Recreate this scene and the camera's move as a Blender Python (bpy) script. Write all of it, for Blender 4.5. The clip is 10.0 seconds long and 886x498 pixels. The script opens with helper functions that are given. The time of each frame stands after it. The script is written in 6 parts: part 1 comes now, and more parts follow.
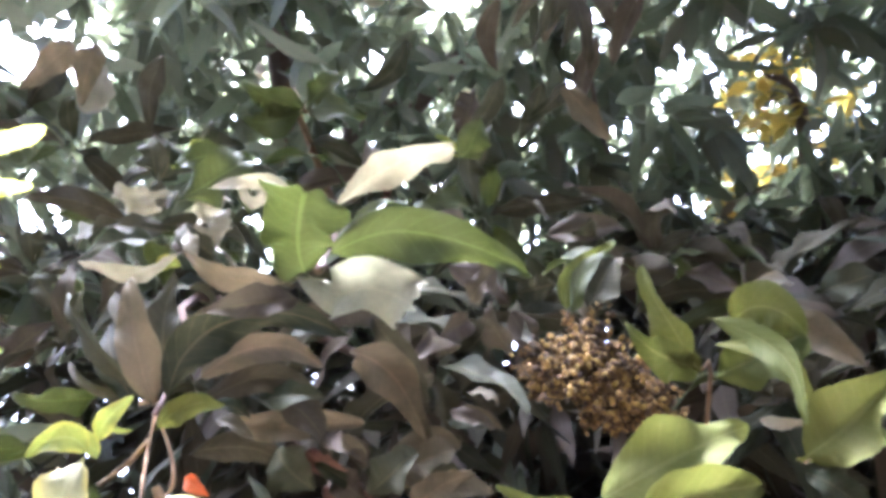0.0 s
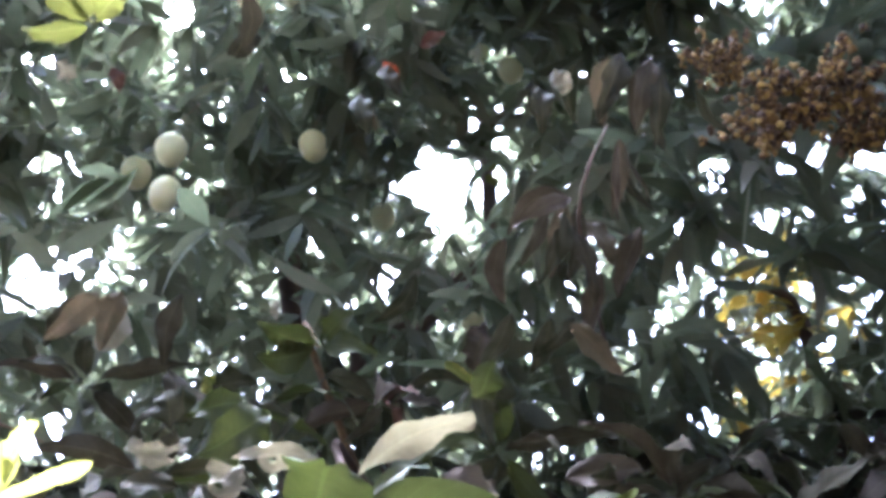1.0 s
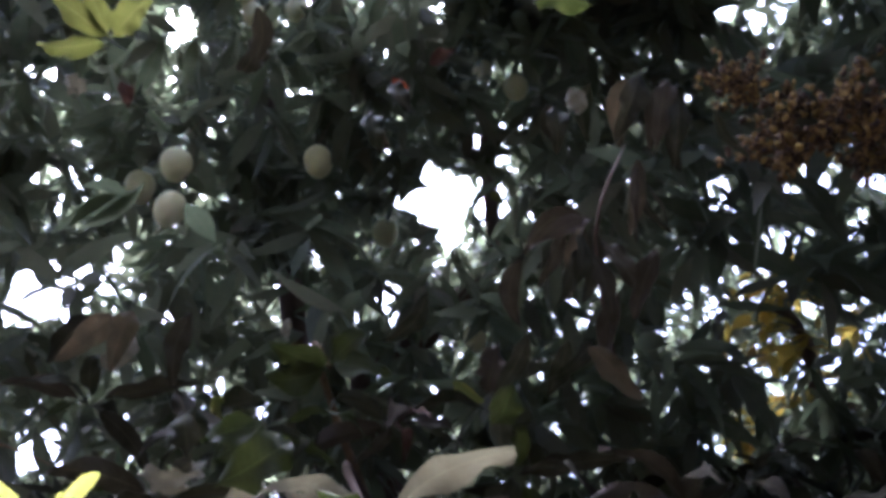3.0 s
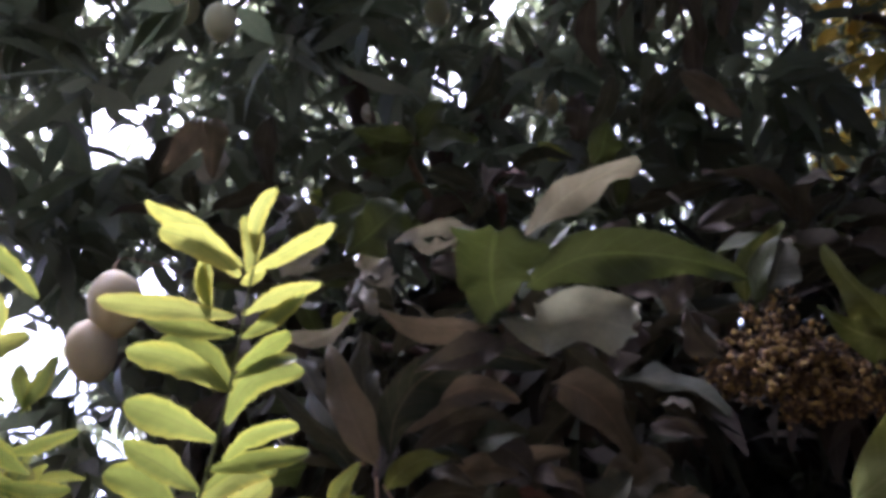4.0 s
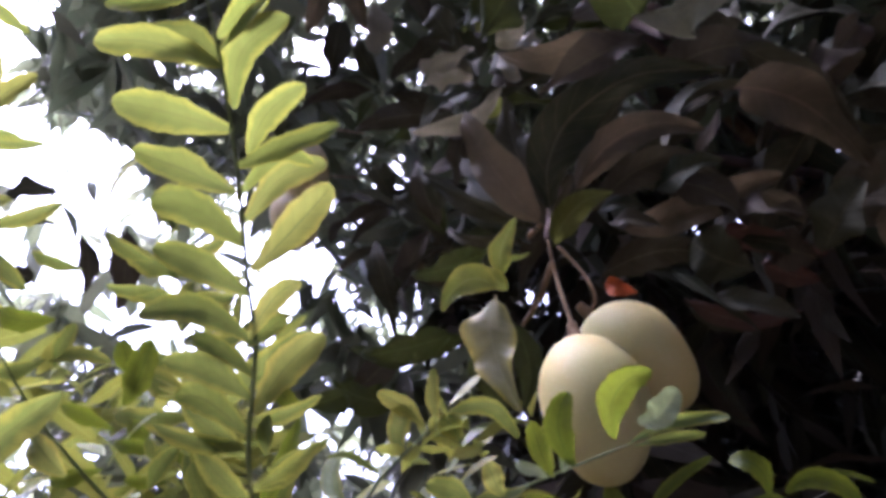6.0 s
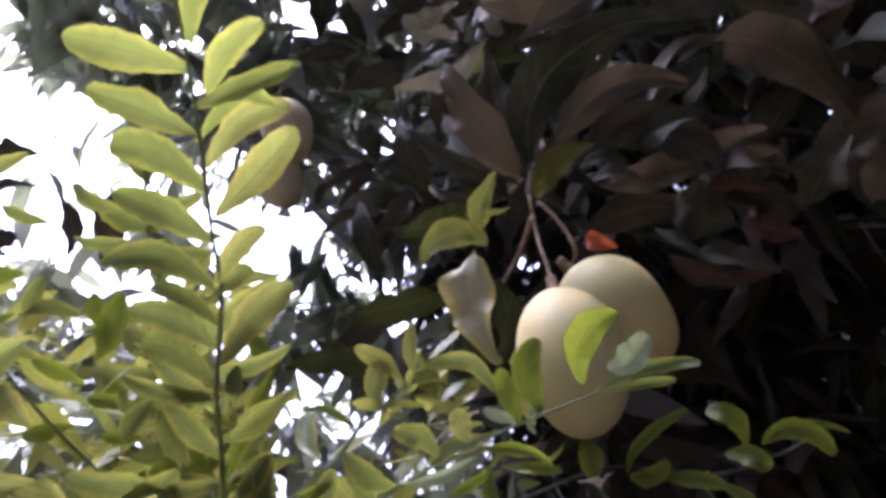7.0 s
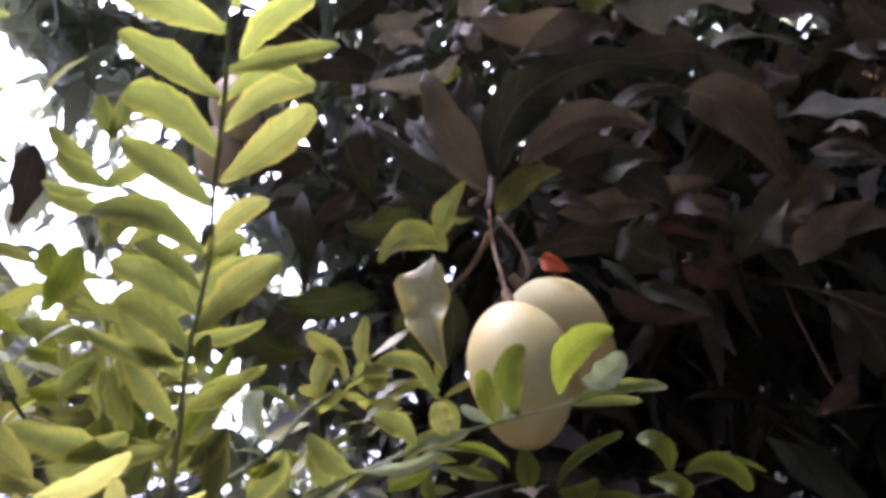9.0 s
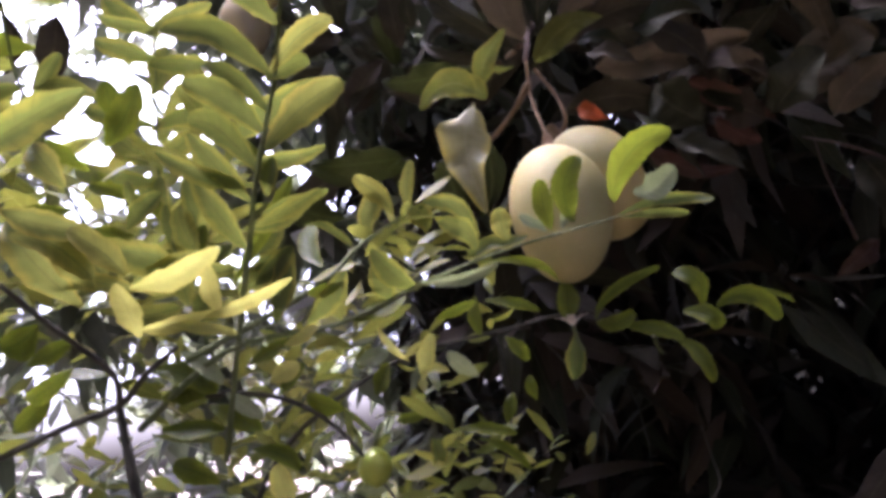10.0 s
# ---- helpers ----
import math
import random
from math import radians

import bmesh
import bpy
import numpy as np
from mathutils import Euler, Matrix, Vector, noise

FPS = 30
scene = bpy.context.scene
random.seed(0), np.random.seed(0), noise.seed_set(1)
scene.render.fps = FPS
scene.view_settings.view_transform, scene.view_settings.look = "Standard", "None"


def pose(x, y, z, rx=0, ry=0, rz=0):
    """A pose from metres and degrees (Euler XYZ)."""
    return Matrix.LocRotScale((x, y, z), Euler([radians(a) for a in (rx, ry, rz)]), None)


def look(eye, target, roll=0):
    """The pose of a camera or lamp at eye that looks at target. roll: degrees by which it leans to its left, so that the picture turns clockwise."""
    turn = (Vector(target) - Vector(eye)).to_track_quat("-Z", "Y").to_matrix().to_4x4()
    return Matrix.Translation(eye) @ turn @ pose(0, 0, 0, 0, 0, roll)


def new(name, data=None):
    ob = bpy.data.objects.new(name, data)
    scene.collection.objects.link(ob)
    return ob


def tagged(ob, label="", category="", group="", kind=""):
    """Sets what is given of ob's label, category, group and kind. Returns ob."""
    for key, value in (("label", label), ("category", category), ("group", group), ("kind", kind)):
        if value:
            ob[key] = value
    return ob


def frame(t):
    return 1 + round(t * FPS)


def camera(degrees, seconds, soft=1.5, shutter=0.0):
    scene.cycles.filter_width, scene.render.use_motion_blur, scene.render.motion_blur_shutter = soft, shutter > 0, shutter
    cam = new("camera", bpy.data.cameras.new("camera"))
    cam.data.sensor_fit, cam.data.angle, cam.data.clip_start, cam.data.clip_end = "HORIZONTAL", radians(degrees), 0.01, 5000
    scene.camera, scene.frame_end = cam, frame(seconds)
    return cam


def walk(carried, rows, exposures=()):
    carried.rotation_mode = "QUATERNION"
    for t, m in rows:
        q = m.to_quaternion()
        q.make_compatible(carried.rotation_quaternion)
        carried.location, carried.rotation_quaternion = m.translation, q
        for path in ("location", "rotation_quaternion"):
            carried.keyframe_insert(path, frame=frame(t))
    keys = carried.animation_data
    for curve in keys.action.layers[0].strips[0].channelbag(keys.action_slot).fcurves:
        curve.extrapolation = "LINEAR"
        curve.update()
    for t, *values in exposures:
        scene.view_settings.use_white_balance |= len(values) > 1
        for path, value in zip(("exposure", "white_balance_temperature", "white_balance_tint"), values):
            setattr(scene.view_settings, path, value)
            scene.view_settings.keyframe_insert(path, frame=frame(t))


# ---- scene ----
cam = camera(59.0, 10.0, soft=4.0)
PATH = [
    (0, (0.078, 0.093, 1.561), (0.009, 1.886, 2.445), -2.9),
    (0.5, (0.073, 0.065, 1.577), (0.001, 1.704, 2.721), -3.0),
    (1, (0.069, 0.058, 1.595), (0.033, 1.565, 2.91), -4.3),
    (1.5, (0.066, 0.051, 1.6), (0.037, 1.507, 2.971), -4.7),
    (2, (0.064, 0.051, 1.613), (0.068, 1.502, 2.989), -5.2),
    (2.2, (0.06, 0.052, 1.618), (0.089, 1.489, 3.009), -5.3),
    (3.3, (0.017, 0.065, 1.609), (-0.076, 1.62, 2.864), -2.9),
    (3.5, (0.003, 0.068, 1.602), (-0.184, 1.708, 2.73), -3.3),
    (4, (-0.002, 0.086, 1.591), (-0.27, 1.84, 2.513), -9.5),
    (4.5, (0.002, 0.135, 1.565), (-0.581, 1.88, 2.35), -10.5),
    (5, (-0.012, 0.157, 1.551), (-0.827, 1.813, 2.32), -12.1),
    (5.5, (0.008, 0.185, 1.541), (-0.85, 1.826, 2.297), -13.9),
    (5.7, (0.017, 0.194, 1.531), (-0.887, 1.794, 2.32), -15.1),
    (6.8, (0.023, 0.209, 1.512), (-0.943, 1.801, 2.241), -14.2),
    (7, (0.022, 0.213, 1.512), (-0.925, 1.828, 2.216), -14.8),
    (7.5, (0.014, 0.213, 1.509), (-0.927, 1.825, 2.227), -13.9),
    (8, (0.015, 0.215, 1.509), (-0.841, 1.886, 2.2), -12.9),
    (8.5, (0.012, 0.205, 1.514), (-0.737, 1.914, 2.234), -10.4),
    (9, (-0.006, 0.189, 1.512), (-0.739, 1.922, 2.192), -9.1),
    (9.5, (-0.019, 0.171, 1.506), (-0.871, 1.88, 2.099), -8.6),
    (10, (-0.025, 0.174, 1.48), (-0.851, 1.943, 1.915), -8.7),
]
EXPOSURES = [(0.0, 6.2, 4950, 17), (0.5, 6.0, 4850, 17), (1.0, 5.6, 4750, 17), (2.0, 5.0, 4650, 18), (3.5, 3.65, 4900, 25), (4.0, 3.6, 5000, 28), (4.5, 3.65, 5000, 30),
             (5.5, 3.65, 4950, 31), (7.5, 3.7, 5000, 32), (9.0, 3.9, 5100, 32), (10.0, 3.75, 5250, 32)]
walk(cam, [(t, look(eye, target, roll)) for t, eye, target, roll in PATH], EXPOSURES)

# ---- daylight: a hazy bright sky, the sun high behind the crown ----
SUN_AZ, SUN_EL = radians(-45), radians(72)
world = bpy.data.worlds.new("sky")
scene.world = world
world.use_nodes = True
wn = world.node_tree.nodes
sky = wn.new("ShaderNodeTexSky")
sky.sky_type, sky.sun_disc = "NISHITA", False
sky.sun_elevation, sky.sun_rotation = SUN_EL, SUN_AZ
sky.air_density, sky.dust_density, sky.ozone_density = 0.45, 10.0, 0.0
wn["Background"].inputs["Strength"].default_value = 0.15
world.node_tree.links.new(sky.outputs[0], wn["Background"].inputs["Color"])
sun = new("sun", bpy.data.lights.new("sun", "SUN"))
sun.data.energy, sun.data.angle, sun.data.color = 4.0, radians(16), (1.0, 0.94, 0.82)
sun_from = Vector((math.sin(SUN_AZ) * math.cos(SUN_EL), math.cos(SUN_AZ) * math.cos(SUN_EL), math.sin(SUN_EL)))
sun.matrix_world = look(sun_from * 30, (0, 0, 1.5))


# ---- materials ----
def graph(name):
    m = bpy.data.materials.new(name)
    m.use_nodes = True
    t = m.node_tree
    return m, t.nodes, t.links, t.nodes["Principled BSDF"]


def ramp(n, stops):
    r = n.new("ShaderNodeValToRGB")
    e = r.color_ramp.elements
    e[0].position, e[0].color = stops[0][0], (*stops[0][1], 1)
    e[1].position, e[1].color = stops[-1][0], (*stops[-1][1], 1)
    for p, c in stops[1:-1]:
        e.new(p).color = (*c, 1)
    return r


def maths(n, l, op, a, b=None):
    m = n.new("ShaderNodeMath")
    m.operation = op
    for i, v in enumerate((a, b)):
        if v is None:
            continue
        if isinstance(v, (int, float)):
            m.inputs[i].default_value = v
        else:
            l.new(v, m.inputs[i])
    return m.outputs[0]


def mixed(n, l, f, a, b, how="MIX"):
    m = n.new("ShaderNodeMix")
    m.data_type, m.blend_type = "RGBA", how
    for i, v in ((0, f), (6, a), (7, b)):
        if isinstance(v, (int, float)):
            m.inputs[i].default_value = v
        elif isinstance(v, tuple):
            m.inputs[i].default_value = (*v, 1)
        else:
            l.new(v, m.inputs[i])
    return m.outputs[2]


def noise_tex(n, l, scale, detail=4.0, coords="Object"):
    tc = n.new("ShaderNodeTexCoord")
    t = n.new("ShaderNodeTexNoise")
    t.inputs["Scale"].default_value, t.inputs["Detail"].default_value = scale, detail
    l.new(tc.outputs[coords], t.inputs["Vector"])
    return t.outputs["Fac"]


def leaf_material(name, colours, dust, dust_amount, rib, island, glow=0.35, rough=0.38, pairs=11, through_colour=(0.30, 0.36, 0.05), gloss=0.5, margin=None, ribbed=0.55):
    """A leaf blade: a colour for each leaf, midrib and side veins, dust in patches, light that comes through."""
    m, n, l, p = graph(name)
    if island:
        pick = n.new("ShaderNodeNewGeometry").outputs["Random Per Island"]
    else:
        pick = n.new("ShaderNodeObjectInfo").outputs["Random"]
    k = len(colours) - 1
    base = ramp(n, [(i / k, c) for i, c in enumerate(colours)])
    l.new(pick, base.inputs[0])
    uv = n.new("ShaderNodeUVMap")
    sep = n.new("ShaderNodeSeparateXYZ")
    l.new(uv.outputs[0], sep.inputs[0])
    off = maths(n, l, "ABSOLUTE", maths(n, l, "SUBTRACT", sep.outputs[1], 0.5))
    mid = maths(n, l, "LESS_THAN", off, 0.03)
    wave = maths(n, l, "SINE", maths(n, l, "MULTIPLY", maths(n, l, "SUBTRACT", sep.outputs[0], maths(n, l, "MULTIPLY", off, 0.28)), pairs * 6.283))
    vein = maths(n, l, "GREATER_THAN", wave, 0.93)
    veins = maths(n, l, "MAXIMUM", mid, maths(n, l, "MULTIPLY", vein, 0.35))
    blotch = noise_tex(n, l, 28, 5)
    fine = noise_tex(n, l, 260, 3)
    tone = base.outputs[0]
    if margin:
        edge = maths(n, l, "ADD", maths(n, l, "MULTIPLY", off, 1.6), maths(n, l, "MULTIPLY", maths(n, l, "SUBTRACT", noise_tex(n, l, 45, 4), 0.5), 1.2))
        er = ramp(n, [(0.40, (0, 0, 0)), (0.78, (1, 1, 1))])
        l.new(edge, er.inputs[0])
        tone = mixed(n, l, er.outputs[0], tone, margin)
    c1 = mixed(n, l, maths(n, l, "MULTIPLY", veins, ribbed), tone, rib)
    p.inputs["Specular IOR Level"].default_value = gloss
    dr = ramp(n, [(0.42, (0, 0, 0)), (0.66, (1, 1, 1))])
    l.new(blotch, dr.inputs[0])
    c2 = mixed(n, l, maths(n, l, "MULTIPLY", dr.outputs[0], dust_amount), c1, dust)
    c3 = mixed(n, l, maths(n, l, "MULTIPLY", fine, 0.35), c2, (0.03, 0.03, 0.015), "MULTIPLY")
    l.new(c3, p.inputs["Base Color"])
    l.new(maths(n, l, "ADD", maths(n, l, "MULTIPLY", blotch, 0.25), rough - 0.12), p.inputs["Roughness"])
    bump = n.new("ShaderNodeBump")
    bump.inputs["Strength"].default_value, bump.inputs["Distance"].default_value = 0.5, 0.002
    l.new(maths(n, l, "ADD", maths(n, l, "MULTIPLY", wave, 0.07), maths(n, l, "MULTIPLY", blotch, 0.8)), bump.inputs["Height"])
    l.new(bump.outputs[0], p.inputs["Normal"])
    tr = n.new("ShaderNodeBsdfTranslucent")
    l.new(mixed(n, l, 0.38, c3, through_colour), tr.inputs["Color"])
    ms = n.new("ShaderNodeMixShader")
    ms.inputs[0].default_value = glow
    l.new(p.outputs[0], ms.inputs[1])
    l.new(tr.outputs[0], ms.inputs[2])
    l.new(ms.outputs[0], n["Material Output"].inputs["Surface"])
    return m


def bark_material(name, a, b, scale):
    m, n, l, p = graph(name)
    r = ramp(n, [(0.3, a), (0.7, b)])
    f = noise_tex(n, l, scale, 8)
    l.new(f, r.inputs[0])
    l.new(mixed(n, l, 0.4, r.outputs[0], noise_tex(n, l, scale * 7, 3), "MULTIPLY"), p.inputs["Base Color"])
    p.inputs["Roughness"].default_value = 0.85
    bump = n.new("ShaderNodeBump")
    bump.inputs["Strength"].default_value, bump.inputs["Distance"].default_value = 0.8, 0.01
    l.new(f, bump.inputs["Height"])
    l.new(bump.outputs[0], p.inputs["Normal"])
    return m


def fruit_material(name, a, b, blush, speck, rough=0.62):
    """Waxy peel: two greens in broad patches, a blush, fine pale dots."""
    m, n, l, p = graph(name)
    r = ramp(n, [(0.35, a), (0.65, b)])
    l.new(noise_tex(n, l, 22, 4), r.inputs[0])
    br = ramp(n, [(0.58, (0, 0, 0)), (0.8, (1, 1, 1))])
    l.new(noise_tex(n, l, 14, 3), br.inputs[0])
    c = mixed(n, l, maths(n, l, "MULTIPLY", br.outputs[0], 0.5), r.outputs[0], blush)
    tc = n.new("ShaderNodeTexCoord")
    vo = n.new("ShaderNodeTexVoronoi")
    vo.inputs["Scale"].default_value = 420
    l.new(tc.outputs["Object"], vo.inputs["Vector"])
    dots = maths(n, l, "LESS_THAN", vo.outputs["Distance"], 0.2)
    c = mixed(n, l, maths(n, l, "MULTIPLY", dots, 0.35), c, speck)
    st = ramp(n, [(0.66, (0, 0, 0)), (0.74, (1, 1, 1))])
    l.new(noise_tex(n, l, 75, 6), st.inputs[0])
    c = mixed(n, l, maths(n, l, "MULTIPLY", st.outputs[0], 0.22), c, (0.2, 0.16, 0.07))
    l.new(c, p.inputs["Base Color"])
    p.inputs["Roughness"].default_value = rough
    p.inputs["Subsurface Weight"].default_value = 0.15
    p.inputs["Subsurface Radius"].default_value = (0.012, 0.009, 0.004)
    bump = n.new("ShaderNodeBump")
    bump.inputs["Strength"].default_value, bump.inputs["Distance"].default_value = 0.15, 0.001
    l.new(noise_tex(n, l, 300, 3), bump.inputs["Height"])
    l.new(bump.outputs[0], p.inputs["Normal"])
    return m


def flat_material(name, a, b, scale, rough):
    m, n, l, p = graph(name)
    r = ramp(n, [(0.3, a), (0.7, b)])
    l.new(noise_tex(n, l, scale, 6), r.inputs[0])
    l.new(r.outputs[0], p.inputs["Base Color"])
    p.inputs["Roughness"].default_value = rough
    return m


def bud_material(name, stops):
    """Withered buds, each with a brown or gold of its own."""
    m, n, l, p = graph(name)
    r = ramp(n, stops)
    l.new(n.new("ShaderNodeNewGeometry").outputs["Random Per Island"], r.inputs[0])
    l.new(mixed(n, l, 0.5, r.outputs[0], noise_tex(n, l, 320, 3), "MULTIPLY"), p.inputs["Base Color"])
    p.inputs["Roughness"].default_value = 0.85
    return m


DUST = (0.27, 0.235, 0.155)
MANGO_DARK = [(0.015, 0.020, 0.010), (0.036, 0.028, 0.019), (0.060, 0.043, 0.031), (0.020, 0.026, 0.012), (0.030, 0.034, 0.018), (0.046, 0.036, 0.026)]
M = {
    "D": leaf_material("mango_leaf_dusty", MANGO_DARK, DUST, 0.11, (0.10, 0.083, 0.045), False, 0.10, 0.60, 11, (0.12, 0.10, 0.045), 0.10),
    "G": leaf_material("mango_leaf_green", [(0.031, 0.040, 0.011), (0.038, 0.045, 0.013), (0.025, 0.033, 0.010)], DUST, 0.08, (0.085, 0.095, 0.032), False, 0.14, 0.58, 11, (0.17, 0.20, 0.03), 0.15),
    "O": leaf_material("mango_leaf_olive", [(0.074, 0.084, 0.018), (0.100, 0.102, 0.024), (0.058, 0.070, 0.016)], DUST, 0.07, (0.16, 0.165, 0.06), False, 0.22, 0.64, 11, (0.26, 0.26, 0.04), 0.08),
    "B": leaf_material("mango_leaf_mauve", [(0.100, 0.080, 0.048), (0.138, 0.110, 0.067), (0.072, 0.060, 0.036)], (0.045, 0.042, 0.022), 0.6, (0.18, 0.135, 0.085), False, 0.14, 0.56, 11, (0.24, 0.16, 0.08), 0.12),
    # W: sky sheen on the blades painted in as a pale base colour
    "W": leaf_material("mango_leaf_sky_sheen", [(0.225, 0.20, 0.148), (0.27, 0.24, 0.18), (0.19, 0.17, 0.125)], (0.13, 0.11, 0.07), 0.55, (0.32, 0.28, 0.19), False, 0.18, 0.58, 11, (0.28, 0.24, 0.11), 0.2),
    # C: one leaf's sky-lit brightness put into a still paler base colour
    "C": leaf_material("mango_leaf_bright_sheen", [(0.30, 0.295, 0.21), (0.34, 0.33, 0.24)], (0.15, 0.125, 0.08), 0.7, (0.40, 0.38, 0.27), False, 0.18, 0.58, 11, (0.34, 0.32, 0.16), 0.2),
    "Y": leaf_material("mango_leaf_young", [(0.16, 0.195, 0.032), (0.21, 0.23, 0.04), (0.125, 0.16, 0.028)], (0.30, 0.29, 0.11), 0.3, (0.28, 0.30, 0.12), False, 0.32, 0.45, 11, (0.38, 0.38, 0.05), 0.35, (0.32, 0.285, 0.045)),
    # S: pale sheen painted into the blade; the yellow margin is its own
    "S": leaf_material("mango_leaf_sheen_yellow", [(0.255, 0.245, 0.125), (0.29, 0.27, 0.14)], (0.42, 0.40, 0.28), 0.5, (0.34, 0.33, 0.19), False, 0.25, 0.44, 11, (0.50, 0.43, 0.08), 0.4, (0.50, 0.40, 0.08)),
    "R": leaf_material("mango_leaf_red", [(0.060, 0.028, 0.020), (0.075, 0.034, 0.023), (0.050, 0.028, 0.020)], DUST, 0.12, (0.12, 0.075, 0.05), False, 0.12, 0.6, 11, (0.18, 0.06, 0.03), 0.15),
    "F": leaf_material("mango_leaf_flush", [(0.30, 0.055, 0.012), (0.34, 0.085, 0.018), (0.26, 0.045, 0.012)], DUST, 0.15, (0.4, 0.15, 0.08), False, 0.3, 0.6, 11, (0.6, 0.12, 0.04), 0.12),
    "L": leaf_material("lime_leaf", [(0.11, 0.15, 0.042), (0.18, 0.20, 0.046), (0.085, 0.125, 0.036), (0.24, 0.24, 0.05)], (0.30, 0.30, 0.13), 0.22, (0.07, 0.10, 0.035), False, 0.40, 0.50, 7, (0.46, 0.43, 0.07), 0.30, (0.36, 0.31, 0.05), 0.9),
    "J": leaf_material("lime_leaf_green", [(0.055, 0.092, 0.028), (0.11, 0.145, 0.034), (0.042, 0.074, 0.026), (0.17, 0.18, 0.036), (0.05, 0.085, 0.028)], (0.24, 0.26, 0.13), 0.22, (0.045, 0.07, 0.026), False, 0.36, 0.50, 7, (0.40, 0.42, 0.05), 0.30, (0.30, 0.275, 0.045), 0.9),
    # K: shade of the lower bush put into a darker lime leaf colour
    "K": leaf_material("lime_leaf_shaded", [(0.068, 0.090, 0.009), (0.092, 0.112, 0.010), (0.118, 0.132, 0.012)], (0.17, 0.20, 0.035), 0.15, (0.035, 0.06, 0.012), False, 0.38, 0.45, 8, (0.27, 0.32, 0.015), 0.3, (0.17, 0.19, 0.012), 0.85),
    "N": leaf_material("lime_leaf_young", [(0.36, 0.36, 0.085), (0.44, 0.41, 0.10), (0.30, 0.32, 0.075)], (0.52, 0.49, 0.20), 0.25, (0.26, 0.27, 0.07), False, 0.45, 0.50, 7, (0.62, 0.58, 0.13), 0.30, (0.50, 0.45, 0.09), 0.7),
    "P": leaf_material("lime_leaf_underside", [(0.26, 0.31, 0.17), (0.32, 0.36, 0.21)], (0.5, 0.5, 0.4), 0.3, (0.5, 0.52, 0.35), False, 0.3, 0.5, 8),
}
MANGO_FAR = leaf_material("mango_foliage", [(0.045, 0.060, 0.035), (0.078, 0.075, 0.053), (0.055, 0.078, 0.040), (0.098, 0.086, 0.064), (0.047, 0.068, 0.036), (0.118, 0.096, 0.069), (0.065, 0.083, 0.045)], DUST, 0.16, (0.12, 0.11, 0.07), True, 0.42, 0.5, 11, (0.32, 0.36, 0.19), 0.22)
# darker copy of the mango foliage: deep shade painted into the leaf colour
MANGO_SHADED = leaf_material("mango_shaded_foliage", MANGO_DARK, DUST, 0.04, (0.08, 0.07, 0.04), True, 0.08, 0.6, 11, (0.10, 0.09, 0.04), 0.12)
LIME_FAR = leaf_material("lime_foliage", [(0.055, 0.085, 0.018), (0.14, 0.16, 0.025), (0.075, 0.105, 0.02), (0.24, 0.23, 0.035), (0.10, 0.12, 0.02), (0.30, 0.27, 0.04)], (0.36, 0.34, 0.12), 0.2, (0.3, 0.34, 0.1), True, 0.38, 0.4, 8, (0.5, 0.5, 0.06))
# yellow sunlight on the far tree painted into its leaf colour
GOLD_FAR = leaf_material("sun_gold_foliage", [(0.36, 0.24, 0.03), (0.30, 0.26, 0.04), (0.20, 0.20, 0.04), (0.42, 0.24, 0.04)], (0.3, 0.25, 0.1), 0.2, (0.4, 0.3, 0.1), True, 0.5, 0.4, 8, (0.8, 0.5, 0.06))
BARK = bark_material("mango_bark", (0.055, 0.034, 0.024), (0.13, 0.075, 0.052), 14)
TWIG = bark_material("mango_twig", (0.115, 0.068, 0.032), (0.23, 0.145, 0.068), 60)
LIME_BARK = bark_material("lime_bark", (0.035, 0.03, 0.02), (0.085, 0.075, 0.05), 60)
LIME_STEM = bark_material("lime_green_stem", (0.10, 0.13, 0.04), (0.17, 0.19, 0.07), 80)
PEEL = fruit_material("mango_peel", (0.37, 0.335, 0.125), (0.46, 0.385, 0.145), (0.48, 0.31, 0.065), (0.55, 0.49, 0.27))
# PEEL_FAR: light on the high fruit painted in, lighter than PEEL
PEEL_FAR = fruit_material("mango_peel_lit", (0.58, 0.55, 0.31), (0.66, 0.61, 0.35), (0.64, 0.54, 0.28), (0.70, 0.66, 0.44))
# PEEL_TAN: tan peel, toned down for the shade behind the shoot
PEEL_TAN = fruit_material("mango_peel_tan_shaded", (0.44, 0.35, 0.20), (0.52, 0.42, 0.25), (0.50, 0.36, 0.17), (0.55, 0.47, 0.32))
LIME_PEEL = fruit_material("lime_peel", (0.30, 0.36, 0.04), (0.40, 0.44, 0.06), (0.42, 0.42, 0.06), (0.46, 0.50, 0.14), 0.35)
PETAL = flat_material("petal", (0.75, 0.70, 0.62), (0.82, 0.78, 0.70), 90, 0.6)
PANICLE = bud_material("dry_blossom", [(0.0, (0.036, 0.019, 0.010)), (0.35, (0.095, 0.052, 0.018)), (0.62, (0.19, 0.11, 0.030)), (0.86, (0.32, 0.20, 0.05)), (1.0, (0.42, 0.28, 0.065))])
# dark so that the added walls bounce little light
PLASTER = flat_material("plaster", (0.06, 0.06, 0.045), (0.11, 0.10, 0.08), 2.5, 0.9)
SOIL = flat_material("soil", (0.035, 0.026, 0.018), (0.075, 0.055, 0.04), 3, 0.95)


# ---- builders ----
def part(name, bm, material, parent, label=""):
    me = bpy.data.meshes.new(name)
    bm.to_mesh(me)
    bm.free()
    me.materials.append(material)
    me.shade_smooth()
    ob = new(name, me)
    ob.parent = parent
    return tagged(ob, label)


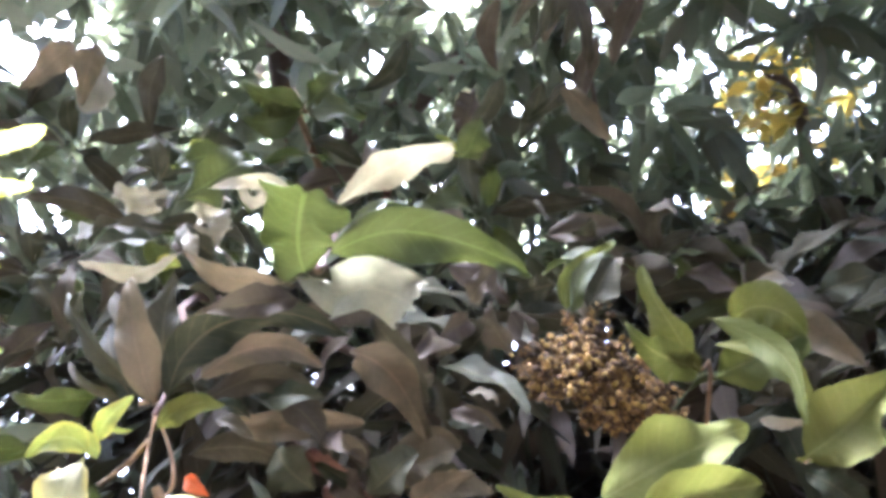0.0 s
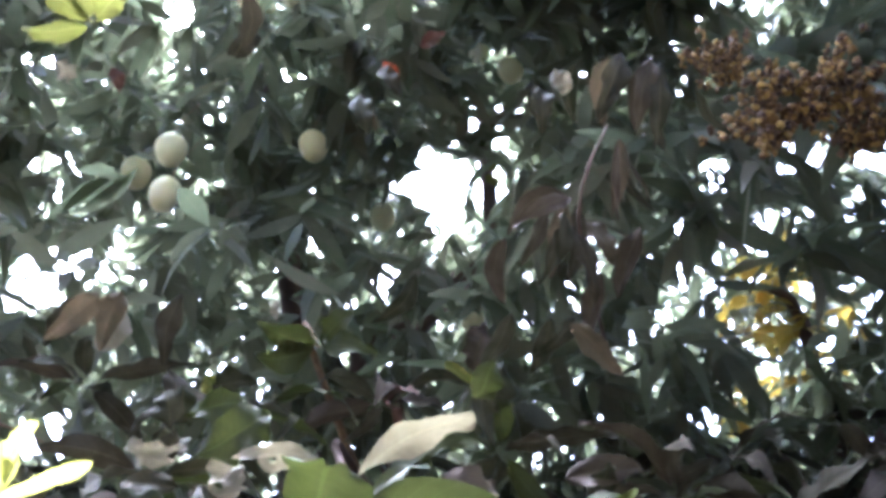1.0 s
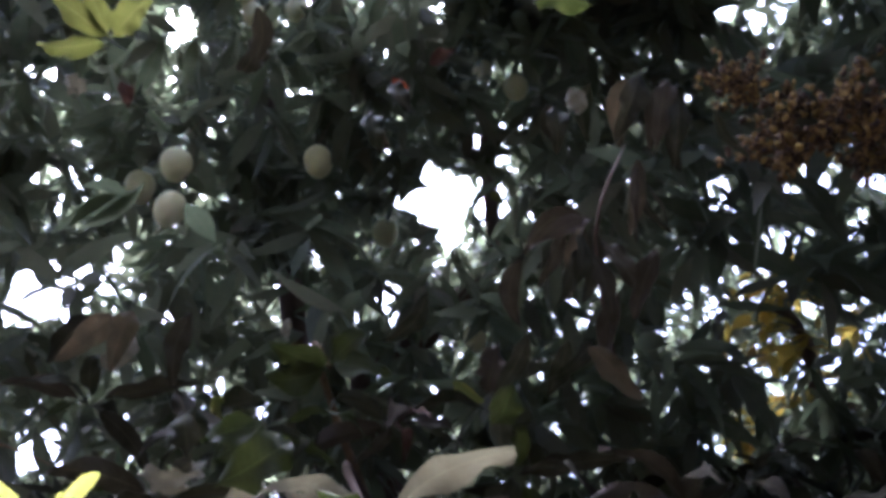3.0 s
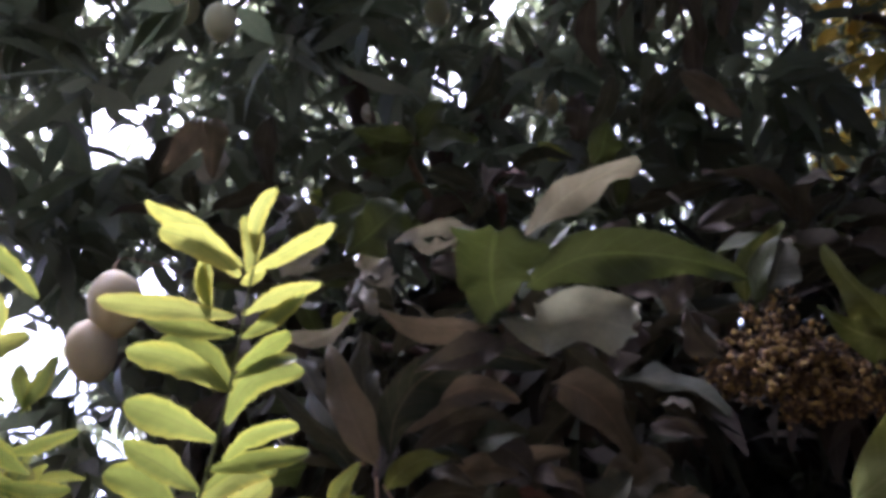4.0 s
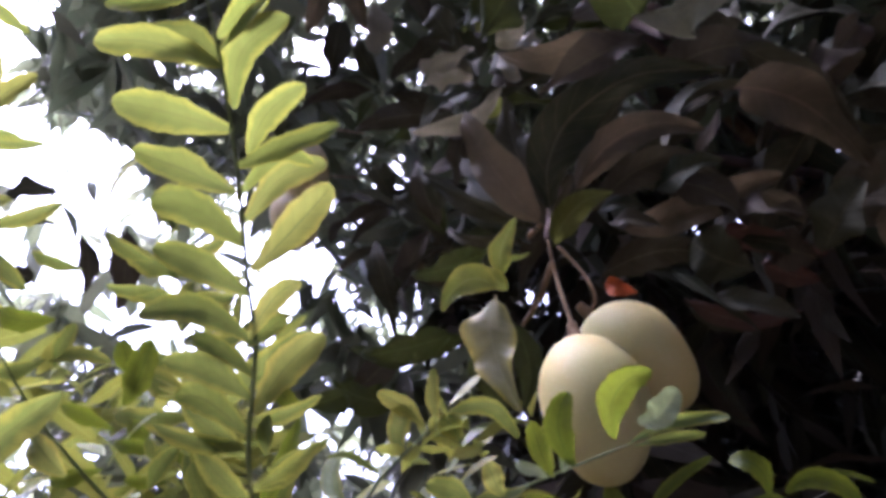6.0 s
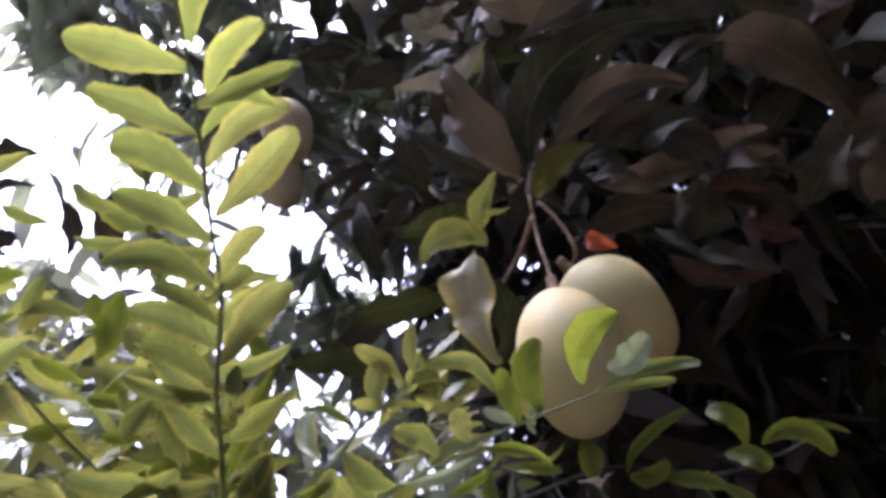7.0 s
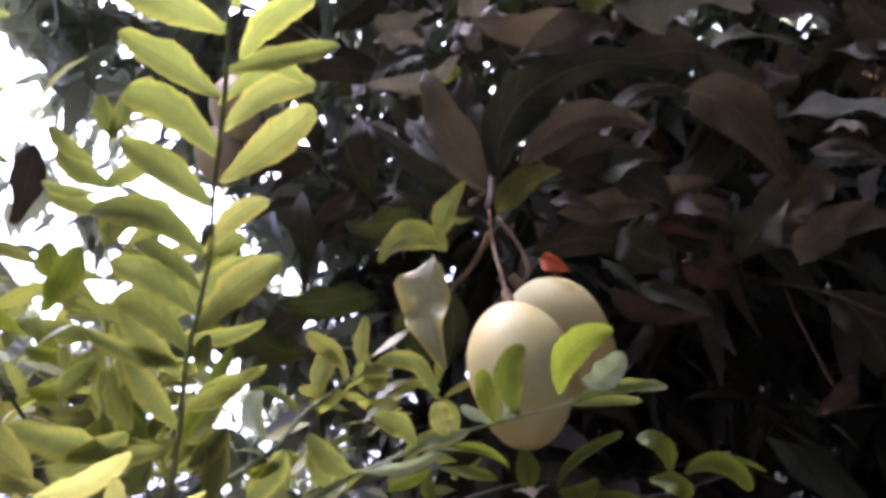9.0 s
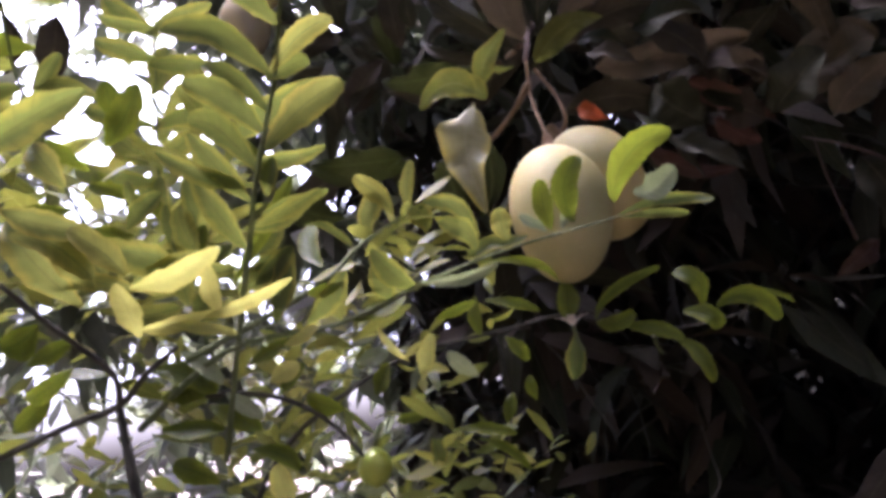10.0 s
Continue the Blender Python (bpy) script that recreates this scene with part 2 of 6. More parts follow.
def thing(name, at, label, category, group=""):
    ob = new(name)
    ob.location = at
    ob.empty_display_size = 0.05
    return tagged(ob, label, category, group)


def tube(points, radii, sides=8, wobble=0.0, smooth=4):
    """A limb that runs smoothly through the points and tapers by the radii."""
    pts = [Vector(p) for p in points]
    fine, fr = [], []
    for i in range(len(pts) - 1):
        p0, p1, p2, p3 = pts[max(i - 1, 0)], pts[i], pts[i + 1], pts[min(i + 2, len(pts) - 1)]
        for k in range(smooth):
            t = k / smooth
            fine.append(0.5 * (2 * p1 + (p2 - p0) * t + (2 * p0 - 5 * p1 + 4 * p2 - p3) * t * t + (3 * p1 - p0 - 3 * p2 + p3) * t ** 3))
            fr.append(radii[i] + (radii[i + 1] - radii[i]) * t)
    fine.append(pts[-1])
    fr.append(radii[-1])
    bm = bmesh.new()
    rings = []
    side = Vector((0.31, 0.77, 0.55))
    for i, (p, r) in enumerate(zip(fine, fr)):
        d = (fine[min(i + 1, len(fine) - 1)] - fine[max(i - 1, 0)]).normalized()
        u = (side - d * side.dot(d)).normalized()
        v = d.cross(u)
        ring = []
        for k in range(sides):
            a = 6.2832 * k / sides
            q = r * (1 + wobble * noise.noise(p * 9 + Vector((math.cos(a), math.sin(a), 0)) * 2))
            ring.append(bm.verts.new(p + (u * math.cos(a) + v * math.sin(a)) * q))
        rings.append(ring)
    for a, b in zip(rings, rings[1:]):
        for k in range(sides):
            bm.faces.new((a[k], a[(k + 1) % sides], b[(k + 1) % sides], b[k]))
    bm.faces.new(rings[0][::-1])
    bm.faces.new(rings[-1])
    return bm


def outline(s, lime, blunt=0):
    """Half the width of a blade at s of its length, from 0 to 1; blunt 1 is rounded, 2 broad and ragged at its end."""
    if lime:
        return 0.97 * min(1.0, s / 0.45) ** 0.82 * max(0.0, 1 - (max(0.0, s - 0.50) / 0.50) ** 2.2) ** 0.62
    if s < 0.09:
        return 0.05
    if blunt == 2:
        q = min(1.0, (s - 0.06) / 0.36)
        return (0.34 + 0.66 * q * q * (3 - 2 * q)) * max(0.0, 1 - (max(0.0, s - 0.72) / 0.29) ** 4) ** 0.5
    if blunt:
        return min(1.0, (s - 0.06) / 0.40) ** 0.8 * math.sqrt(max(0.0, 1 - (max(0.0, s - 0.45) / 0.55) ** 2.2))
    return min(1.0, (s - 0.05) / 0.27) ** 0.75 * min(1.0, (1 - s) / 0.50) ** 0.80


def blade(length, width, bend, seed, lime=False, rows=10, wave=0.10, fold=0.16, curl=0.0, blunt=0):
    """A leaf blade along +x, its face to +z, with a wavy or notched margin."""
    rnd = random.Random(seed)
    ph, fr, ph2, fr2 = rnd.uniform(0, 6.28), rnd.uniform(1.2, 2.6), rnd.uniform(0, 6.28), rnd.uniform(1.2, 2.6)
    twist = rnd.uniform(-0.5, 0.5)
    sway = rnd.uniform(-0.07, 0.07) * length
    half = 3 if lime else 4
    verts, uvs = [], []
    x = z0 = 0.0
    for i in range(rows + 1):
        s = i / rows
        if i:
            q = min(1.0, max(0.0, (s - 0.5) / 0.5))
            a = math.atan(4 * bend * (1 - 2 * (s - 0.5 / rows))) - curl * q * q * (3 - 2 * q)
            x += math.cos(a) * length / rows
            z0 += math.sin(a) * length / rows
        w = width / 2 * outline(0.03 + 0.955 * s, lime, blunt)
        if lime:
            w *= 1 + (0.05 if i % 2 else -0.03)
        for j in range(-half, half + 1):
            k = abs(j) / half
            rough = noise.noise(Vector((seed * 1.7, s * (4.5 if lime else 5.5), 3.0 if j > 0 else 0.0)))
            y = w * j / half * (1 + (0.16 if lime else 0.45 if blunt else 0.20) * rough)
            z = z0 + fold * abs(y)
            f, p = (fr, ph) if j > 0 else (fr2, ph2)
            z += wave * width * math.sin(f * 6.28 * s + p + 1.5 * math.sin(4 * s + p)) * k ** 1.6
            z += 0.16 * wave * width * math.sin(f * 15 * s + p * 3) * k ** 3
            z += twist * y * s
            z += (0.03 if lime else 0.09) * width * noise.noise(Vector((seed * 3.1, s * 3.5, j / half * 1.6)))
            verts.append((x, y + sway * math.sin(math.pi * s), z))
            uvs.append((s, (k if j > 0 else -k) / 2 + 0.5))
    n = 2 * half + 1
    faces = [(c, c + n, c + n + 1, c + 1) for i in range(rows) for j in range(n - 1) for c in (i * n + j,)]
    return verts, uvs, faces


def mesh_of(name, verts, faces, uvs, material):
    me = bpy.data.meshes.new(name)
    me.from_pydata(verts, [], faces)
    layer = me.uv_layers.new(name="UVMap")
    idx = np.empty(len(me.loops), dtype=np.int32)
    me.loops.foreach_get("vertex_index", idx)
    layer.data.foreach_set("uv", np.asarray(uvs, dtype=np.float32)[idx].ravel())
    me.materials.append(material)
    me.shade_smooth()
    return me


def leaf(tree, kind, base, tip, width, roll=0.0, bend=0.0, curl=None):
    """One leaf of a tree from its base to its tip; roll turns the blade round its own axis, 0 with its face up."""
    b, t = Vector(base), Vector(tip)
    if kind in "LJKPN":
        b, width = b + (b - t) * 0.14, width * 0.84
    x = (t - b).normalized()
    up = Vector((0, 0, 1)) - x * x.z
    up = up.normalized() if up.length > 1e-3 else Vector((0, 1, 0))
    z = Matrix.Rotation(radians(roll), 3, x) @ up
    y = z.cross(x)
    lime = kind in "LJKPN"
    n = len(tree.children)
    if curl is None:
        curl = random.Random(n).uniform(0.0, 0.35 if lime else 0.8)
    rnd = random.Random(n * 13 + 1)
    wave = {"W": 0.24, "O": 0.18, "S": 0.17, "G": 0.17, "Y": 0.16, "D": 0.17, "R": 0.15, "F": 0.12}.get(kind, 0.06)
    fold = rnd.uniform(0.15, 0.50) if lime else rnd.uniform(0.08, 0.25) if kind in "GWS" else rnd.uniform(0.12, 0.55)
    verts, uvs, faces = blade((t - b).length, width, bend, n * 7 + 3, lime, 12 if lime else 18, wave, fold, curl, int(kind == "W" or width > 0.5 * (t - b).length))
    me = mesh_of("leaf", verts, faces, uvs, M[kind])
    ob = new("leaf", me)
    m = Matrix((x, y, z)).transposed().to_4x4()
    m.translation = b
    ob.parent = tree
    ob.matrix_local = Matrix.Translation(-tree.location) @ m
    return ob


def arched_leaf(tree, kind, midrib, width, tilt=0.0, blunt=0):
    """A leaf whose midrib bends through the points; its face is turned to the mean camera place, then by tilt degrees.
    """
    pts = [Vector(p) for p in midrib]
    curve = []
    for i in range(len(pts) - 1):
        p0, p1, p2, p3 = pts[max(i - 1, 0)], pts[i], pts[i + 1], pts[min(i + 2, len(pts) - 1)]
        for k in range(6):
            t = k / 6
            curve.append(0.5 * (2 * p1 + (p2 - p0) * t + (2 * p0 - 5 * p1 + 4 * p2 - p3) * t * t + (3 * p1 - p0 - 3 * p2 + p3) * t ** 3))
    curve.append(pts[-1])
    n = len(tree.children)
    rows = len(curve) - 1
    length = sum((b - a).length for a, b in zip(curve, curve[1:]))
    lime = kind in "LJKPN"
    wave, fold = (0.40, 0.34) if kind == "C" else (0.26, 0.12) if kind == "W" else (0.06, 0.25) if lime else (0.20, 0.30) if kind == "S" else (0.09, 0.22) if kind == "Y" else (0.17, 0.30)
    verts, uvs, faces = blade(length, width * (0.9 if lime else 1.0), 0.0, n * 7 + 3, lime, rows, wave, fold, 0.0, blunt or int(kind == "W"))
    per = len(verts) // (rows + 1)
    bent = []
    for i in range(rows + 1):
        along = (curve[min(i + 1, rows)] - curve[max(i - 1, 0)]).normalized()
        face = Vector(EYE_MEAN) - curve[i]
        face = (face - along * face.dot(along)).normalized()
        face = Matrix.Rotation(radians(tilt), 3, along) @ face
        side = face.cross(along)
        for x, y, z in verts[i * per:(i + 1) * per]:
            p = curve[i] + side * y + face * z - pts[0]
            if blunt == 2:
                k = 2 * y / width
                p += along * length * (i / rows) ** 3 * (0.16 * (abs(k) - 0.45) + 0.16 * noise.noise(Vector((n * 2.3, 2.6 * k, 0))))
            bent.append(p)
    ob = new("leaf", mesh_of("leaf", bent, faces, uvs, M[kind]))
    ob.parent = tree
    ob.matrix_local = Matrix.Translation(pts[0] - tree.location)
    return ob


def foliage(name, tree, material, starts, axes, normals, lengths, widths, lime=False, rows=4):
    """Many small leaves in one mesh: arrays of where they start, their axes, faces and sizes."""
    n = len(starts)
    s = np.linspace(0, 1, rows + 1)
    half = np.array([0.5 * outline(0.03 + 0.955 * q, lime) for q in s])
    rng = np.random.default_rng(n)
    bend = rng.uniform(-0.02, 0.14, n)
    side = np.cross(normals, axes)
    v = np.empty((n, rows + 1, 3, 3))
    for j in range(3):
        y = (j - 1) * half[None, :, None] * widths[:, None, None]
        curl = (rng.uniform(-0.05, 0.30, n) * abs(j - 1))[:, None, None] * half[None, :, None] * widths[:, None, None]
        z = 4 * bend[:, None, None] * lengths[:, None, None] * (s * (1 - s))[None, :, None] + curl
        v[:, :, j] = starts[:, None] + axes[:, None] * s[None, :, None] * lengths[:, None, None] + side[:, None] * y + normals[:, None] * z
    one = np.array([(3 * i + j, 3 * i + j + 3, 3 * i + j + 4, 3 * i + j + 1) for i in range(rows) for j in range(2)])
    per = 3 * (rows + 1)
    faces = (one[None] + per * np.arange(n)[:, None, None]).reshape(-1, 4)
    uv1 = np.array([(q, j / 2) for q in s for j in range(3)], dtype=np.float32)
    me = bpy.data.meshes.new(name)
    me.vertices.add(n * per)
    me.vertices.foreach_set("co", v.reshape(-1).astype(np.float32))
    me.loops.add(faces.size)
    me.loops.foreach_set("vertex_index", faces.ravel().astype(np.int32))
    me.polygons.add(len(faces))
    me.polygons.foreach_set("loop_start", np.arange(0, faces.size, 4, dtype=np.int32))
    me.update(calc_edges=True)
    layer = me.uv_layers.new(name="UVMap")
    layer.data.foreach_set("uv", np.tile(uv1, (n, 1))[faces.ravel()].ravel())
    me.materials.append(material)
    me.shade_smooth()
    me.validate()
    ob = new(name, me)
    ob.parent = tree
    if tree is not None:
        ob.matrix_parent_inverse = Matrix.Translation(-tree.location)
    return tagged(ob, kind="stuff")


def unit(a):
    return a / np.maximum(np.linalg.norm(a, axis=-1, keepdims=True), 1e-9)


def sprays(rng, centres, per, length, width, droop, spread=0.02):
    """Leaves in whorls round twig ends: they spread to all sides and hang."""
    k = len(centres) * per
    c = np.repeat(centres, per, 0) + rng.normal(0, spread, (k, 3))
    a = unit(rng.normal(0, 1, (k, 3)) * [1, 1, 0.7] - [0, 0, droop])
    up = unit(np.array([0, 0, 1.0]) + rng.normal(0, 0.55, (k, 3)))
    nrm = unit(up - a * (up * a).sum(1, keepdims=True))
    ln = rng.uniform(length[0], length[1], k)
    wd = ln * rng.uniform(width[0], width[1], k)
    return c, a, nrm, ln, wd


# mean places of the camera, over the whole path and while it looks up
EYE_MEAN = np.array([0.0, 0.13, 1.55])
EYE_UPWARD = np.array([0.068, 0.055, 1.598])


# leaves cleared from camera to fruit and limbs: bearing, height, half width in degrees, distance
SIGHT_LINES = [(-27.8, 49.0, 1.7, 2.26), (-30.6, 46.7, 1.7, 2.41), (-26.9, 46.1, 1.7, 2.09), (-12.9, 50.8, 1.7, 2.47), (-5.5, 45.3, 1.7, 3.02), (-24.6, 60.7, 1.2, 3.23), (-23.1, 59.5, 1.2, 3.20), (-17.5, 60.4, 1.2, 3.17), (7.1, 56.1, 1.2, 3.40), (10.9, 54.7, 1.2, 2.79), (2.5, 37.2, 1.2, 2.86), (-14.3, 39.0, 2.0, 3.00), (-14.8, 41.8, 1.6, 3.00), (-13.9, 36.3, 1.8, 2.95), (-36.1, 28.1, 3.0, 1.07), (-37.5, 24.8, 3.0, 1.07), (-31.8, -9.6, 3.0, 0.58)]
SIGHT_LINES += [(-31.8, -10.8, 3.6, 0.50), (-31.8, -12.7, 4.5, 0.42), (-31.7, -14.8, 5.5, 0.36), (-17.9, -3.1, 1.2, 0.55), (-17.6, 5.2, 6.0, 0.63), (29.4, 33.3, 2.2, 3.34), (25.5, 33.8, 1.8, 3.27), (27.1, 31.6, 2.0, 3.33), (26.5, 28.2, 1.3, 3.37), (22.1, 26.4, 1.2, 3.34), (32.1, 31.1, 1.5, 3.43)]
SIGHT_LINES_HIGH = [(-28.6, 46.3, 1.2, 2.26), (-31.0, 44.1, 1.1, 2.42), (-28.1, 43.2, 1.2, 2.1), (-14.6, 48.4, 1.1, 2.46), (-7.1, 43.5, 1.0, 3.02), (-25.6, 58.7, 0.8, 3.21),
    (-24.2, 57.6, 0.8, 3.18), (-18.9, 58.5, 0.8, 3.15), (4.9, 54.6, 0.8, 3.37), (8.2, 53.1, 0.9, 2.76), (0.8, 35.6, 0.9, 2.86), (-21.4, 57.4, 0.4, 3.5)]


def bearing(p, centre):
    """Degrees east of the row's line and above the level, seen from a mean camera place."""
    d = p - centre
    return np.degrees(np.arctan2(d[:, 0], d[:, 1])), np.degrees(np.arctan2(d[:, 2], np.hypot(d[:, 0], d[:, 1])))


def clear_of(p, openings, centre=EYE_MEAN):
    """True for the points that leave the openings of the crown free."""
    az, el = bearing(p, centre)
    keep = np.ones(len(p), bool)
    for a, e, r in openings:
        dx, dy = (az - a) * np.cos(np.radians(el)), el - e
        th = np.arctan2(dy, dx)
        ragged = 1 + 0.28 * np.sin(3 * th + a) + 0.22 * np.sin(7 * th + e) + 0.15 * np.sin(13 * th + a * e)
        keep &= np.hypot(dx, dy) > r * ragged
    return keep


def open_leaves(leaves, openings, grow=1.0):
    c, a, nrm, ln, wd = leaves
    wide = [(x, y, r * grow) for x, y, r in openings]
    keep = np.ones(len(c), bool)
    small = [o for o in wide if o[2] < 1.75]
    large = [o for o in wide if o[2] >= 1.75]
    stray = np.random.default_rng(len(c)).random(len(c)) < 0.14
    spray = np.random.default_rng(len(c) + 1).random(len(c)) < 0.03
    for q in (0.15, 0.4, 0.65, 0.9):
        p = c + a * (ln * q)[:, None]
        keep &= (clear_of(p, large) | spray) & (clear_of(p, small) | stray) & (clear_of(p, CLEAR, EYE_UPWARD) | spray)
    for x, y, r, far in SIGHT_LINES:
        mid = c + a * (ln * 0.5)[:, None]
        near = np.linalg.norm(mid - EYE_MEAN, axis=1) < far
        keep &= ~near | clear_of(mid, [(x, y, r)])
    for x, y, r, far in SIGHT_LINES_HIGH:
        near = np.linalg.norm(c - EYE_UPWARD, axis=1) < far
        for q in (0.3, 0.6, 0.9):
            keep &= ~near | clear_of(c + a * (ln * q)[:, None], [(x, y, r)], EYE_UPWARD)
    return [x[keep] for x in leaves]


# ---- ground ----
bm = bmesh.new()
bmesh.ops.create_grid(bm, x_segments=60, y_segments=60, size=3000)
for v in bm.verts:
    v.co.z = 0.0 if v.co.length < 200 else -0.5 + 0.4 * noise.noise(v.co * 0.01)
tagged(part("ground", bm, SOIL, None), "bare brown garden soil under the trees", "ground", kind="structure")

# ---- added plain walls that block low light from outside ----
bm = bmesh.new()
bmesh.ops.create_cube(bm, size=1, matrix=Matrix.Translation((0, -3.9, 1.9)) @ Matrix.Diagonal((14, 0.22, 4.0, 1)))
bmesh.ops.bevel(bm, geom=bm.edges[:], offset=0.015, segments=2, affect="EDGES")
tagged(part("shade_wall_south", bm, PLASTER, None), "added dark wall, unseen, that keeps low light out", "wall", kind="structure")

bm = bmesh.new()
bmesh.ops.create_cube(bm, size=1, matrix=Matrix.Translation((3.4, 4.9, 1.45)) @ Matrix.Diagonal((10, 0.22, 3.1, 1)))
bmesh.ops.bevel(bm, geom=bm.edges[:], offset=0.015, segments=2, affect="EDGES")
tagged(part("shade_wall_north", bm, PLASTER, None), "added dark wall behind the mango tree that blocks the low sky", "wall", kind="structure")

# ---- the mango tree ----
mango_tree = thing("mango_tree", (0.35, 3.4, 0.0), "large leafy mango tree with dusty drooping leaves and hanging fruit", "tree")


def limb(name, points, radii, material, tree, sides=8, wobble=0.15):
    ob = part(name, tube(points, radii, sides, wobble), material, tree)
    ob.matrix_parent_inverse = Matrix.Translation(-tree.location)
    return ob


limb("trunk", [(0.35, 3.4, -0.1), (0.33, 3.38, 0.6), (0.25, 3.3, 1.2), (0.15, 3.25, 1.7)], [0.19, 0.16, 0.14, 0.12], BARK, mango_tree, 14)
limb("branch", [(0.15, 3.25, 1.65), (-0.581, 2.755, 3.268), (-0.581, 2.487, 3.406), (-0.604, 2.321, 3.726), (-0.644, 2.172, 4.175), (-0.757, 1.931, 4.865)], [0.09, 0.06, 0.05, 0.045, 0.035, 0.02], BARK, mango_tree, 10)
limb("branch", [(0.15, 3.25, 1.6), (-0.331, 2.593, 3.148), (-0.101, 2.433, 3.316), (0.082, 2.407, 3.488), (0.212, 2.460, 3.722), (0.231, 2.355, 4.269), (0.280, 2.176, 4.895)], [0.09, 0.055, 0.05, 0.045, 0.035, 0.03, 0.02], BARK, mango_tree, 10)
limb("branch", [(0.2, 3.28, 1.4), (0.543, 2.370, 2.653), (0.376, 1.522, 2.531), (0.267, 0.988, 2.441), (0.326, 0.886, 2.549)], [0.02, 0.008, 0.005, 0.003, 0.002], BARK, mango_tree, 8)
limb("branch", [(0.15, 3.0, 2.0), (-0.165, 1.510, 2.288), (-0.089, 0.981, 2.009), (-0.052, 0.719, 1.865), (-0.043, 0.650, 1.824)], [0.014, 0.008, 0.006, 0.005, 0.004], BARK, mango_tree, 8)
limb("twig", [(-0.175, 0.682, 1.724), (-0.175, 0.694, 1.740), (-0.191, 0.781, 1.804), (-0.216, 1.054, 1.964), (0.15, 2.4, 2.1)], [0.0026, 0.0024, 0.003, 0.006, 0.015], BARK, mango_tree, 8)
limb("twig", [(-0.172, 0.669, 1.702), (-0.189, 0.673, 1.685), (-0.213, 0.683, 1.674)], [0.0026, 0.0022, 0.0016], TWIG, mango_tree, 8)
limb("twig", [(-0.176, 0.682, 1.737), (-0.204, 0.702, 1.741), (-0.235, 0.725, 1.760)], [0.0022, 0.0018, 0.0014], TWIG, mango_tree, 8)
limb("twig", [(0.372, 0.845, 1.688), (0.458, 1.057, 1.672), (0.4, 2.2, 1.3)], [0.0012, 0.003, 0.02], TWIG, mango_tree, 8)
limb("twig", [(0.302, 0.870, 1.789), (0.349, 1.060, 1.770), (0.4, 2.0, 1.3)], [0.0012, 0.003, 0.015], TWIG, mango_tree, 8)
limb("twig", [(-0.178, 1.144, 2.350), (-0.225, 1.465, 2.448), (0.1, 2.9, 1.6)], [0.004, 0.008, 0.03], TWIG, mango_tree, 8)
limb("twig", [(-0.001, 0.872, 1.663), (0.001, 0.887, 1.640), (0.006, 0.902, 1.612), (0.012, 0.916, 1.580)], [0.0006, 0.0009, 0.0011, 0.0014], BARK, mango_tree, 6)
# unseen boughs added to carry the foliage that blocks light
limb("bough", [(0.25, 3.3, 1.2), (1.3, 2.9, 2.3), (2.4, 1.6, 2.9), (2.3, -0.3, 3.2), (1.2, -1.7, 3.1), (-0.3, -2.2, 2.8)], [0.11, 0.10, 0.08, 0.06, 0.045, 0.02], BARK, mango_tree, 12)
limb("bough", [(2.4, 1.6, 2.85), (2.2, 0.9, 3.7), (1.4, 0.3, 4.3), (0.5, -0.3, 4.5), (-0.4, -0.7, 4.4)], [0.07, 0.06, 0.05, 0.035, 0.015], BARK, mango_tree, 12)
limb("twig", [(-0.010, 0.833, 1.657), (0.015, 0.855, 1.650), (0.040, 0.876, 1.638), (0.064, 0.897, 1.622), (0.137, 0.961, 1.581), (0.259, 1.067, 1.512)], [0.0006, 0.0009, 0.0012, 0.0014, 0.002, 0.004], BARK, mango_tree, 6)
limb("twig", [(0.169, 2.015, 3.465), (0.188, 1.866, 3.477), (0.203, 1.789, 3.558), (0.225, 1.726, 3.625)], [0.004, 0.003, 0.0025, 0.0015], BARK, mango_tree, 6)

# gaps in the crown fitted to the camera's view: bearing, height, half width in degrees
GAPS_HIGH_WEST = [(-39.1, 58.4, 1.5), (-35.0, 58.5, 1.7), (-31.6, 56.9, 1.6), (-33.7, 57.6, 1.3), (-9.5, 62.1, 1.5), (-5.7, 62.7, 1.3), (-1.0, 62.9, 1.1), (-4.4, 58.7, 1.2), (-6.3, 57.6, 0.7),
    (-37.5, 45.2, 0.8), (-36.4, 37.1, 1.3), (-33.3, 38.6, 1.2), (-34.3, 36.8, 0.9), (-30.5, 38.4, 0.7), (-32.8, 29.3, 1.0), (-31.7, 27.7, 0.8), (-19.0, 42.8, 0.5), (-5.3, 40.6, 0.7),
    (-1.7, 34.3, 0.5)]
GAPS_MID_WEST = [(-13.7, 31.9, 0.5), (-6.7, 31.6, 0.8), (-39.2, 44.7, 0.9), (-41.0, 36.8, 0.8), (-33.6, 38.4, 1.5), (-32.1, 37.5, 0.9), (-36.7, 38.6, 0.7), (-39.8, 35.5, 0.8), (-37.4, 34.3, 0.8),
    (-43.0, 34.3, 0.7), (-6.9, 40.1, 0.8), (-5.3, 38.3, 0.7), (-15.9, 32.9, 0.5), (-6.1, 31.1, 0.5), (-34.1, 16.7, 1.0), (-5.5, 39.1, 0.9), (-26.2, 35.0, 0.7), (-28.9, 37.6, 0.9),
    (-32.6, 36.8, 1.1), (-32.0, 28.2, 0.8), (-32.9, 29.9, 0.8), (-19.3, 37.5, 0.5)]
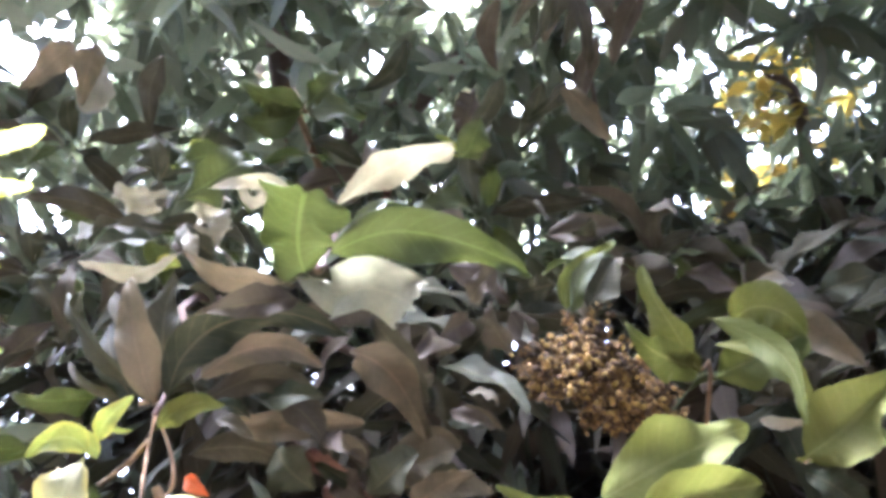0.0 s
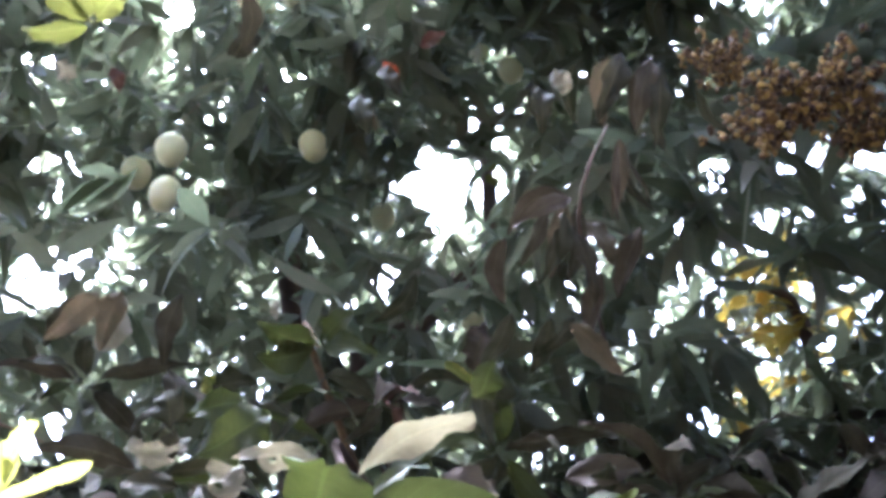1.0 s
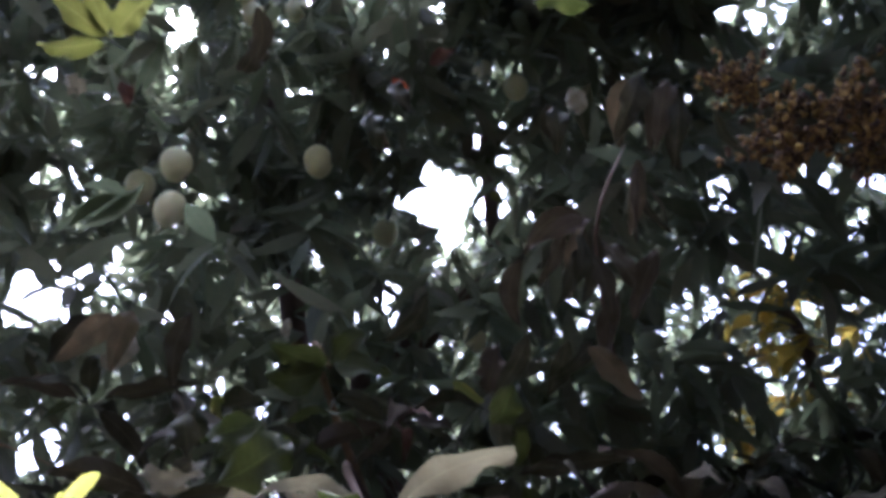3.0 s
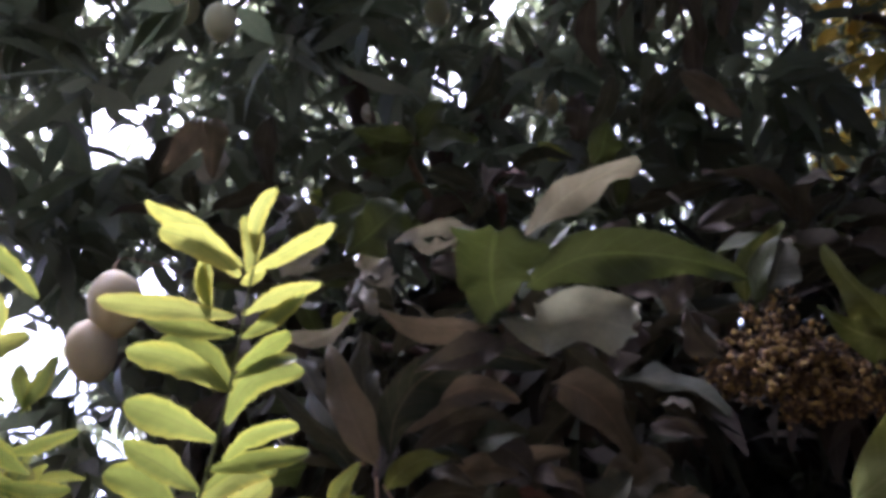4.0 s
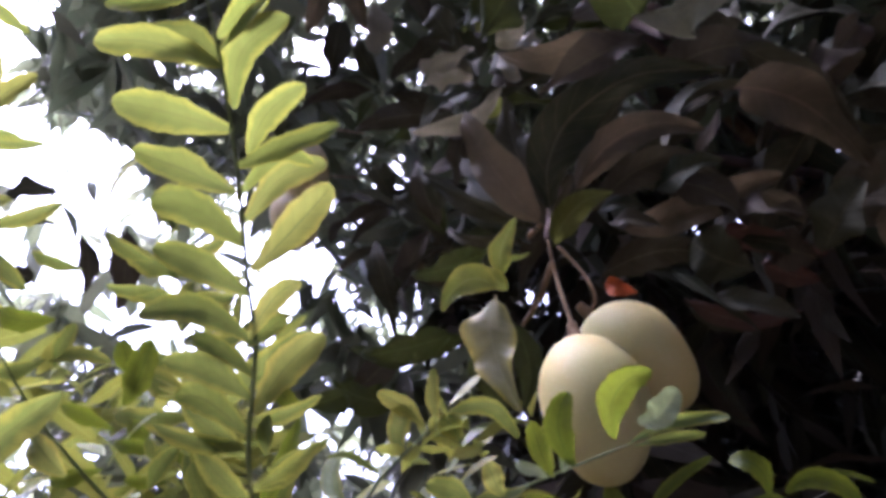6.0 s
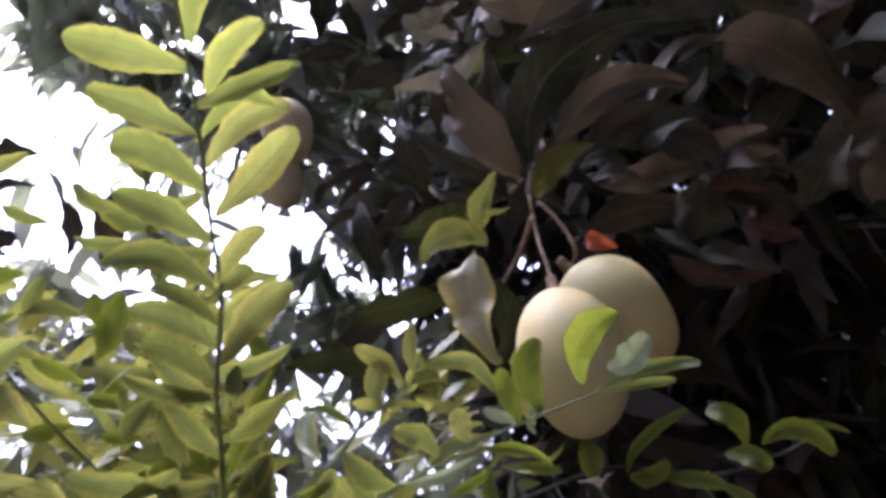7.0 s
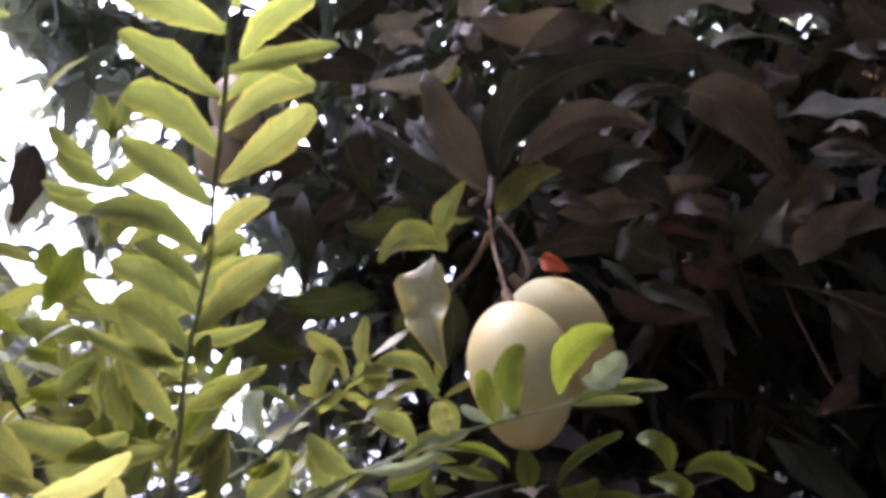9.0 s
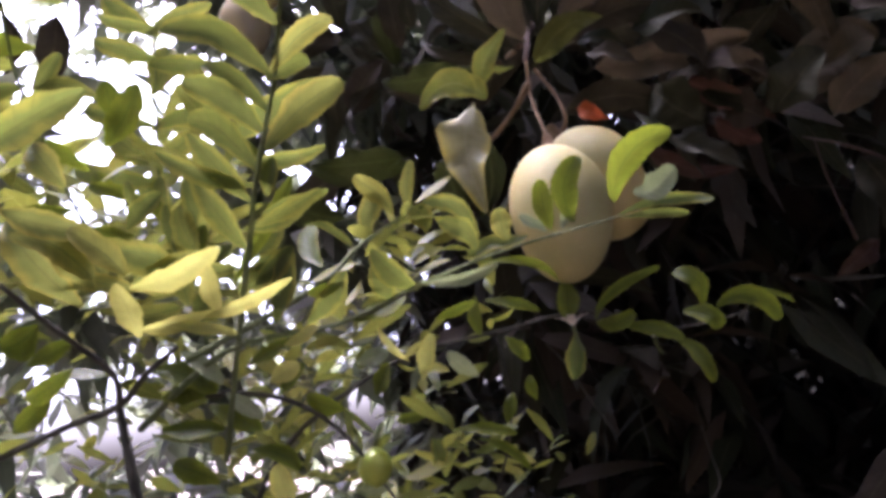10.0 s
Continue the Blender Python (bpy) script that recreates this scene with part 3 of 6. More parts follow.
GAPS_HIGH_EAST = [(2.3, 60.8, 1.0), (39.8, 52.0, 2.1), (38.0, 51.5, 1.2), (35.2, 53.5, 0.9), (43.6, 50.7, 0.7), (48.4, 49.0, 1.1), (14.5, 55.5, 0.5)]
GAPS_MID_EAST = [(9.8, 30.8, 0.6), (11.1, 28.1, 0.6), (15.0, 33.5, 0.5), (6.7, 36.3, 0.7), (29.3, 22.4, 0.5)]
GAPS_FAR_WEST = [(-51, 39, 0.98), (-50, 23, 1.66), (-57, 31, 4.2), (-54, 32, 2.44), (-58, 26, 3.22), (-54, 22, 2.24), (-56, 41, 1.95), (-61, 29, 3.22), (-49, 28, 2.24), (-61, 19,
    0.98), (-60, 13, 0.98), (-52, 21, 1.66), (-52, 2, 1.17), (-51.8, 0.6, 0.9), (-51.7, 2.7, 0.5), (-53.3, 4.9, 0.7), (-54.5, 0.5, 0.6), (-52.5, -1.5, 0.6), (-51.4, 18.9, 1), (-49.6,
    26.2, 1.4)]
GAPS_LOW_WEST = [(-34, 29, 0.53), (-34, 25, 0.59), (-38, 20, 0.99), (-45, 34, 1.17), (-47, 28, 1.17), (-45, 24, 2.93), (-42, 22, 1.85), (-48, 18, 2.05), (-37, 27, 0.86), (-40, 24,
    1.19), (-43, 28, 1.85), (-48, 1, 1.85), (-48, 0.2, 1.2), (-46.8, 0, 0.8), (-40.2, -2.9, 0.9), (-39, 2, 0.6), (-3.1, -0.9, 0.5), (-2.4, -2.4, 0.5), (1.5, -1.8, 0.6), (2.1, 0.8,
    0.4), (-35, 11.2, 0.4), (-33.2, 14.2, 0.5), (-43.7, 17.9, 0.9), (-48, 16.6, 1.2)]
GAPS_WEST = [(-41.2, 22.7, 2.9), (-43.7, 20.3, 1.7), (-38.3, 23.0, 1.7), (-54.5, 29.3, 3.7), (-57.0, 31.9, 3.3), (-53.5, 23.7, 2.1), (-58.5, 25.1, 1.9), (-45.9, 27.3, 1.2), (-35.4, 25.3, 1.0), (-45.5, 37.1, 0.7), (-36.9, 35.9, 0.6), (-43.6, 23.2, 3.1), (-55.8, 26.0, 2.5), (-48.8, 24.0, 1.2), (-45.5, 25.7, 1.7)]
# gaps overhead and toward the yellow tree, traced from the mean upward camera place
GAPS_OVER = [(-2.7, 46.2, 1.50), (0.7, 46.3, 1.03), (-0.8, 44.3, 1.19), (-0.6, 42.8, 0.48), (-5.7, 46.4, 0.44), (4.2, 44.8, 0.95), (5.7, 48.1, 0.58), (3.3, 49.7, 0.44), (3.3, 50.9, 0.38),
    (5.5, 49.9, 0.27), (5.4, 46.2, 0.38), (8.1, 50.7, 0.27), (6.6, 45.5, 0.24), (7.9, 43.8, 0.31), (-4.2, 43.1, 0.27), (-2.8, 42.5, 0.27), (-1.6, 41.2, 0.31), (-3.3, 44.3, 0.24),
    (1.6, 42.3, 0.24)]
GAPS_UPPER_EAST = [(20.6, 39.3, 0.38), (23.4, 37.5, 0.36), (23.0, 36.3, 0.28), (24.6, 37.9, 0.31), (19.2, 36.7, 0.36), (20.8, 33.9, 0.28), (20.7, 34.4, 0.26), (21.4, 35.1, 0.23), (19.4, 34.1, 0.26),
    (27.0, 38.1, 0.31), (28.2, 37.8, 0.26), (27.8, 39.4, 0.28), (25.6, 41.9, 0.64), (26.6, 40.6, 0.28), (24.5, 42.5, 0.26), (25.5, 43.8, 0.21), (27.1, 36.1, 0.23), (28.0, 36.7, 0.21),
    (25.7, 37.0, 0.18), (30.7, 40.2, 0.31), (31.4, 41.0, 0.26), (32.2, 41.1, 0.26), (32.7, 40.1, 0.60), (33.4, 39.4, 0.50), (33.8, 38.6, 0.26), (30.7, 39.1, 0.26)]
GAPS_LOWER_EAST = [(34.2, 37.7, 0.23), (33.0, 35.6, 0.31), (32.4, 35.9, 0.23), (36.6, 38.8, 0.57), (38.0, 38.8, 0.71), (37.9, 37.8, 0.50), (15.0, 31.0, 0.23), (16.0, 30.6, 0.18), (16.3, 29.2, 0.28),
    (17.1, 29.1, 0.23), (13.9, 32.8, 0.21), (19.2, 29.2, 0.28), (19.9, 28.8, 0.23), (23.5, 28.8, 0.26), (24.6, 28.8, 0.23), (25.8, 28.6, 0.23), (22.8, 28.7, 0.21), (22.2, 28.6, 0.23),
    (28.5, 32.8, 0.23), (17.6, 35.7, 0.18), (16.9, 35.0, 0.18), (16.8, 33.5, 0.18), (21.2, 30.5, 0.18), (36.7, 35.3, 0.23), (20.1, 41.7, 0.23), (22.2, 41.9, 0.18)]
OPENINGS = GAPS_WEST + GAPS_HIGH_WEST + GAPS_MID_WEST + GAPS_HIGH_EAST + GAPS_MID_EAST + GAPS_FAR_WEST + GAPS_LOW_WEST
CLEAR = GAPS_OVER + GAPS_UPPER_EAST + GAPS_LOWER_EAST


def crown(seed, count, az, el, far, per=11, length=(0.12, 0.21), width=(0.20, 0.28), grow=1.0):
    """Whorls of leaves in one sector of the crown, round its openings."""
    rng = np.random.default_rng(seed)
    a, e = np.radians(rng.uniform(*az, count)), np.radians(rng.uniform(*el, count))
    d = (rng.uniform(far[0] ** 3, far[1] ** 3, count)) ** (1 / 3)
    c = EYE_MEAN + np.stack([np.sin(a) * np.cos(e), np.cos(a) * np.cos(e), np.sin(e)], 1) * d[:, None]
    c = c[(c[:, 2] > 0.3) & ((np.degrees(e) < 48) | (d > 2.4))]
    return open_leaves(sprays(rng, c, per, length, width, 1.0), OPENINGS, grow)


foliage("foliage", mango_tree, MANGO_FAR, *crown(1, 4700, (-58, 62), (22, 68), (1.75, 4.8), grow=0.70))
foliage("foliage", mango_tree, MANGO_SHADED, *crown(2, 5000, (-30, 72), (-25, 26), (1.9, 4.5), grow=0.75))
foliage("foliage", mango_tree, MANGO_FAR, *crown(3, 1150, (-80, -28), (-20, 32), (1.6, 4.2), grow=0.95))
foliage("foliage", mango_tree, MANGO_SHADED, *crown(10, 420, (-22, 48), (-32, 20), (1.25, 1.95)), rows=3)
foliage("foliage", mango_tree, MANGO_SHADED, *crown(6, 1000, (-25, 42), (-32, 2), (2.2, 4.5)), rows=2)
# unseen foliage added round and over the gap to block side and top light
foliage("foliage", mango_tree, MANGO_FAR, *crown(4, 800, (-128, -78), (-25, 24), (1.7, 4.0)), rows=2)
foliage("foliage", mango_tree, MANGO_FAR, *crown(5, 1700, (62, 155), (-20, 75), (1.2, 3.4)), rows=3)
foliage("foliage", mango_tree, MANGO_FAR, *crown(8, 2600, (-2, 232), (57, 88), (1.8, 3.6)), rows=2)
foliage("foliage", mango_tree, MANGO_FAR, *crown(12, 1300, (-150, -68), (24, 62), (1.9, 3.6)), rows=2)
foliage("foliage", mango_tree, MANGO_FAR, *crown(9, 1700, (150, 224), (-28, 70), (1.5, 3.4)), rows=2)

# ---- leaves of the mango tree that hang near ----
arched_leaf(mango_tree, "G", [(-0.051, 0.641, 1.817), (-0.052, 0.617, 1.829), (-0.045, 0.591, 1.842), (-0.035, 0.567, 1.852)], 0.057, 0, 2)
leaf(mango_tree, "G", (-0.039, 0.642, 1.820), (0.034, 0.640, 1.892), 0.022, 64, 0.08)
leaf(mango_tree, "D", (-0.057, 0.642, 1.807), (-0.129, 0.650, 1.852), 0.020, -152, 0.08)
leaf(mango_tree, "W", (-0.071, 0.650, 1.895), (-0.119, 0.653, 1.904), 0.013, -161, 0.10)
leaf(mango_tree, "D", (-0.110, 0.748, 1.750), (-0.052, 0.744, 1.751), 0.027, 77, 0.10)
leaf(mango_tree, "D", (-0.070, 0.783, 1.727), (-0.021, 0.780, 1.694), 0.021, 56, 0.12)
leaf(mango_tree, "D", (-0.137, 0.704, 1.725), (-0.100, 0.703, 1.704), 0.013, 66, 0.10)
leaf(mango_tree, "D", (-0.260, 0.740, 1.757), (-0.300, 0.698, 1.746), 0.028, -128, 0.10)
leaf(mango_tree, "D", (-0.266, 0.766, 1.874), (-0.226, 0.762, 1.786), 0.022, 54, 0.10)
leaf(mango_tree, "D", (-0.221, 0.762, 1.917), (-0.295, 0.718, 1.883), 0.025, -68, 0.20)
leaf(mango_tree, "D", (-0.190, 0.685, 1.729), (-0.235, 0.698, 1.819), 0.023, -85, 0.10)
leaf(mango_tree, "G", (-0.202, 0.740, 1.953), (-0.125, 0.726, 1.991), 0.050, 116, 0.08)
leaf(mango_tree, "W", (-0.235, 0.801, 1.998), (-0.300, 0.780, 1.995), 0.019, -152, 0.15)
leaf(mango_tree, "W", (-0.159, 0.762, 1.962), (-0.196, 0.756, 1.948), 0.026, -141, 0.10)
leaf(mango_tree, "W", (-0.149, 0.749, 1.923), (-0.189, 0.739, 1.915), 0.021, -144, 0.10)
leaf(mango_tree, "D", (-0.120, 0.738, 1.917), (-0.075, 0.773, 1.923), 0.026, 90, 0.10)
leaf(mango_tree, "D", (-0.261, 0.816, 2.023), (-0.268, 0.792, 2.071), 0.034, -169, 0.10)
leaf(mango_tree, "G", (-0.265, 0.852, 2.066), (-0.195, 0.866, 2.087), 0.039, 104, 0.10)
leaf(mango_tree, "D", (-0.142, 0.708, 1.866), (-0.189, 0.716, 1.915), 0.025, -129, 0.10)
leaf(mango_tree, "B", (0.025, 0.805, 1.672), (0.091, 0.805, 1.671), 0.026, 74, 0.15)
leaf(mango_tree, "B", (0.012, 0.811, 1.700), (0.055, 0.797, 1.712), 0.026, 86, 0.10)
leaf(mango_tree, "D", (0.045, 0.842, 1.757), (0.094, 0.845, 1.737), 0.018, 76, 0.12)
leaf(mango_tree, "W", (0.065, 0.883, 1.783), (0.102, 0.879, 1.769), 0.011, 65, 0.20)
leaf(mango_tree, "D", (0.096, 0.979, 1.797), (0.047, 0.939, 1.850), 0.026, -164, 0.10)
leaf(mango_tree, "D", (0.177, 0.948, 1.926), (0.129, 0.938, 1.913), 0.035, -129, 0.10)
leaf(mango_tree, "D", (0.073, 0.913, 1.876), (0.029, 0.882, 1.835), 0.030, -104, 0.10)
leaf(mango_tree, "D", (0.087, 0.949, 1.907), (0.120, 0.978, 1.867), 0.036, 120, 0.10)
leaf(mango_tree, "D", (-0.065, 0.812, 1.692), (-0.030, 0.809, 1.673), 0.029, 80, 0.10)
leaf(mango_tree, "D", (-0.089, 0.792, 1.719), (-0.047, 0.780, 1.725), 0.019, 77, 0.10)
leaf(mango_tree, "D", (-0.120, 0.748, 1.691), (-0.078, 0.770, 1.624), 0.011, 69, 0.10)
leaf(mango_tree, "D", (0.042, 1.119, 1.701), (0.079, 1.184, 1.582), 0.065, 132, 0.10)
leaf(mango_tree, "G", (-0.241, 0.723, 1.756), (-0.291, 0.675, 1.744), 0.028, -136, 0.12)
leaf(mango_tree, "F", (-0.142, 0.669, 1.674), (-0.122, 0.668, 1.658), 0.012, 88, 0.10, 0.0)
leaf(mango_tree, "G", (-0.352, 0.827, 1.739), (-0.438, 0.776, 1.741), 0.032, -138, 0.10)
leaf(mango_tree, "G", (-0.445, 0.851, 1.703), (-0.500, 0.801, 1.742), 0.035, -135, 0.10)
leaf(mango_tree, "D", (-0.302, 0.776, 1.836), (-0.296, 0.761, 1.876), 0.018, 168, 0.10)
leaf(mango_tree, "D", (-0.522, 0.856, 1.729), (-0.435, 0.884, 1.779), 0.034, 94, 0.10)
leaf(mango_tree, "D", (0.031, 0.868, 1.786), (-0.008, 0.800, 1.832), 0.048, -170, 0.15)
leaf(mango_tree, "D", (0.027, 0.935, 1.742), (-0.004, 0.906, 1.711), 0.033, -98, 0.10)
leaf(mango_tree, "G", (0.177, 0.849, 1.846), (0.224, 0.834, 1.924), 0.023, 74, 0.12)
leaf(mango_tree, "D", (0.201, 0.894, 1.868), (0.234, 0.871, 1.919), 0.042, 108, 0.10)
leaf(mango_tree, "O", (0.298, 0.860, 1.786), (0.247, 0.828, 1.893), 0.035, -175, 0.12)
leaf(mango_tree, "O", (0.305, 0.869, 1.791), (0.218, 0.809, 1.816), 0.040, -146, 0.10)
leaf(mango_tree, "O", (0.301, 0.862, 1.782), (0.252, 0.817, 1.803), 0.023, -155, -0.10)
leaf(mango_tree, "O", (0.391, 0.859, 1.729), (0.296, 0.780, 1.812), 0.027, -100, 0.20)
leaf(mango_tree, "O", (0.322, 0.905, 1.788), (0.418, 0.869, 1.823), 0.073, 95, 0.10)
leaf(mango_tree, "D", (0.455, 1.005, 1.889), (0.524, 0.986, 1.820), 0.037, 83, 0.10)
leaf(mango_tree, "O", (0.159, 0.724, 1.645), (0.296, 0.723, 1.703), 0.057, 79, 0.10)
leaf(mango_tree, "O", (0.185, 0.707, 1.637), (0.300, 0.706, 1.648), 0.048, 111, 0.10)
leaf(mango_tree, "O", (0.157, 0.724, 1.645), (0.081, 0.713, 1.661), 0.019, -126, 0.10)
leaf(mango_tree, "O", (0.361, 0.823, 1.686), (0.435, 0.740, 1.747), 0.061, 97, 0.08)
leaf(mango_tree, "O", (0.366, 0.824, 1.684), (0.455, 0.798, 1.698), 0.037, 78, 0.10)
leaf(mango_tree, "W", (0.378, 0.827, 1.724), (0.324, 0.806, 1.717), 0.013, -129, 0.15)
leaf(mango_tree, "D", (0.369, 0.847, 1.683), (0.414, 0.845, 1.645), 0.036, 89, 0.10)
leaf(mango_tree, "D", (0.118, 0.929, 1.791), (0.058, 0.894, 1.790), 0.019, -138, 0.20)
leaf(mango_tree, "D", (0.040, 0.867, 1.752), (0.101, 0.874, 1.744), 0.024, 79, 0.15)
leaf(mango_tree, "D", (0.049, 0.908, 1.942), (0.121, 0.933, 1.897), 0.036, 100, 0.10)
leaf(mango_tree, "D", (0.115, 0.887, 1.876), (0.148, 0.915, 1.822), 0.034, 117, 0.10)
leaf(mango_tree, "D", (0.032, 0.725, 1.904), (0.097, 0.790, 1.914), 0.035, 86, 0.10)
leaf(mango_tree, "D", (0.291, 1.014, 1.973), (0.206, 0.999, 1.996), 0.032, -150, 0.15)
leaf(mango_tree, "W", (0.419, 1.034, 1.941), (0.499, 1.033, 1.950), 0.022, 80, 0.15)
leaf(mango_tree, "F", (0.438, 1.070, 1.915), (0.461, 1.059, 1.939), 0.019, 97, 0.10)
leaf(mango_tree, "D", (0.097, 0.937, 1.887), (0.048, 0.957, 1.842), 0.032, -144, 0.10)
leaf(mango_tree, "D", (0.162, 0.972, 1.933), (0.109, 0.960, 1.954), 0.034, -143, 0.10)
leaf(mango_tree, "D", (0.362, 1.067, 1.984), (0.443, 1.085, 1.953), 0.038, 98, 0.10)
leaf(mango_tree, "D", (0.512, 1.043, 1.930), (0.600, 1.036, 1.952), 0.043, 86, 0.10)
leaf(mango_tree, "D", (0.491, 1.032, 1.838), (0.406, 1.045, 1.805), 0.041, -119, 0.10)
leaf(mango_tree, "D", (0.051, 0.866, 1.688), (-0.002, 0.813, 1.723), 0.037, -141, 0.10)
leaf(mango_tree, "D", (-0.029, 0.814, 1.675), (0.020, 0.796, 1.713), 0.033, 95, 0.10)
leaf(mango_tree, "D", (-0.074, 0.809, 1.681), (-0.111, 0.788, 1.719), 0.040, -128, 0.10)
leaf(mango_tree, "D", (0.171, 0.990, 2.011), (0.287, 0.991, 2.018), 0.040, 91, 0.10)
leaf(mango_tree, "W", (-0.327, 0.849, 2.032), (-0.269, 0.861, 2.013), 0.027, 145, 0.15)
leaf(mango_tree, "D", (-0.246, 0.828, 1.967), (-0.319, 0.821, 1.976), 0.031, -86, 0.15)
leaf(mango_tree, "G", (-0.278, 0.937, 2.083), (-0.211, 0.922, 2.119), 0.043, 113, 0.10)
leaf(mango_tree, "W", (-0.194, 0.774, 1.967), (-0.170, 0.789, 1.940), 0.035, 97, 0.10)
leaf(mango_tree, "D", (-0.157, 0.728, 1.884), (-0.208, 0.740, 1.924), 0.029, -113, 0.10)
leaf(mango_tree, "D", (-0.261, 0.780, 1.905), (-0.284, 0.773, 1.850), 0.030, -128, 0.10)
leaf(mango_tree, "D", (-0.501, 0.975, 1.877), (-0.428, 0.952, 1.929), 0.041, 117, 0.10)
leaf(mango_tree, "D", (-0.480, 0.970, 2.001), (-0.440, 0.998, 1.947), 0.036, 88, 0.10)
leaf(mango_tree, "D", (-0.333, 0.989, 2.200), (-0.353, 1.016, 2.144), 0.048, 170, 0.10)
leaf(mango_tree, "D", (0.122, 1.047, 2.230), (0.091, 1.082, 2.157), 0.050, -165, 0.10)
leaf(mango_tree, "G", (-0.178, 1.141, 2.353), (-0.268, 1.068, 2.358), 0.055, -142, 0.10)
leaf(mango_tree, "G", (-0.178, 1.141, 2.353), (-0.116, 1.104, 2.392), 0.047, 126, 0.10)
leaf(mango_tree, "G", (-0.173, 1.141, 2.353), (-0.070, 1.112, 2.311), 0.041, 92, 0.10)
leaf(mango_tree, "G", (-0.183, 1.144, 2.350), (-0.285, 1.112, 2.312), 0.055, -141, 0.10)
leaf(mango_tree, "W", (-0.244, 1.111, 2.385), (-0.241, 1.082, 2.416), 0.017, 177, 0.10)
leaf(mango_tree, "W", (-0.536, 1.150, 2.490), (-0.571, 1.170, 2.397), 0.048, -168, 0.05)
leaf(mango_tree, "D", (-0.653, 1.215, 2.567), (-0.727, 1.236, 2.473), 0.055, -161, 0.05)
leaf(mango_tree, "D", (-0.438, 1.155, 2.340), (-0.406, 1.169, 2.252), 0.039, 87, 0.05)
leaf(mango_tree, "D", (-0.376, 1.181, 2.312), (-0.281, 1.174, 2.319), 0.047, 104, 0.10)
leaf(mango_tree, "Y", (-0.369, 1.165, 2.328), (-0.367, 1.201, 2.291), 0.030, 149, 0.10)
leaf(mango_tree, "D", (0.253, 0.926, 2.433), (0.146, 0.915, 2.372), 0.029, -109, 0.15)
leaf(mango_tree, "D", (0.239, 0.937, 2.422), (0.215, 0.962, 2.322), 0.032, -166, 0.05)
leaf(mango_tree, "D", (0.217, 0.936, 2.423), (0.166, 0.960, 2.326), 0.023, -155, 0.05)
leaf(mango_tree, "D", (0.359, 0.807, 2.632), (0.302, 0.851, 2.512), 0.040, -148, 0.05)
leaf(mango_tree, "D", (0.403, 0.815, 2.622), (0.357, 0.867, 2.496), 0.035, -151, 0.05)
leaf(mango_tree, "D", (0.415, 0.822, 2.615), (0.389, 0.884, 2.478), 0.035, -167, 0.05)
leaf(mango_tree, "D", (0.330, 0.871, 2.491), (0.310, 0.917, 2.371), 0.014, -179, 0.03)
leaf(mango_tree, "D", (0.336, 0.889, 2.472), (0.381, 0.952, 2.406), 0.008, 133, 0.10)
leaf(mango_tree, "D", (0.268, 0.951, 2.407), (0.310, 0.968, 2.316), 0.031, 107, 0.10)
leaf(mango_tree, "D", (0.250, 0.956, 2.402), (0.271, 1.012, 2.270), 0.031, 142, 0.10)
leaf(mango_tree, "D", (0.232, 0.955, 2.403), (0.184, 0.978, 2.306), 0.023, -153, 0.10)
leaf(mango_tree, "D", (0.246, 1.051, 2.301), (0.170, 1.057, 2.223), 0.026, -147, 0.10)
leaf(mango_tree, "D", (0.249, 1.064, 2.288), (0.296, 1.076, 2.202), 0.023, 93, 0.10)
leaf(mango_tree, "D", (0.101, 1.132, 2.362), (0.075, 1.145, 2.276), 0.055, -144, 0.10)
leaf(mango_tree, "G", (0.103, 0.918, 2.152), (0.076, 0.956, 2.112), 0.043, -168, 0.10)
leaf(mango_tree, "O", (-0.369, 0.592, 2.498), (-0.447, 0.545, 2.547), 0.032, -152, 0.05)
leaf(mango_tree, "O", (-0.369, 0.591, 2.499), (-0.392, 0.542, 2.550), 0.030, -159, 0.05)
leaf(mango_tree, "O", (-0.366, 0.591, 2.498), (-0.311, 0.557, 2.534), 0.036, 153, 0.05)
leaf(mango_tree, "O", (-0.370, 0.593, 2.496), (-0.475, 0.594, 2.495), 0.030, -169, 0.05)
leaf(mango_tree, "R", (-0.602, 0.972, 2.969), (-0.590, 1.013, 2.926), 0.028, 138, 0.10)
leaf(mango_tree, "F", (-0.063, 1.115, 3.107), (-0.031, 1.171, 3.048), 0.031, 149, 0.10)
leaf(mango_tree, "R", (0.021, 1.161, 3.204), (0.093, 1.137, 3.229), 0.036, 138, 0.10)
leaf(mango_tree, "D", (-0.070, 1.124, 3.098), (-0.023, 1.149, 2.999), 0.045, 121, 0.10)
leaf(mango_tree, "D", (-0.101, 1.042, 2.894), (-0.081, 1.073, 2.788), 0.045, 135, 0.10)
leaf(mango_tree, "W", (0.270, 0.911, 2.740), (0.292, 0.944, 2.706), 0.040, 153, 0.10)
leaf(mango_tree, "G", (0.300, 0.761, 2.753), (0.198, 0.749, 2.766), 0.047, -130, 0.10)
leaf(mango_tree, "D", (0.243, 0.930, 2.720), (0.238, 0.959, 2.616), 0.040, -179, 0.10)
leaf(mango_tree, "D", (-0.352, 1.035, 3.192), (-0.386, 1.062, 3.092), 0.064, 179, 0.10)
leaf(mango_tree, "W", (-0.625, 0.854, 2.803), (-0.575, 0.860, 2.796), 0.045, 161, 0.20)
leaf(mango_tree, "D", (-0.835, 0.824, 2.087), (-0.893, 0.839, 1.979), 0.046, 179, 0.12)
leaf(mango_tree, "D", (-0.891, 0.789, 2.094), (-0.921, 0.809, 2.009), 0.030, 159, 0.12)
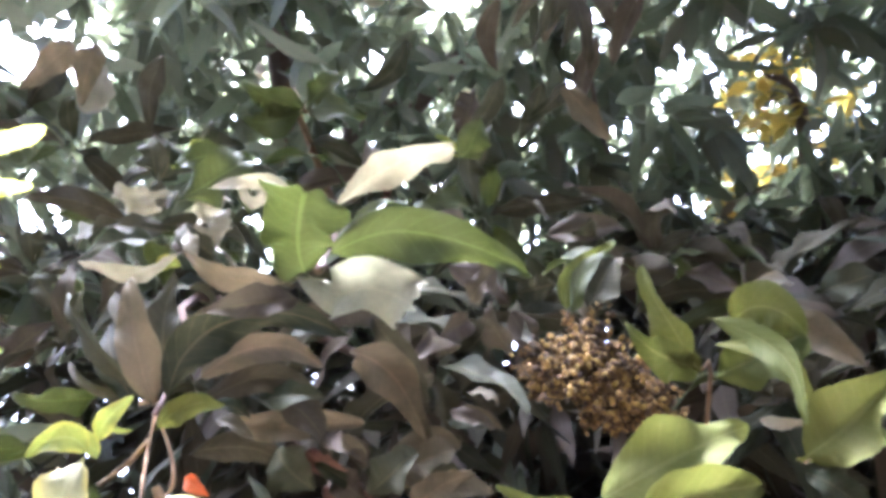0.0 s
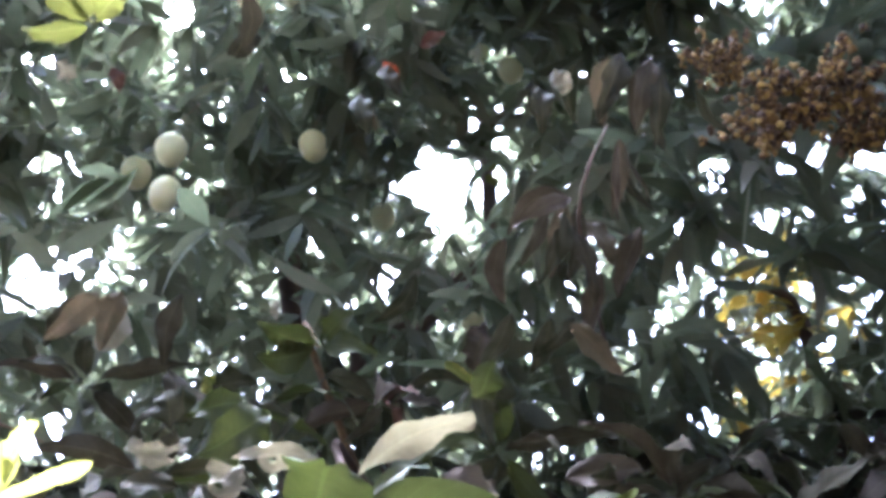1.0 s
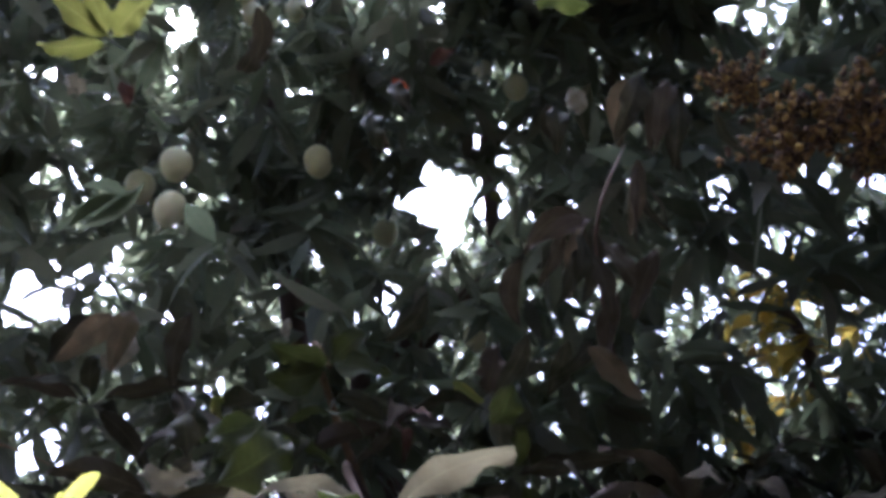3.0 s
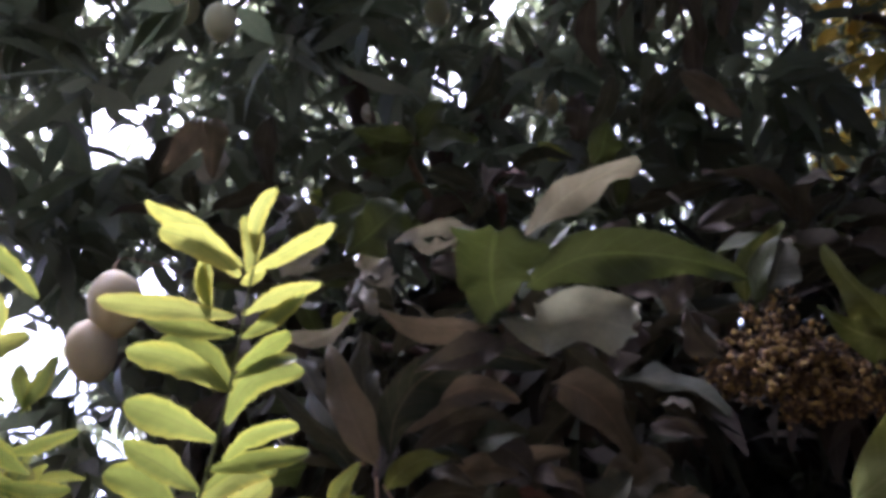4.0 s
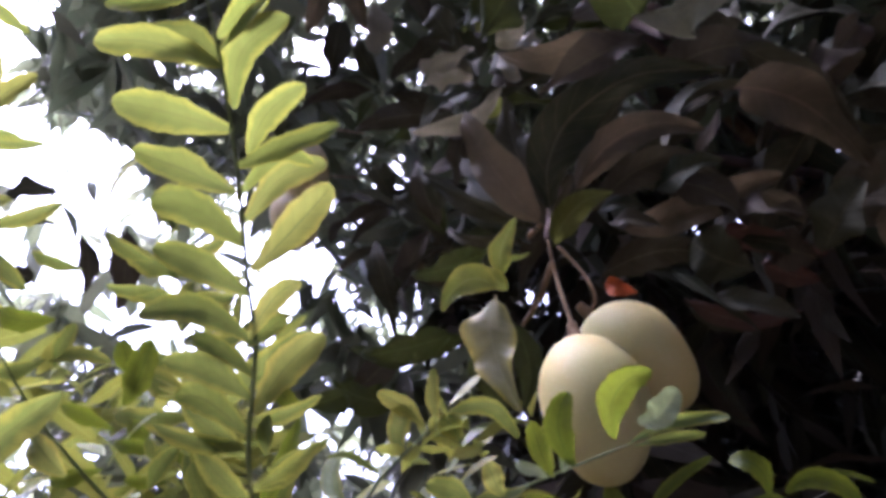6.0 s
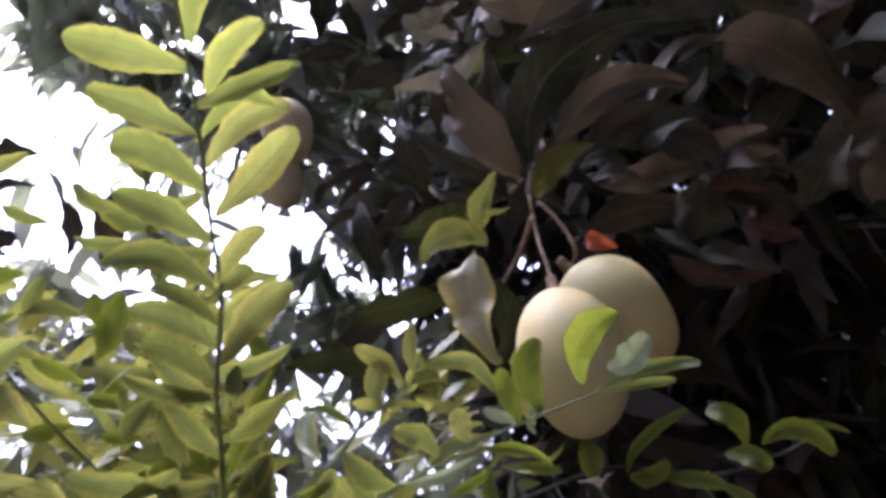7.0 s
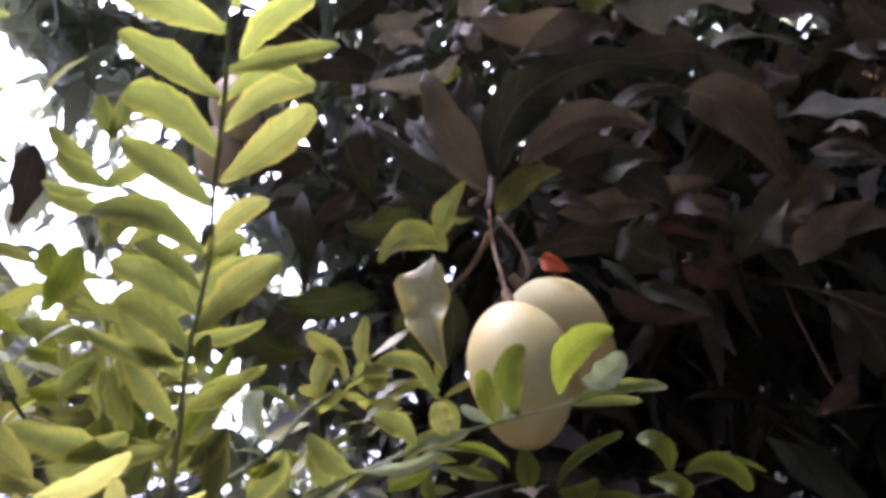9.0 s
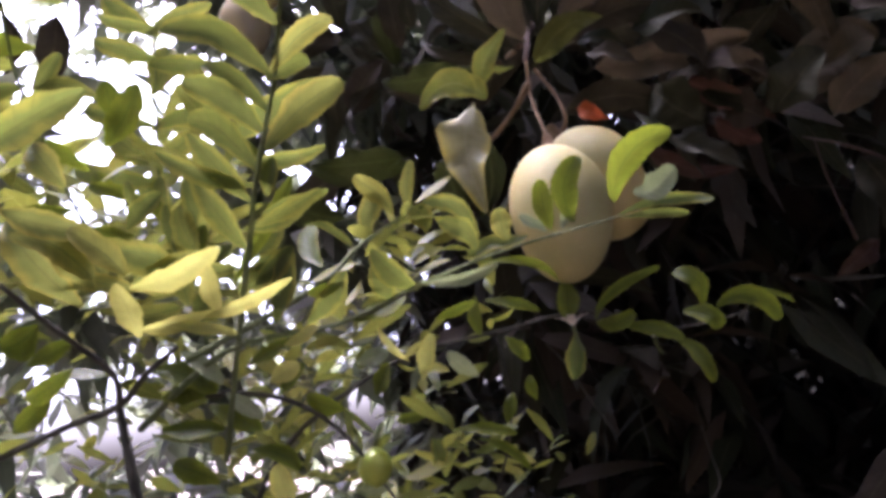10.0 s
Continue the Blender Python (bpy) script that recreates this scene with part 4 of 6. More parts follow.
leaf(mango_tree, "D", (-0.958, 0.715, 2.172), (-0.890, 0.761, 2.155), 0.030, 90, 0.10)
leaf(mango_tree, "D", (-0.977, 0.724, 2.126), (-0.909, 0.770, 2.112), 0.021, 88, 0.10)
leaf(mango_tree, "D", (-0.994, 0.739, 2.070), (-0.969, 0.761, 2.053), 0.032, 87, 0.10)
leaf(mango_tree, "D", (-0.076, 0.793, 1.704), (-0.030, 0.821, 1.674), 0.017, 97, 0.10, 0.2)
leaf(mango_tree, "D", (-0.036, 0.782, 1.723), (-0.027, 0.787, 1.697), 0.016, 98, 0.10, 0.2)
leaf(mango_tree, "D", (-0.125, 0.781, 1.667), (-0.090, 0.803, 1.635), 0.014, 94, 0.10, 0.2)
leaf(mango_tree, "D", (-0.105, 0.752, 1.759), (-0.055, 0.793, 1.704), 0.029, 96, 0.12, 0.2)
leaf(mango_tree, "D", (-0.178, 0.683, 1.733), (-0.268, 0.673, 1.834), 0.019, -125, 0.10, 0.2)
leaf(mango_tree, "D", (-0.190, 0.699, 1.738), (-0.267, 0.698, 1.779), 0.013, -132, 0.10, 0.2)
leaf(mango_tree, "R", (0.042, 1.081, 1.599), (-0.009, 1.065, 1.566), 0.022, -105, 0.10, 0.3)
leaf(mango_tree, "D", (-0.005, 0.827, 1.712), (0.054, 0.831, 1.716), 0.022, 84, 0.12)
leaf(mango_tree, "D", (-0.099, 0.750, 1.662), (-0.046, 0.773, 1.626), 0.018, 83, 0.12)
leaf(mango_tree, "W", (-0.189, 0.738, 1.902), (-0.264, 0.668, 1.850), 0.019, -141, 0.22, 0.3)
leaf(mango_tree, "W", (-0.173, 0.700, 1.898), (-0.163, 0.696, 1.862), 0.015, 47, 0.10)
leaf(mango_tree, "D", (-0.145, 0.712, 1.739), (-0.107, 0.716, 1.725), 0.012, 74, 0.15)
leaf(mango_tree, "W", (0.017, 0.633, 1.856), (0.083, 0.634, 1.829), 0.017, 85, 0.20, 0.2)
leaf(mango_tree, "B", (-0.060, 0.616, 1.800), (-0.149, 0.618, 1.837), 0.023, -128, 0.12, 0.2)
leaf(mango_tree, "D", (-0.047, 0.615, 1.786), (-0.114, 0.571, 1.762), 0.023, -84, 0.15, 0.3)
leaf(mango_tree, "D", (0.073, 0.692, 1.804), (0.104, 0.680, 1.836), 0.021, 94, 0.10)
leaf(mango_tree, "D", (0.112, 0.737, 1.772), (0.091, 0.710, 1.817), 0.023, -177, 0.10)
leaf(mango_tree, "G", (-0.367, 0.878, 1.750), (-0.499, 0.803, 1.769), 0.030, -132, 0.12)
leaf(mango_tree, "G", (-0.495, 0.873, 1.748), (-0.583, 0.832, 1.739), 0.032, -132, 0.10)
leaf(mango_tree, "D", (-0.350, 0.843, 1.856), (-0.343, 0.811, 1.941), 0.025, 177, 0.10)
leaf(mango_tree, "D", (-0.479, 0.911, 1.822), (-0.466, 0.878, 1.917), 0.030, 173, 0.10)
leaf(mango_tree, "O", (0.186, 1.853, 3.491), (0.248, 1.833, 3.511), 0.030, 122, 0.10)
leaf(mango_tree, "O", (0.180, 1.866, 3.478), (0.233, 1.897, 3.444), 0.034, 130, 0.10)
leaf(mango_tree, "G", (0.196, 1.802, 3.545), (0.151, 1.760, 3.589), 0.030, -168, 0.10)
leaf(mango_tree, "G", (0.209, 1.764, 3.585), (0.255, 1.725, 3.626), 0.030, 132, 0.10)
leaf(mango_tree, "O", (0.219, 1.745, 3.605), (0.189, 1.713, 3.638), 0.026, -171, 0.10)
leaf(mango_tree, "G", (0.119, 1.784, 3.564), (0.182, 1.820, 3.525), 0.030, 131, 0.10)
arched_leaf(mango_tree, "B", [(-0.163, 0.652, 1.723), (-0.168, 0.644, 1.754), (-0.176, 0.637, 1.788), (-0.186, 0.633, 1.822)], 0.030, 10)
arched_leaf(mango_tree, "D", [(-0.168, 0.685, 1.748), (-0.177, 0.680, 1.784), (-0.178, 0.679, 1.816), (-0.170, 0.676, 1.843)], 0.026, -15)
arched_leaf(mango_tree, "D", [(-0.154, 0.648, 1.724), (-0.148, 0.642, 1.760), (-0.121, 0.646, 1.791), (-0.072, 0.665, 1.803), (-0.022, 0.694, 1.783)], 0.036, 12)
arched_leaf(mango_tree, "B", [(-0.028, 0.709, 1.776), (-0.013, 0.732, 1.766), (0.005, 0.762, 1.750), (0.027, 0.817, 1.720)], 0.041, -8)
arched_leaf(mango_tree, "D", [(-0.013, 0.728, 1.816), (0.010, 0.751, 1.796), (0.023, 0.783, 1.777), (0.031, 0.817, 1.748)], 0.032, 10)
arched_leaf(mango_tree, "B", [(-0.152, 0.699, 1.755), (-0.121, 0.708, 1.779), (-0.087, 0.733, 1.791), (-0.059, 0.755, 1.779)], 0.027, 8)
arched_leaf(mango_tree, "D", [(-0.156, 0.717, 1.740), (-0.119, 0.741, 1.760), (-0.088, 0.759, 1.762), (-0.065, 0.779, 1.749)], 0.025, 10)
arched_leaf(mango_tree, "B", [(-0.145, 0.747, 1.732), (-0.107, 0.770, 1.728), (-0.064, 0.786, 1.732), (-0.029, 0.799, 1.737)], 0.028, -10)
arched_leaf(mango_tree, "B", [(-0.044, 0.770, 1.723), (-0.038, 0.775, 1.712), (-0.032, 0.784, 1.704), (-0.028, 0.793, 1.694)], 0.016, 0)
arched_leaf(mango_tree, "R", [(-0.090, 0.786, 1.721), (-0.064, 0.796, 1.705), (-0.042, 0.808, 1.691), (-0.025, 0.820, 1.674)], 0.021, 15)
arched_leaf(mango_tree, "R", [(-0.070, 0.812, 1.686), (-0.059, 0.821, 1.678), (-0.049, 0.830, 1.669), (-0.038, 0.832, 1.662)], 0.021, 0)
arched_leaf(mango_tree, "B", [(-0.014, 0.808, 1.681), (0.005, 0.813, 1.701), (0.026, 0.819, 1.713), (0.056, 0.836, 1.722)], 0.039, -10)
arched_leaf(mango_tree, "B", [(0.012, 0.789, 1.654), (0.025, 0.788, 1.670), (0.044, 0.788, 1.681), (0.069, 0.794, 1.687)], 0.029, 10)
arched_leaf(mango_tree, "R", [(-0.123, 0.774, 1.672), (-0.107, 0.783, 1.653), (-0.083, 0.796, 1.640), (-0.055, 0.805, 1.640)], 0.015, 10)
arched_leaf(mango_tree, "D", [(-0.180, 0.766, 1.711), (-0.148, 0.786, 1.714), (-0.119, 0.806, 1.710), (-0.091, 0.828, 1.691)], 0.028, 10)
arched_leaf(mango_tree, "D", [(-0.073, 0.721, 1.817), (-0.044, 0.732, 1.824), (-0.019, 0.746, 1.825), (0.007, 0.763, 1.817)], 0.036, 0)
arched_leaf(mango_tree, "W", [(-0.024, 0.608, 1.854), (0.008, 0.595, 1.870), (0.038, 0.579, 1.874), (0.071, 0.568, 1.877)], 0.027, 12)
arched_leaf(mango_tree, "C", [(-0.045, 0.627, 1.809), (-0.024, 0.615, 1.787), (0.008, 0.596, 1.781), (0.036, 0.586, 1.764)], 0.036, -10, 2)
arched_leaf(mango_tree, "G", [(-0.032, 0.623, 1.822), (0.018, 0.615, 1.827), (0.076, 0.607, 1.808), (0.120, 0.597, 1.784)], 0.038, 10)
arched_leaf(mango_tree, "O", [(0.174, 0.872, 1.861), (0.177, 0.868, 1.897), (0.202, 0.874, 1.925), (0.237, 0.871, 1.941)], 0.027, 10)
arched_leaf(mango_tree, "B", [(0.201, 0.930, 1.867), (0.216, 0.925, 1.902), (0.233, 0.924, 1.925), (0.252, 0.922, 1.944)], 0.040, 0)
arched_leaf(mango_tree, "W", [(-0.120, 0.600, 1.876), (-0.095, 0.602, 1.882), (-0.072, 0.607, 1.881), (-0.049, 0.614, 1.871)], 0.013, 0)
arched_leaf(mango_tree, "S", [(-0.198, 0.626, 1.682), (-0.203, 0.620, 1.659), (-0.202, 0.617, 1.636), (-0.198, 0.615, 1.605)], 0.0319, 14)
arched_leaf(mango_tree, "Y", [(-0.193, 0.623, 1.684), (-0.203, 0.615, 1.692), (-0.216, 0.609, 1.689), (-0.228, 0.606, 1.680)], 0.0199, 8)
arched_leaf(mango_tree, "Y", [(-0.192, 0.630, 1.693), (-0.187, 0.627, 1.704), (-0.179, 0.626, 1.714), (-0.168, 0.626, 1.724)], 0.0152, -10)
arched_leaf(mango_tree, "Y", [(-0.190, 0.630, 1.682), (-0.192, 0.625, 1.690), (-0.196, 0.620, 1.697), (-0.198, 0.617, 1.701)], 0.0129, 0)
arched_leaf(mango_tree, "Y", [(-0.187, 0.628, 1.703), (-0.181, 0.630, 1.703), (-0.176, 0.633, 1.702), (-0.170, 0.636, 1.702)], 0.0043, 0)
arched_leaf(mango_tree, "G", [(-0.232, 0.645, 1.660), (-0.236, 0.648, 1.646), (-0.235, 0.653, 1.632), (-0.230, 0.660, 1.616)], 0.0218, 0)
arched_leaf(mango_tree, "G", [(-0.210, 0.665, 1.673), (-0.212, 0.670, 1.654), (-0.216, 0.673, 1.635), (-0.225, 0.674, 1.617)], 0.0191, 0)
arched_leaf(mango_tree, "B", [(0.336, 0.817, 2.627), (0.320, 0.857, 2.600), (0.322, 0.902, 2.561)], 0.0394, -8)
arched_leaf(mango_tree, "D", [(0.408, 0.846, 2.648), (0.390, 0.888, 2.621), (0.379, 0.936, 2.583)], 0.0351, 0)
arched_leaf(mango_tree, "D", [(0.437, 0.904, 2.659), (0.430, 0.949, 2.623), (0.439, 0.989, 2.582)], 0.0283, -18)
arched_leaf(mango_tree, "B", [(0.336, 0.881, 2.508), (0.334, 0.922, 2.468), (0.317, 0.966, 2.427)], 0.0289, 10)
arched_leaf(mango_tree, "D", [(0.346, 0.947, 2.512), (0.363, 0.974, 2.478), (0.394, 0.992, 2.447)], 0.0150, 10)
arched_leaf(mango_tree, "D", [(0.249, 0.951, 2.460), (0.197, 0.960, 2.460), (0.152, 0.994, 2.429)], 0.0379, -8)
arched_leaf(mango_tree, "B", [(0.245, 0.959, 2.453), (0.232, 0.995, 2.415), (0.210, 1.038, 2.366)], 0.0415, -18)
arched_leaf(mango_tree, "D", [(0.271, 0.994, 2.484), (0.264, 1.037, 2.436), (0.245, 1.079, 2.388)], 0.0300, -18)
arched_leaf(mango_tree, "D", [(0.320, 0.942, 2.792), (0.305, 0.984, 2.763), (0.310, 1.028, 2.724)], 0.0325, -18)
arched_leaf(mango_tree, "B", [(-0.111, 1.085, 2.951), (-0.098, 1.115, 2.929), (-0.078, 1.153, 2.900)], 0.0319, 10)
arched_leaf(mango_tree, "D", [(0.254, 1.034, 2.861), (0.260, 1.069, 2.832), (0.272, 1.103, 2.800)], 0.0323, 18)
arched_leaf(mango_tree, "D", [(0.461, 0.841, 2.566), (0.475, 0.872, 2.533), (0.509, 0.891, 2.500)], 0.0169, 0)
arched_leaf(mango_tree, "D", [(0.144, 1.030, 2.302), (0.116, 1.056, 2.267), (0.082, 1.080, 2.231)], 0.0329, -18)
arched_leaf(mango_tree, "D", [(0.202, 1.033, 2.288), (0.185, 1.060, 2.252), (0.162, 1.080, 2.223)], 0.0329, -8)
arched_leaf(mango_tree, "B", [(0.224, 0.996, 2.249), (0.249, 1.013, 2.215), (0.286, 1.029, 2.175)], 0.0365, 18)
arched_leaf(mango_tree, "D", [(0.368, 1.010, 2.436), (0.337, 1.049, 2.401), (0.321, 1.089, 2.353)], 0.0375, 18)
arched_leaf(mango_tree, "D", [(0.151, 1.034, 2.459), (0.135, 1.070, 2.417), (0.141, 1.104, 2.372)], 0.0338, 0)
arched_leaf(mango_tree, "D", [(0.300, 1.064, 2.393), (0.272, 1.099, 2.354), (0.269, 1.134, 2.302)], 0.0356, 0)
arched_leaf(mango_tree, "D", [(-0.013, 1.218, 2.552), (-0.049, 1.247, 2.511), (-0.106, 1.265, 2.478)], 0.0368, -8)
arched_leaf(mango_tree, "D", [(0.087, 1.004, 2.163), (0.079, 1.022, 2.131), (0.094, 1.042, 2.090)], 0.0318, -18)
arched_leaf(mango_tree, "D", [(-0.310, 0.880, 3.050), (-0.305, 0.929, 3.021), (-0.331, 0.971, 2.987)], 0.0417, 0)
arched_leaf(mango_tree, "D", [(-0.404, 1.080, 2.438), (-0.431, 1.105, 2.390), (-0.437, 1.140, 2.336)], 0.0404, -8)
arched_leaf(mango_tree, "O", [(-0.161, 0.653, 1.705), (-0.145, 0.649, 1.715), (-0.126, 0.646, 1.720), (-0.108, 0.645, 1.718)], 0.0190, 5)
arched_leaf(mango_tree, "O", [(0.301, 0.815, 1.824), (0.331, 0.795, 1.790), (0.348, 0.777, 1.754), (0.350, 0.766, 1.706)], 0.0256, 15)
arched_leaf(mango_tree, "O", [(0.329, 0.839, 1.824), (0.352, 0.828, 1.833), (0.376, 0.822, 1.823), (0.394, 0.822, 1.802)], 0.0503, 0)
arched_leaf(mango_tree, "B", [(0.406, 0.882, 1.844), (0.427, 0.877, 1.832), (0.449, 0.875, 1.808), (0.465, 0.874, 1.785)], 0.0364, 10)
arched_leaf(mango_tree, "B", [(-0.409, 0.897, 2.303), (-0.422, 0.912, 2.275), (-0.438, 0.935, 2.231)], 0.0395, 5)
arched_leaf(mango_tree, "B", [(-0.384, 0.806, 2.225), (-0.410, 0.809, 2.201), (-0.443, 0.814, 2.166)], 0.0340, -8)
arched_leaf(mango_tree, "Y", [(-0.374, 1.162, 2.324), (-0.363, 1.177, 2.308), (-0.360, 1.191, 2.286)], 0.0321, 0)
arched_leaf(mango_tree, "Y", [(-0.224, 0.758, 1.888), (-0.213, 0.759, 1.895), (-0.202, 0.765, 1.893)], 0.0150, 0)
arched_leaf(mango_tree, "Y", [(0.021, 1.487, 2.522), (0.049, 1.503, 2.496), (0.083, 1.512, 2.482)], 0.0319, 0)
arched_leaf(mango_tree, "B", [(0.043, 0.869, 1.751), (0.063, 0.868, 1.761), (0.084, 0.869, 1.756), (0.100, 0.872, 1.741)], 0.0196, 8)
arched_leaf(mango_tree, "D", [(0.055, 0.921, 1.792), (0.079, 0.920, 1.798), (0.102, 0.923, 1.787), (0.116, 0.927, 1.768)], 0.0161, 8)
arched_leaf(mango_tree, "B", [(-0.008, 0.817, 1.689), (0.016, 0.815, 1.712), (0.039, 0.815, 1.719), (0.057, 0.817, 1.713)], 0.0278, -10)


def whorl(seed, centre, count, kinds, length, spread=1.0):
    """A twig end with drooping leaves all round."""
    rng = random.Random(seed)
    c = Vector(centre)
    for k in range(count):
        a = 6.283 * (k + rng.uniform(-0.3, 0.3)) / count
        d = Vector((math.cos(a), math.sin(a), rng.uniform(-0.75, 0.35) * spread)).normalized()
        ln = rng.uniform(*length)
        start = c + d * 0.012
        leaf(mango_tree, rng.choice(kinds), start, start + d * ln, ln * rng.uniform(0.19, 0.25), rng.gauss(0, 35), rng.uniform(0.03, 0.16))


whorl(0, (0.106, 1.012, 1.915), 8, "DDDG", (0.13, 0.19))
whorl(1, (0.023, 0.955, 1.843), 7, "DD", (0.13, 0.19))
whorl(2, (0.202, 1.064, 1.977), 8, "DDD", (0.13, 0.2))
whorl(3, (0.349, 1.146, 2.048), 8, "DDG", (0.13, 0.2))
whorl(4, (0.486, 1.180, 1.990), 8, "DDGD", (0.13, 0.2))
whorl(5, (0.584, 1.154, 1.937), 8, "DDG", (0.13, 0.2))
whorl(6, (0.474, 1.098, 1.815), 7, "DDG", (0.13, 0.19))
whorl(7, (-0.059, 0.974, 1.912), 6, "DD", (0.13, 0.19))
whorl(8, (-0.223, 0.964, 1.919), 7, "DD", (0.13, 0.2))
whorl(9, (-0.442, 1.011, 1.922), 7, "DDG", (0.13, 0.19))
whorl(10, (-0.360, 0.996, 2.071), 8, "DDGD", (0.13, 0.19))
whorl(11, (-0.284, 1.138, 2.242), 8, "DGG", (0.13, 0.2))
whorl(12, (-0.591, 1.145, 2.089), 7, "DD", (0.13, 0.19))
whorl(13, (0.107, 1.193, 2.159), 8, "DDG", (0.13, 0.2))
whorl(14, (-0.086, 1.278, 2.313), 8, "DDR", (0.13, 0.2))
whorl(15, (0.502, 1.358, 2.195), 8, "DD", (0.12, 0.18))
whorl(16, (0.752, 1.382, 2.166), 8, "DD", (0.12, 0.18))
whorl(17, (-0.617, 1.227, 2.373), 7, "DDG", (0.13, 0.2))


def fruit_mesh(length, width, cheek=0.10, seed=0, lean=0.08):
    """A mango: an egg with one fuller cheek and a small beak, its stalk end at the top."""
    bm = bmesh.new()
    bmesh.ops.create_uvsphere(bm, u_segments=36, v_segments=24, radius=0.5)
    for v in bm.verts:
        s = v.co.z + 0.5
        k = 1 + 0.13 * math.sin(math.pi * s) * (s - 0.45) * 2
        v.co.x = v.co.x * k * (1 + cheek * v.co.x) + lean * math.sin(math.pi * s) * (0.5 - s) * 0.5
        v.co.y *= k * 0.94
        d = math.hypot(v.co.x, v.co.y)
        v.co.z -= 0.035 * math.exp(-(d / 0.09) ** 2) * (1 if v.co.z > 0 else 0)
        v.co *= 1 + 0.012 * noise.noise(v.co * 3 + Vector((seed, 0, 0)))
        v.co.x, v.co.y, v.co.z = v.co.x * width, v.co.y * width, (v.co.z - 0.5) * length
    return bm


def mango(top, axis, length, width, peel, label, turn=0.0, stalk=(), group="mangoes on the tree"):
    """A mango that hangs by its stalk from its top end."""
    ob = thing("mango", top, label, "mango", group)
    down = Vector(axis).normalized()
    q = Vector((0, 0, -1)).rotation_difference(down).to_matrix().to_4x4() @ Matrix.Rotation(radians(turn), 4, "Z")
    body = part("peel", fruit_mesh(length, width, 0.10, turn), peel, ob)
    body.matrix_local = q
    collar = part("stalk_scar", tube([(0, 0, -0.045 * length), (0, 0, -0.01 * length), (0, 0, 0.01)], [0.006, 0.0045, 0.003], 10), TWIG, ob)
    collar.matrix_local = q
    if stalk:
        pts = [Vector(p) - Vector(top) for p in stalk]
        part("stalk", tube(pts, [0.0015 - 0.0002 * i / len(pts) for i in range(len(pts))], 8, 0.2), TWIG, ob)
    return ob


mango((-0.153, 0.623, 1.635), (0.049, -0.232, -0.972), 0.089, 0.060, PEEL, "pale yellow-green unripe mango hanging on a brown stalk", 40, [(-0.153, 0.623, 1.635), (-0.158, 0.636, 1.655), (-0.170, 0.664, 1.689), (-0.173, 0.678, 1.722)])
mango((-0.159, 0.672, 1.659), (0.430, 0.202, -0.880), 0.084, 0.066, PEEL, "pale green mango with a yellow blush beside its twin", 200, [(-0.159, 0.672, 1.659), (-0.152, 0.674, 1.669), (-0.157, 0.679, 1.691), (-0.170, 0.684, 1.717)])
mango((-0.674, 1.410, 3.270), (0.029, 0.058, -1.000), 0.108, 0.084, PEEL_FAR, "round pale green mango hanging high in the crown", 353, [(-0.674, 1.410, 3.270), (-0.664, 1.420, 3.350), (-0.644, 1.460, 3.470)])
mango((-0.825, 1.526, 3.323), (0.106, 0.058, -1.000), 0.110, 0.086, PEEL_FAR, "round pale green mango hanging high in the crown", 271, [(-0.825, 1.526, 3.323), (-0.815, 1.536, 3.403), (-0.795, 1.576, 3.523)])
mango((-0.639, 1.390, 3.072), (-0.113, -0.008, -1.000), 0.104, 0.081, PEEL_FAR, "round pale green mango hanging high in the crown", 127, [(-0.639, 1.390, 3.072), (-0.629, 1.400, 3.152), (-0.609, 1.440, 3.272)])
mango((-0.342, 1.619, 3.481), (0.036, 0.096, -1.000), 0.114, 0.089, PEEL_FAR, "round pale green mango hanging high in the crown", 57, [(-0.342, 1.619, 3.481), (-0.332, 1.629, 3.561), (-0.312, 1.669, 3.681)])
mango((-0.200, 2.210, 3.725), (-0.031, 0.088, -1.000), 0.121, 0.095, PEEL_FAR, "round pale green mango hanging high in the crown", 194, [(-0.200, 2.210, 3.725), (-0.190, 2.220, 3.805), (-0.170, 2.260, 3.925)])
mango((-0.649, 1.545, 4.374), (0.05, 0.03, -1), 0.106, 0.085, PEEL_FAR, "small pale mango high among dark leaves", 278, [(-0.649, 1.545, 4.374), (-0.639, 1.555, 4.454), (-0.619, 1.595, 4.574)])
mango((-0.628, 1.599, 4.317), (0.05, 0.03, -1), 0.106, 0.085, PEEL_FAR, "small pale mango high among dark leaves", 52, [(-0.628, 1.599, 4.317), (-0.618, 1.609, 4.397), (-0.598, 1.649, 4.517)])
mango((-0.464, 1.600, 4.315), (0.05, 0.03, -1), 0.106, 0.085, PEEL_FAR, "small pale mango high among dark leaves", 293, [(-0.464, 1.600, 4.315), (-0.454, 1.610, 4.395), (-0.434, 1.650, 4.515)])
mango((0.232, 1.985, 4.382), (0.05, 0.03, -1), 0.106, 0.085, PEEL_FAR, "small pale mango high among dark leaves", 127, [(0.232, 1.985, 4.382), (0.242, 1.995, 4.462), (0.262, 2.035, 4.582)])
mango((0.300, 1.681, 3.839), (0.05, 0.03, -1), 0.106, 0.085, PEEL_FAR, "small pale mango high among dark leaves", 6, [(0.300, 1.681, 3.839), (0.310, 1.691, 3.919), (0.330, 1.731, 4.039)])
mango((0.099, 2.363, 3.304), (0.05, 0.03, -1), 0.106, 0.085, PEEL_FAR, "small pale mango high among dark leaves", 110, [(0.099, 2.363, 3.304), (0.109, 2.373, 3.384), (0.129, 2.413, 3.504)])
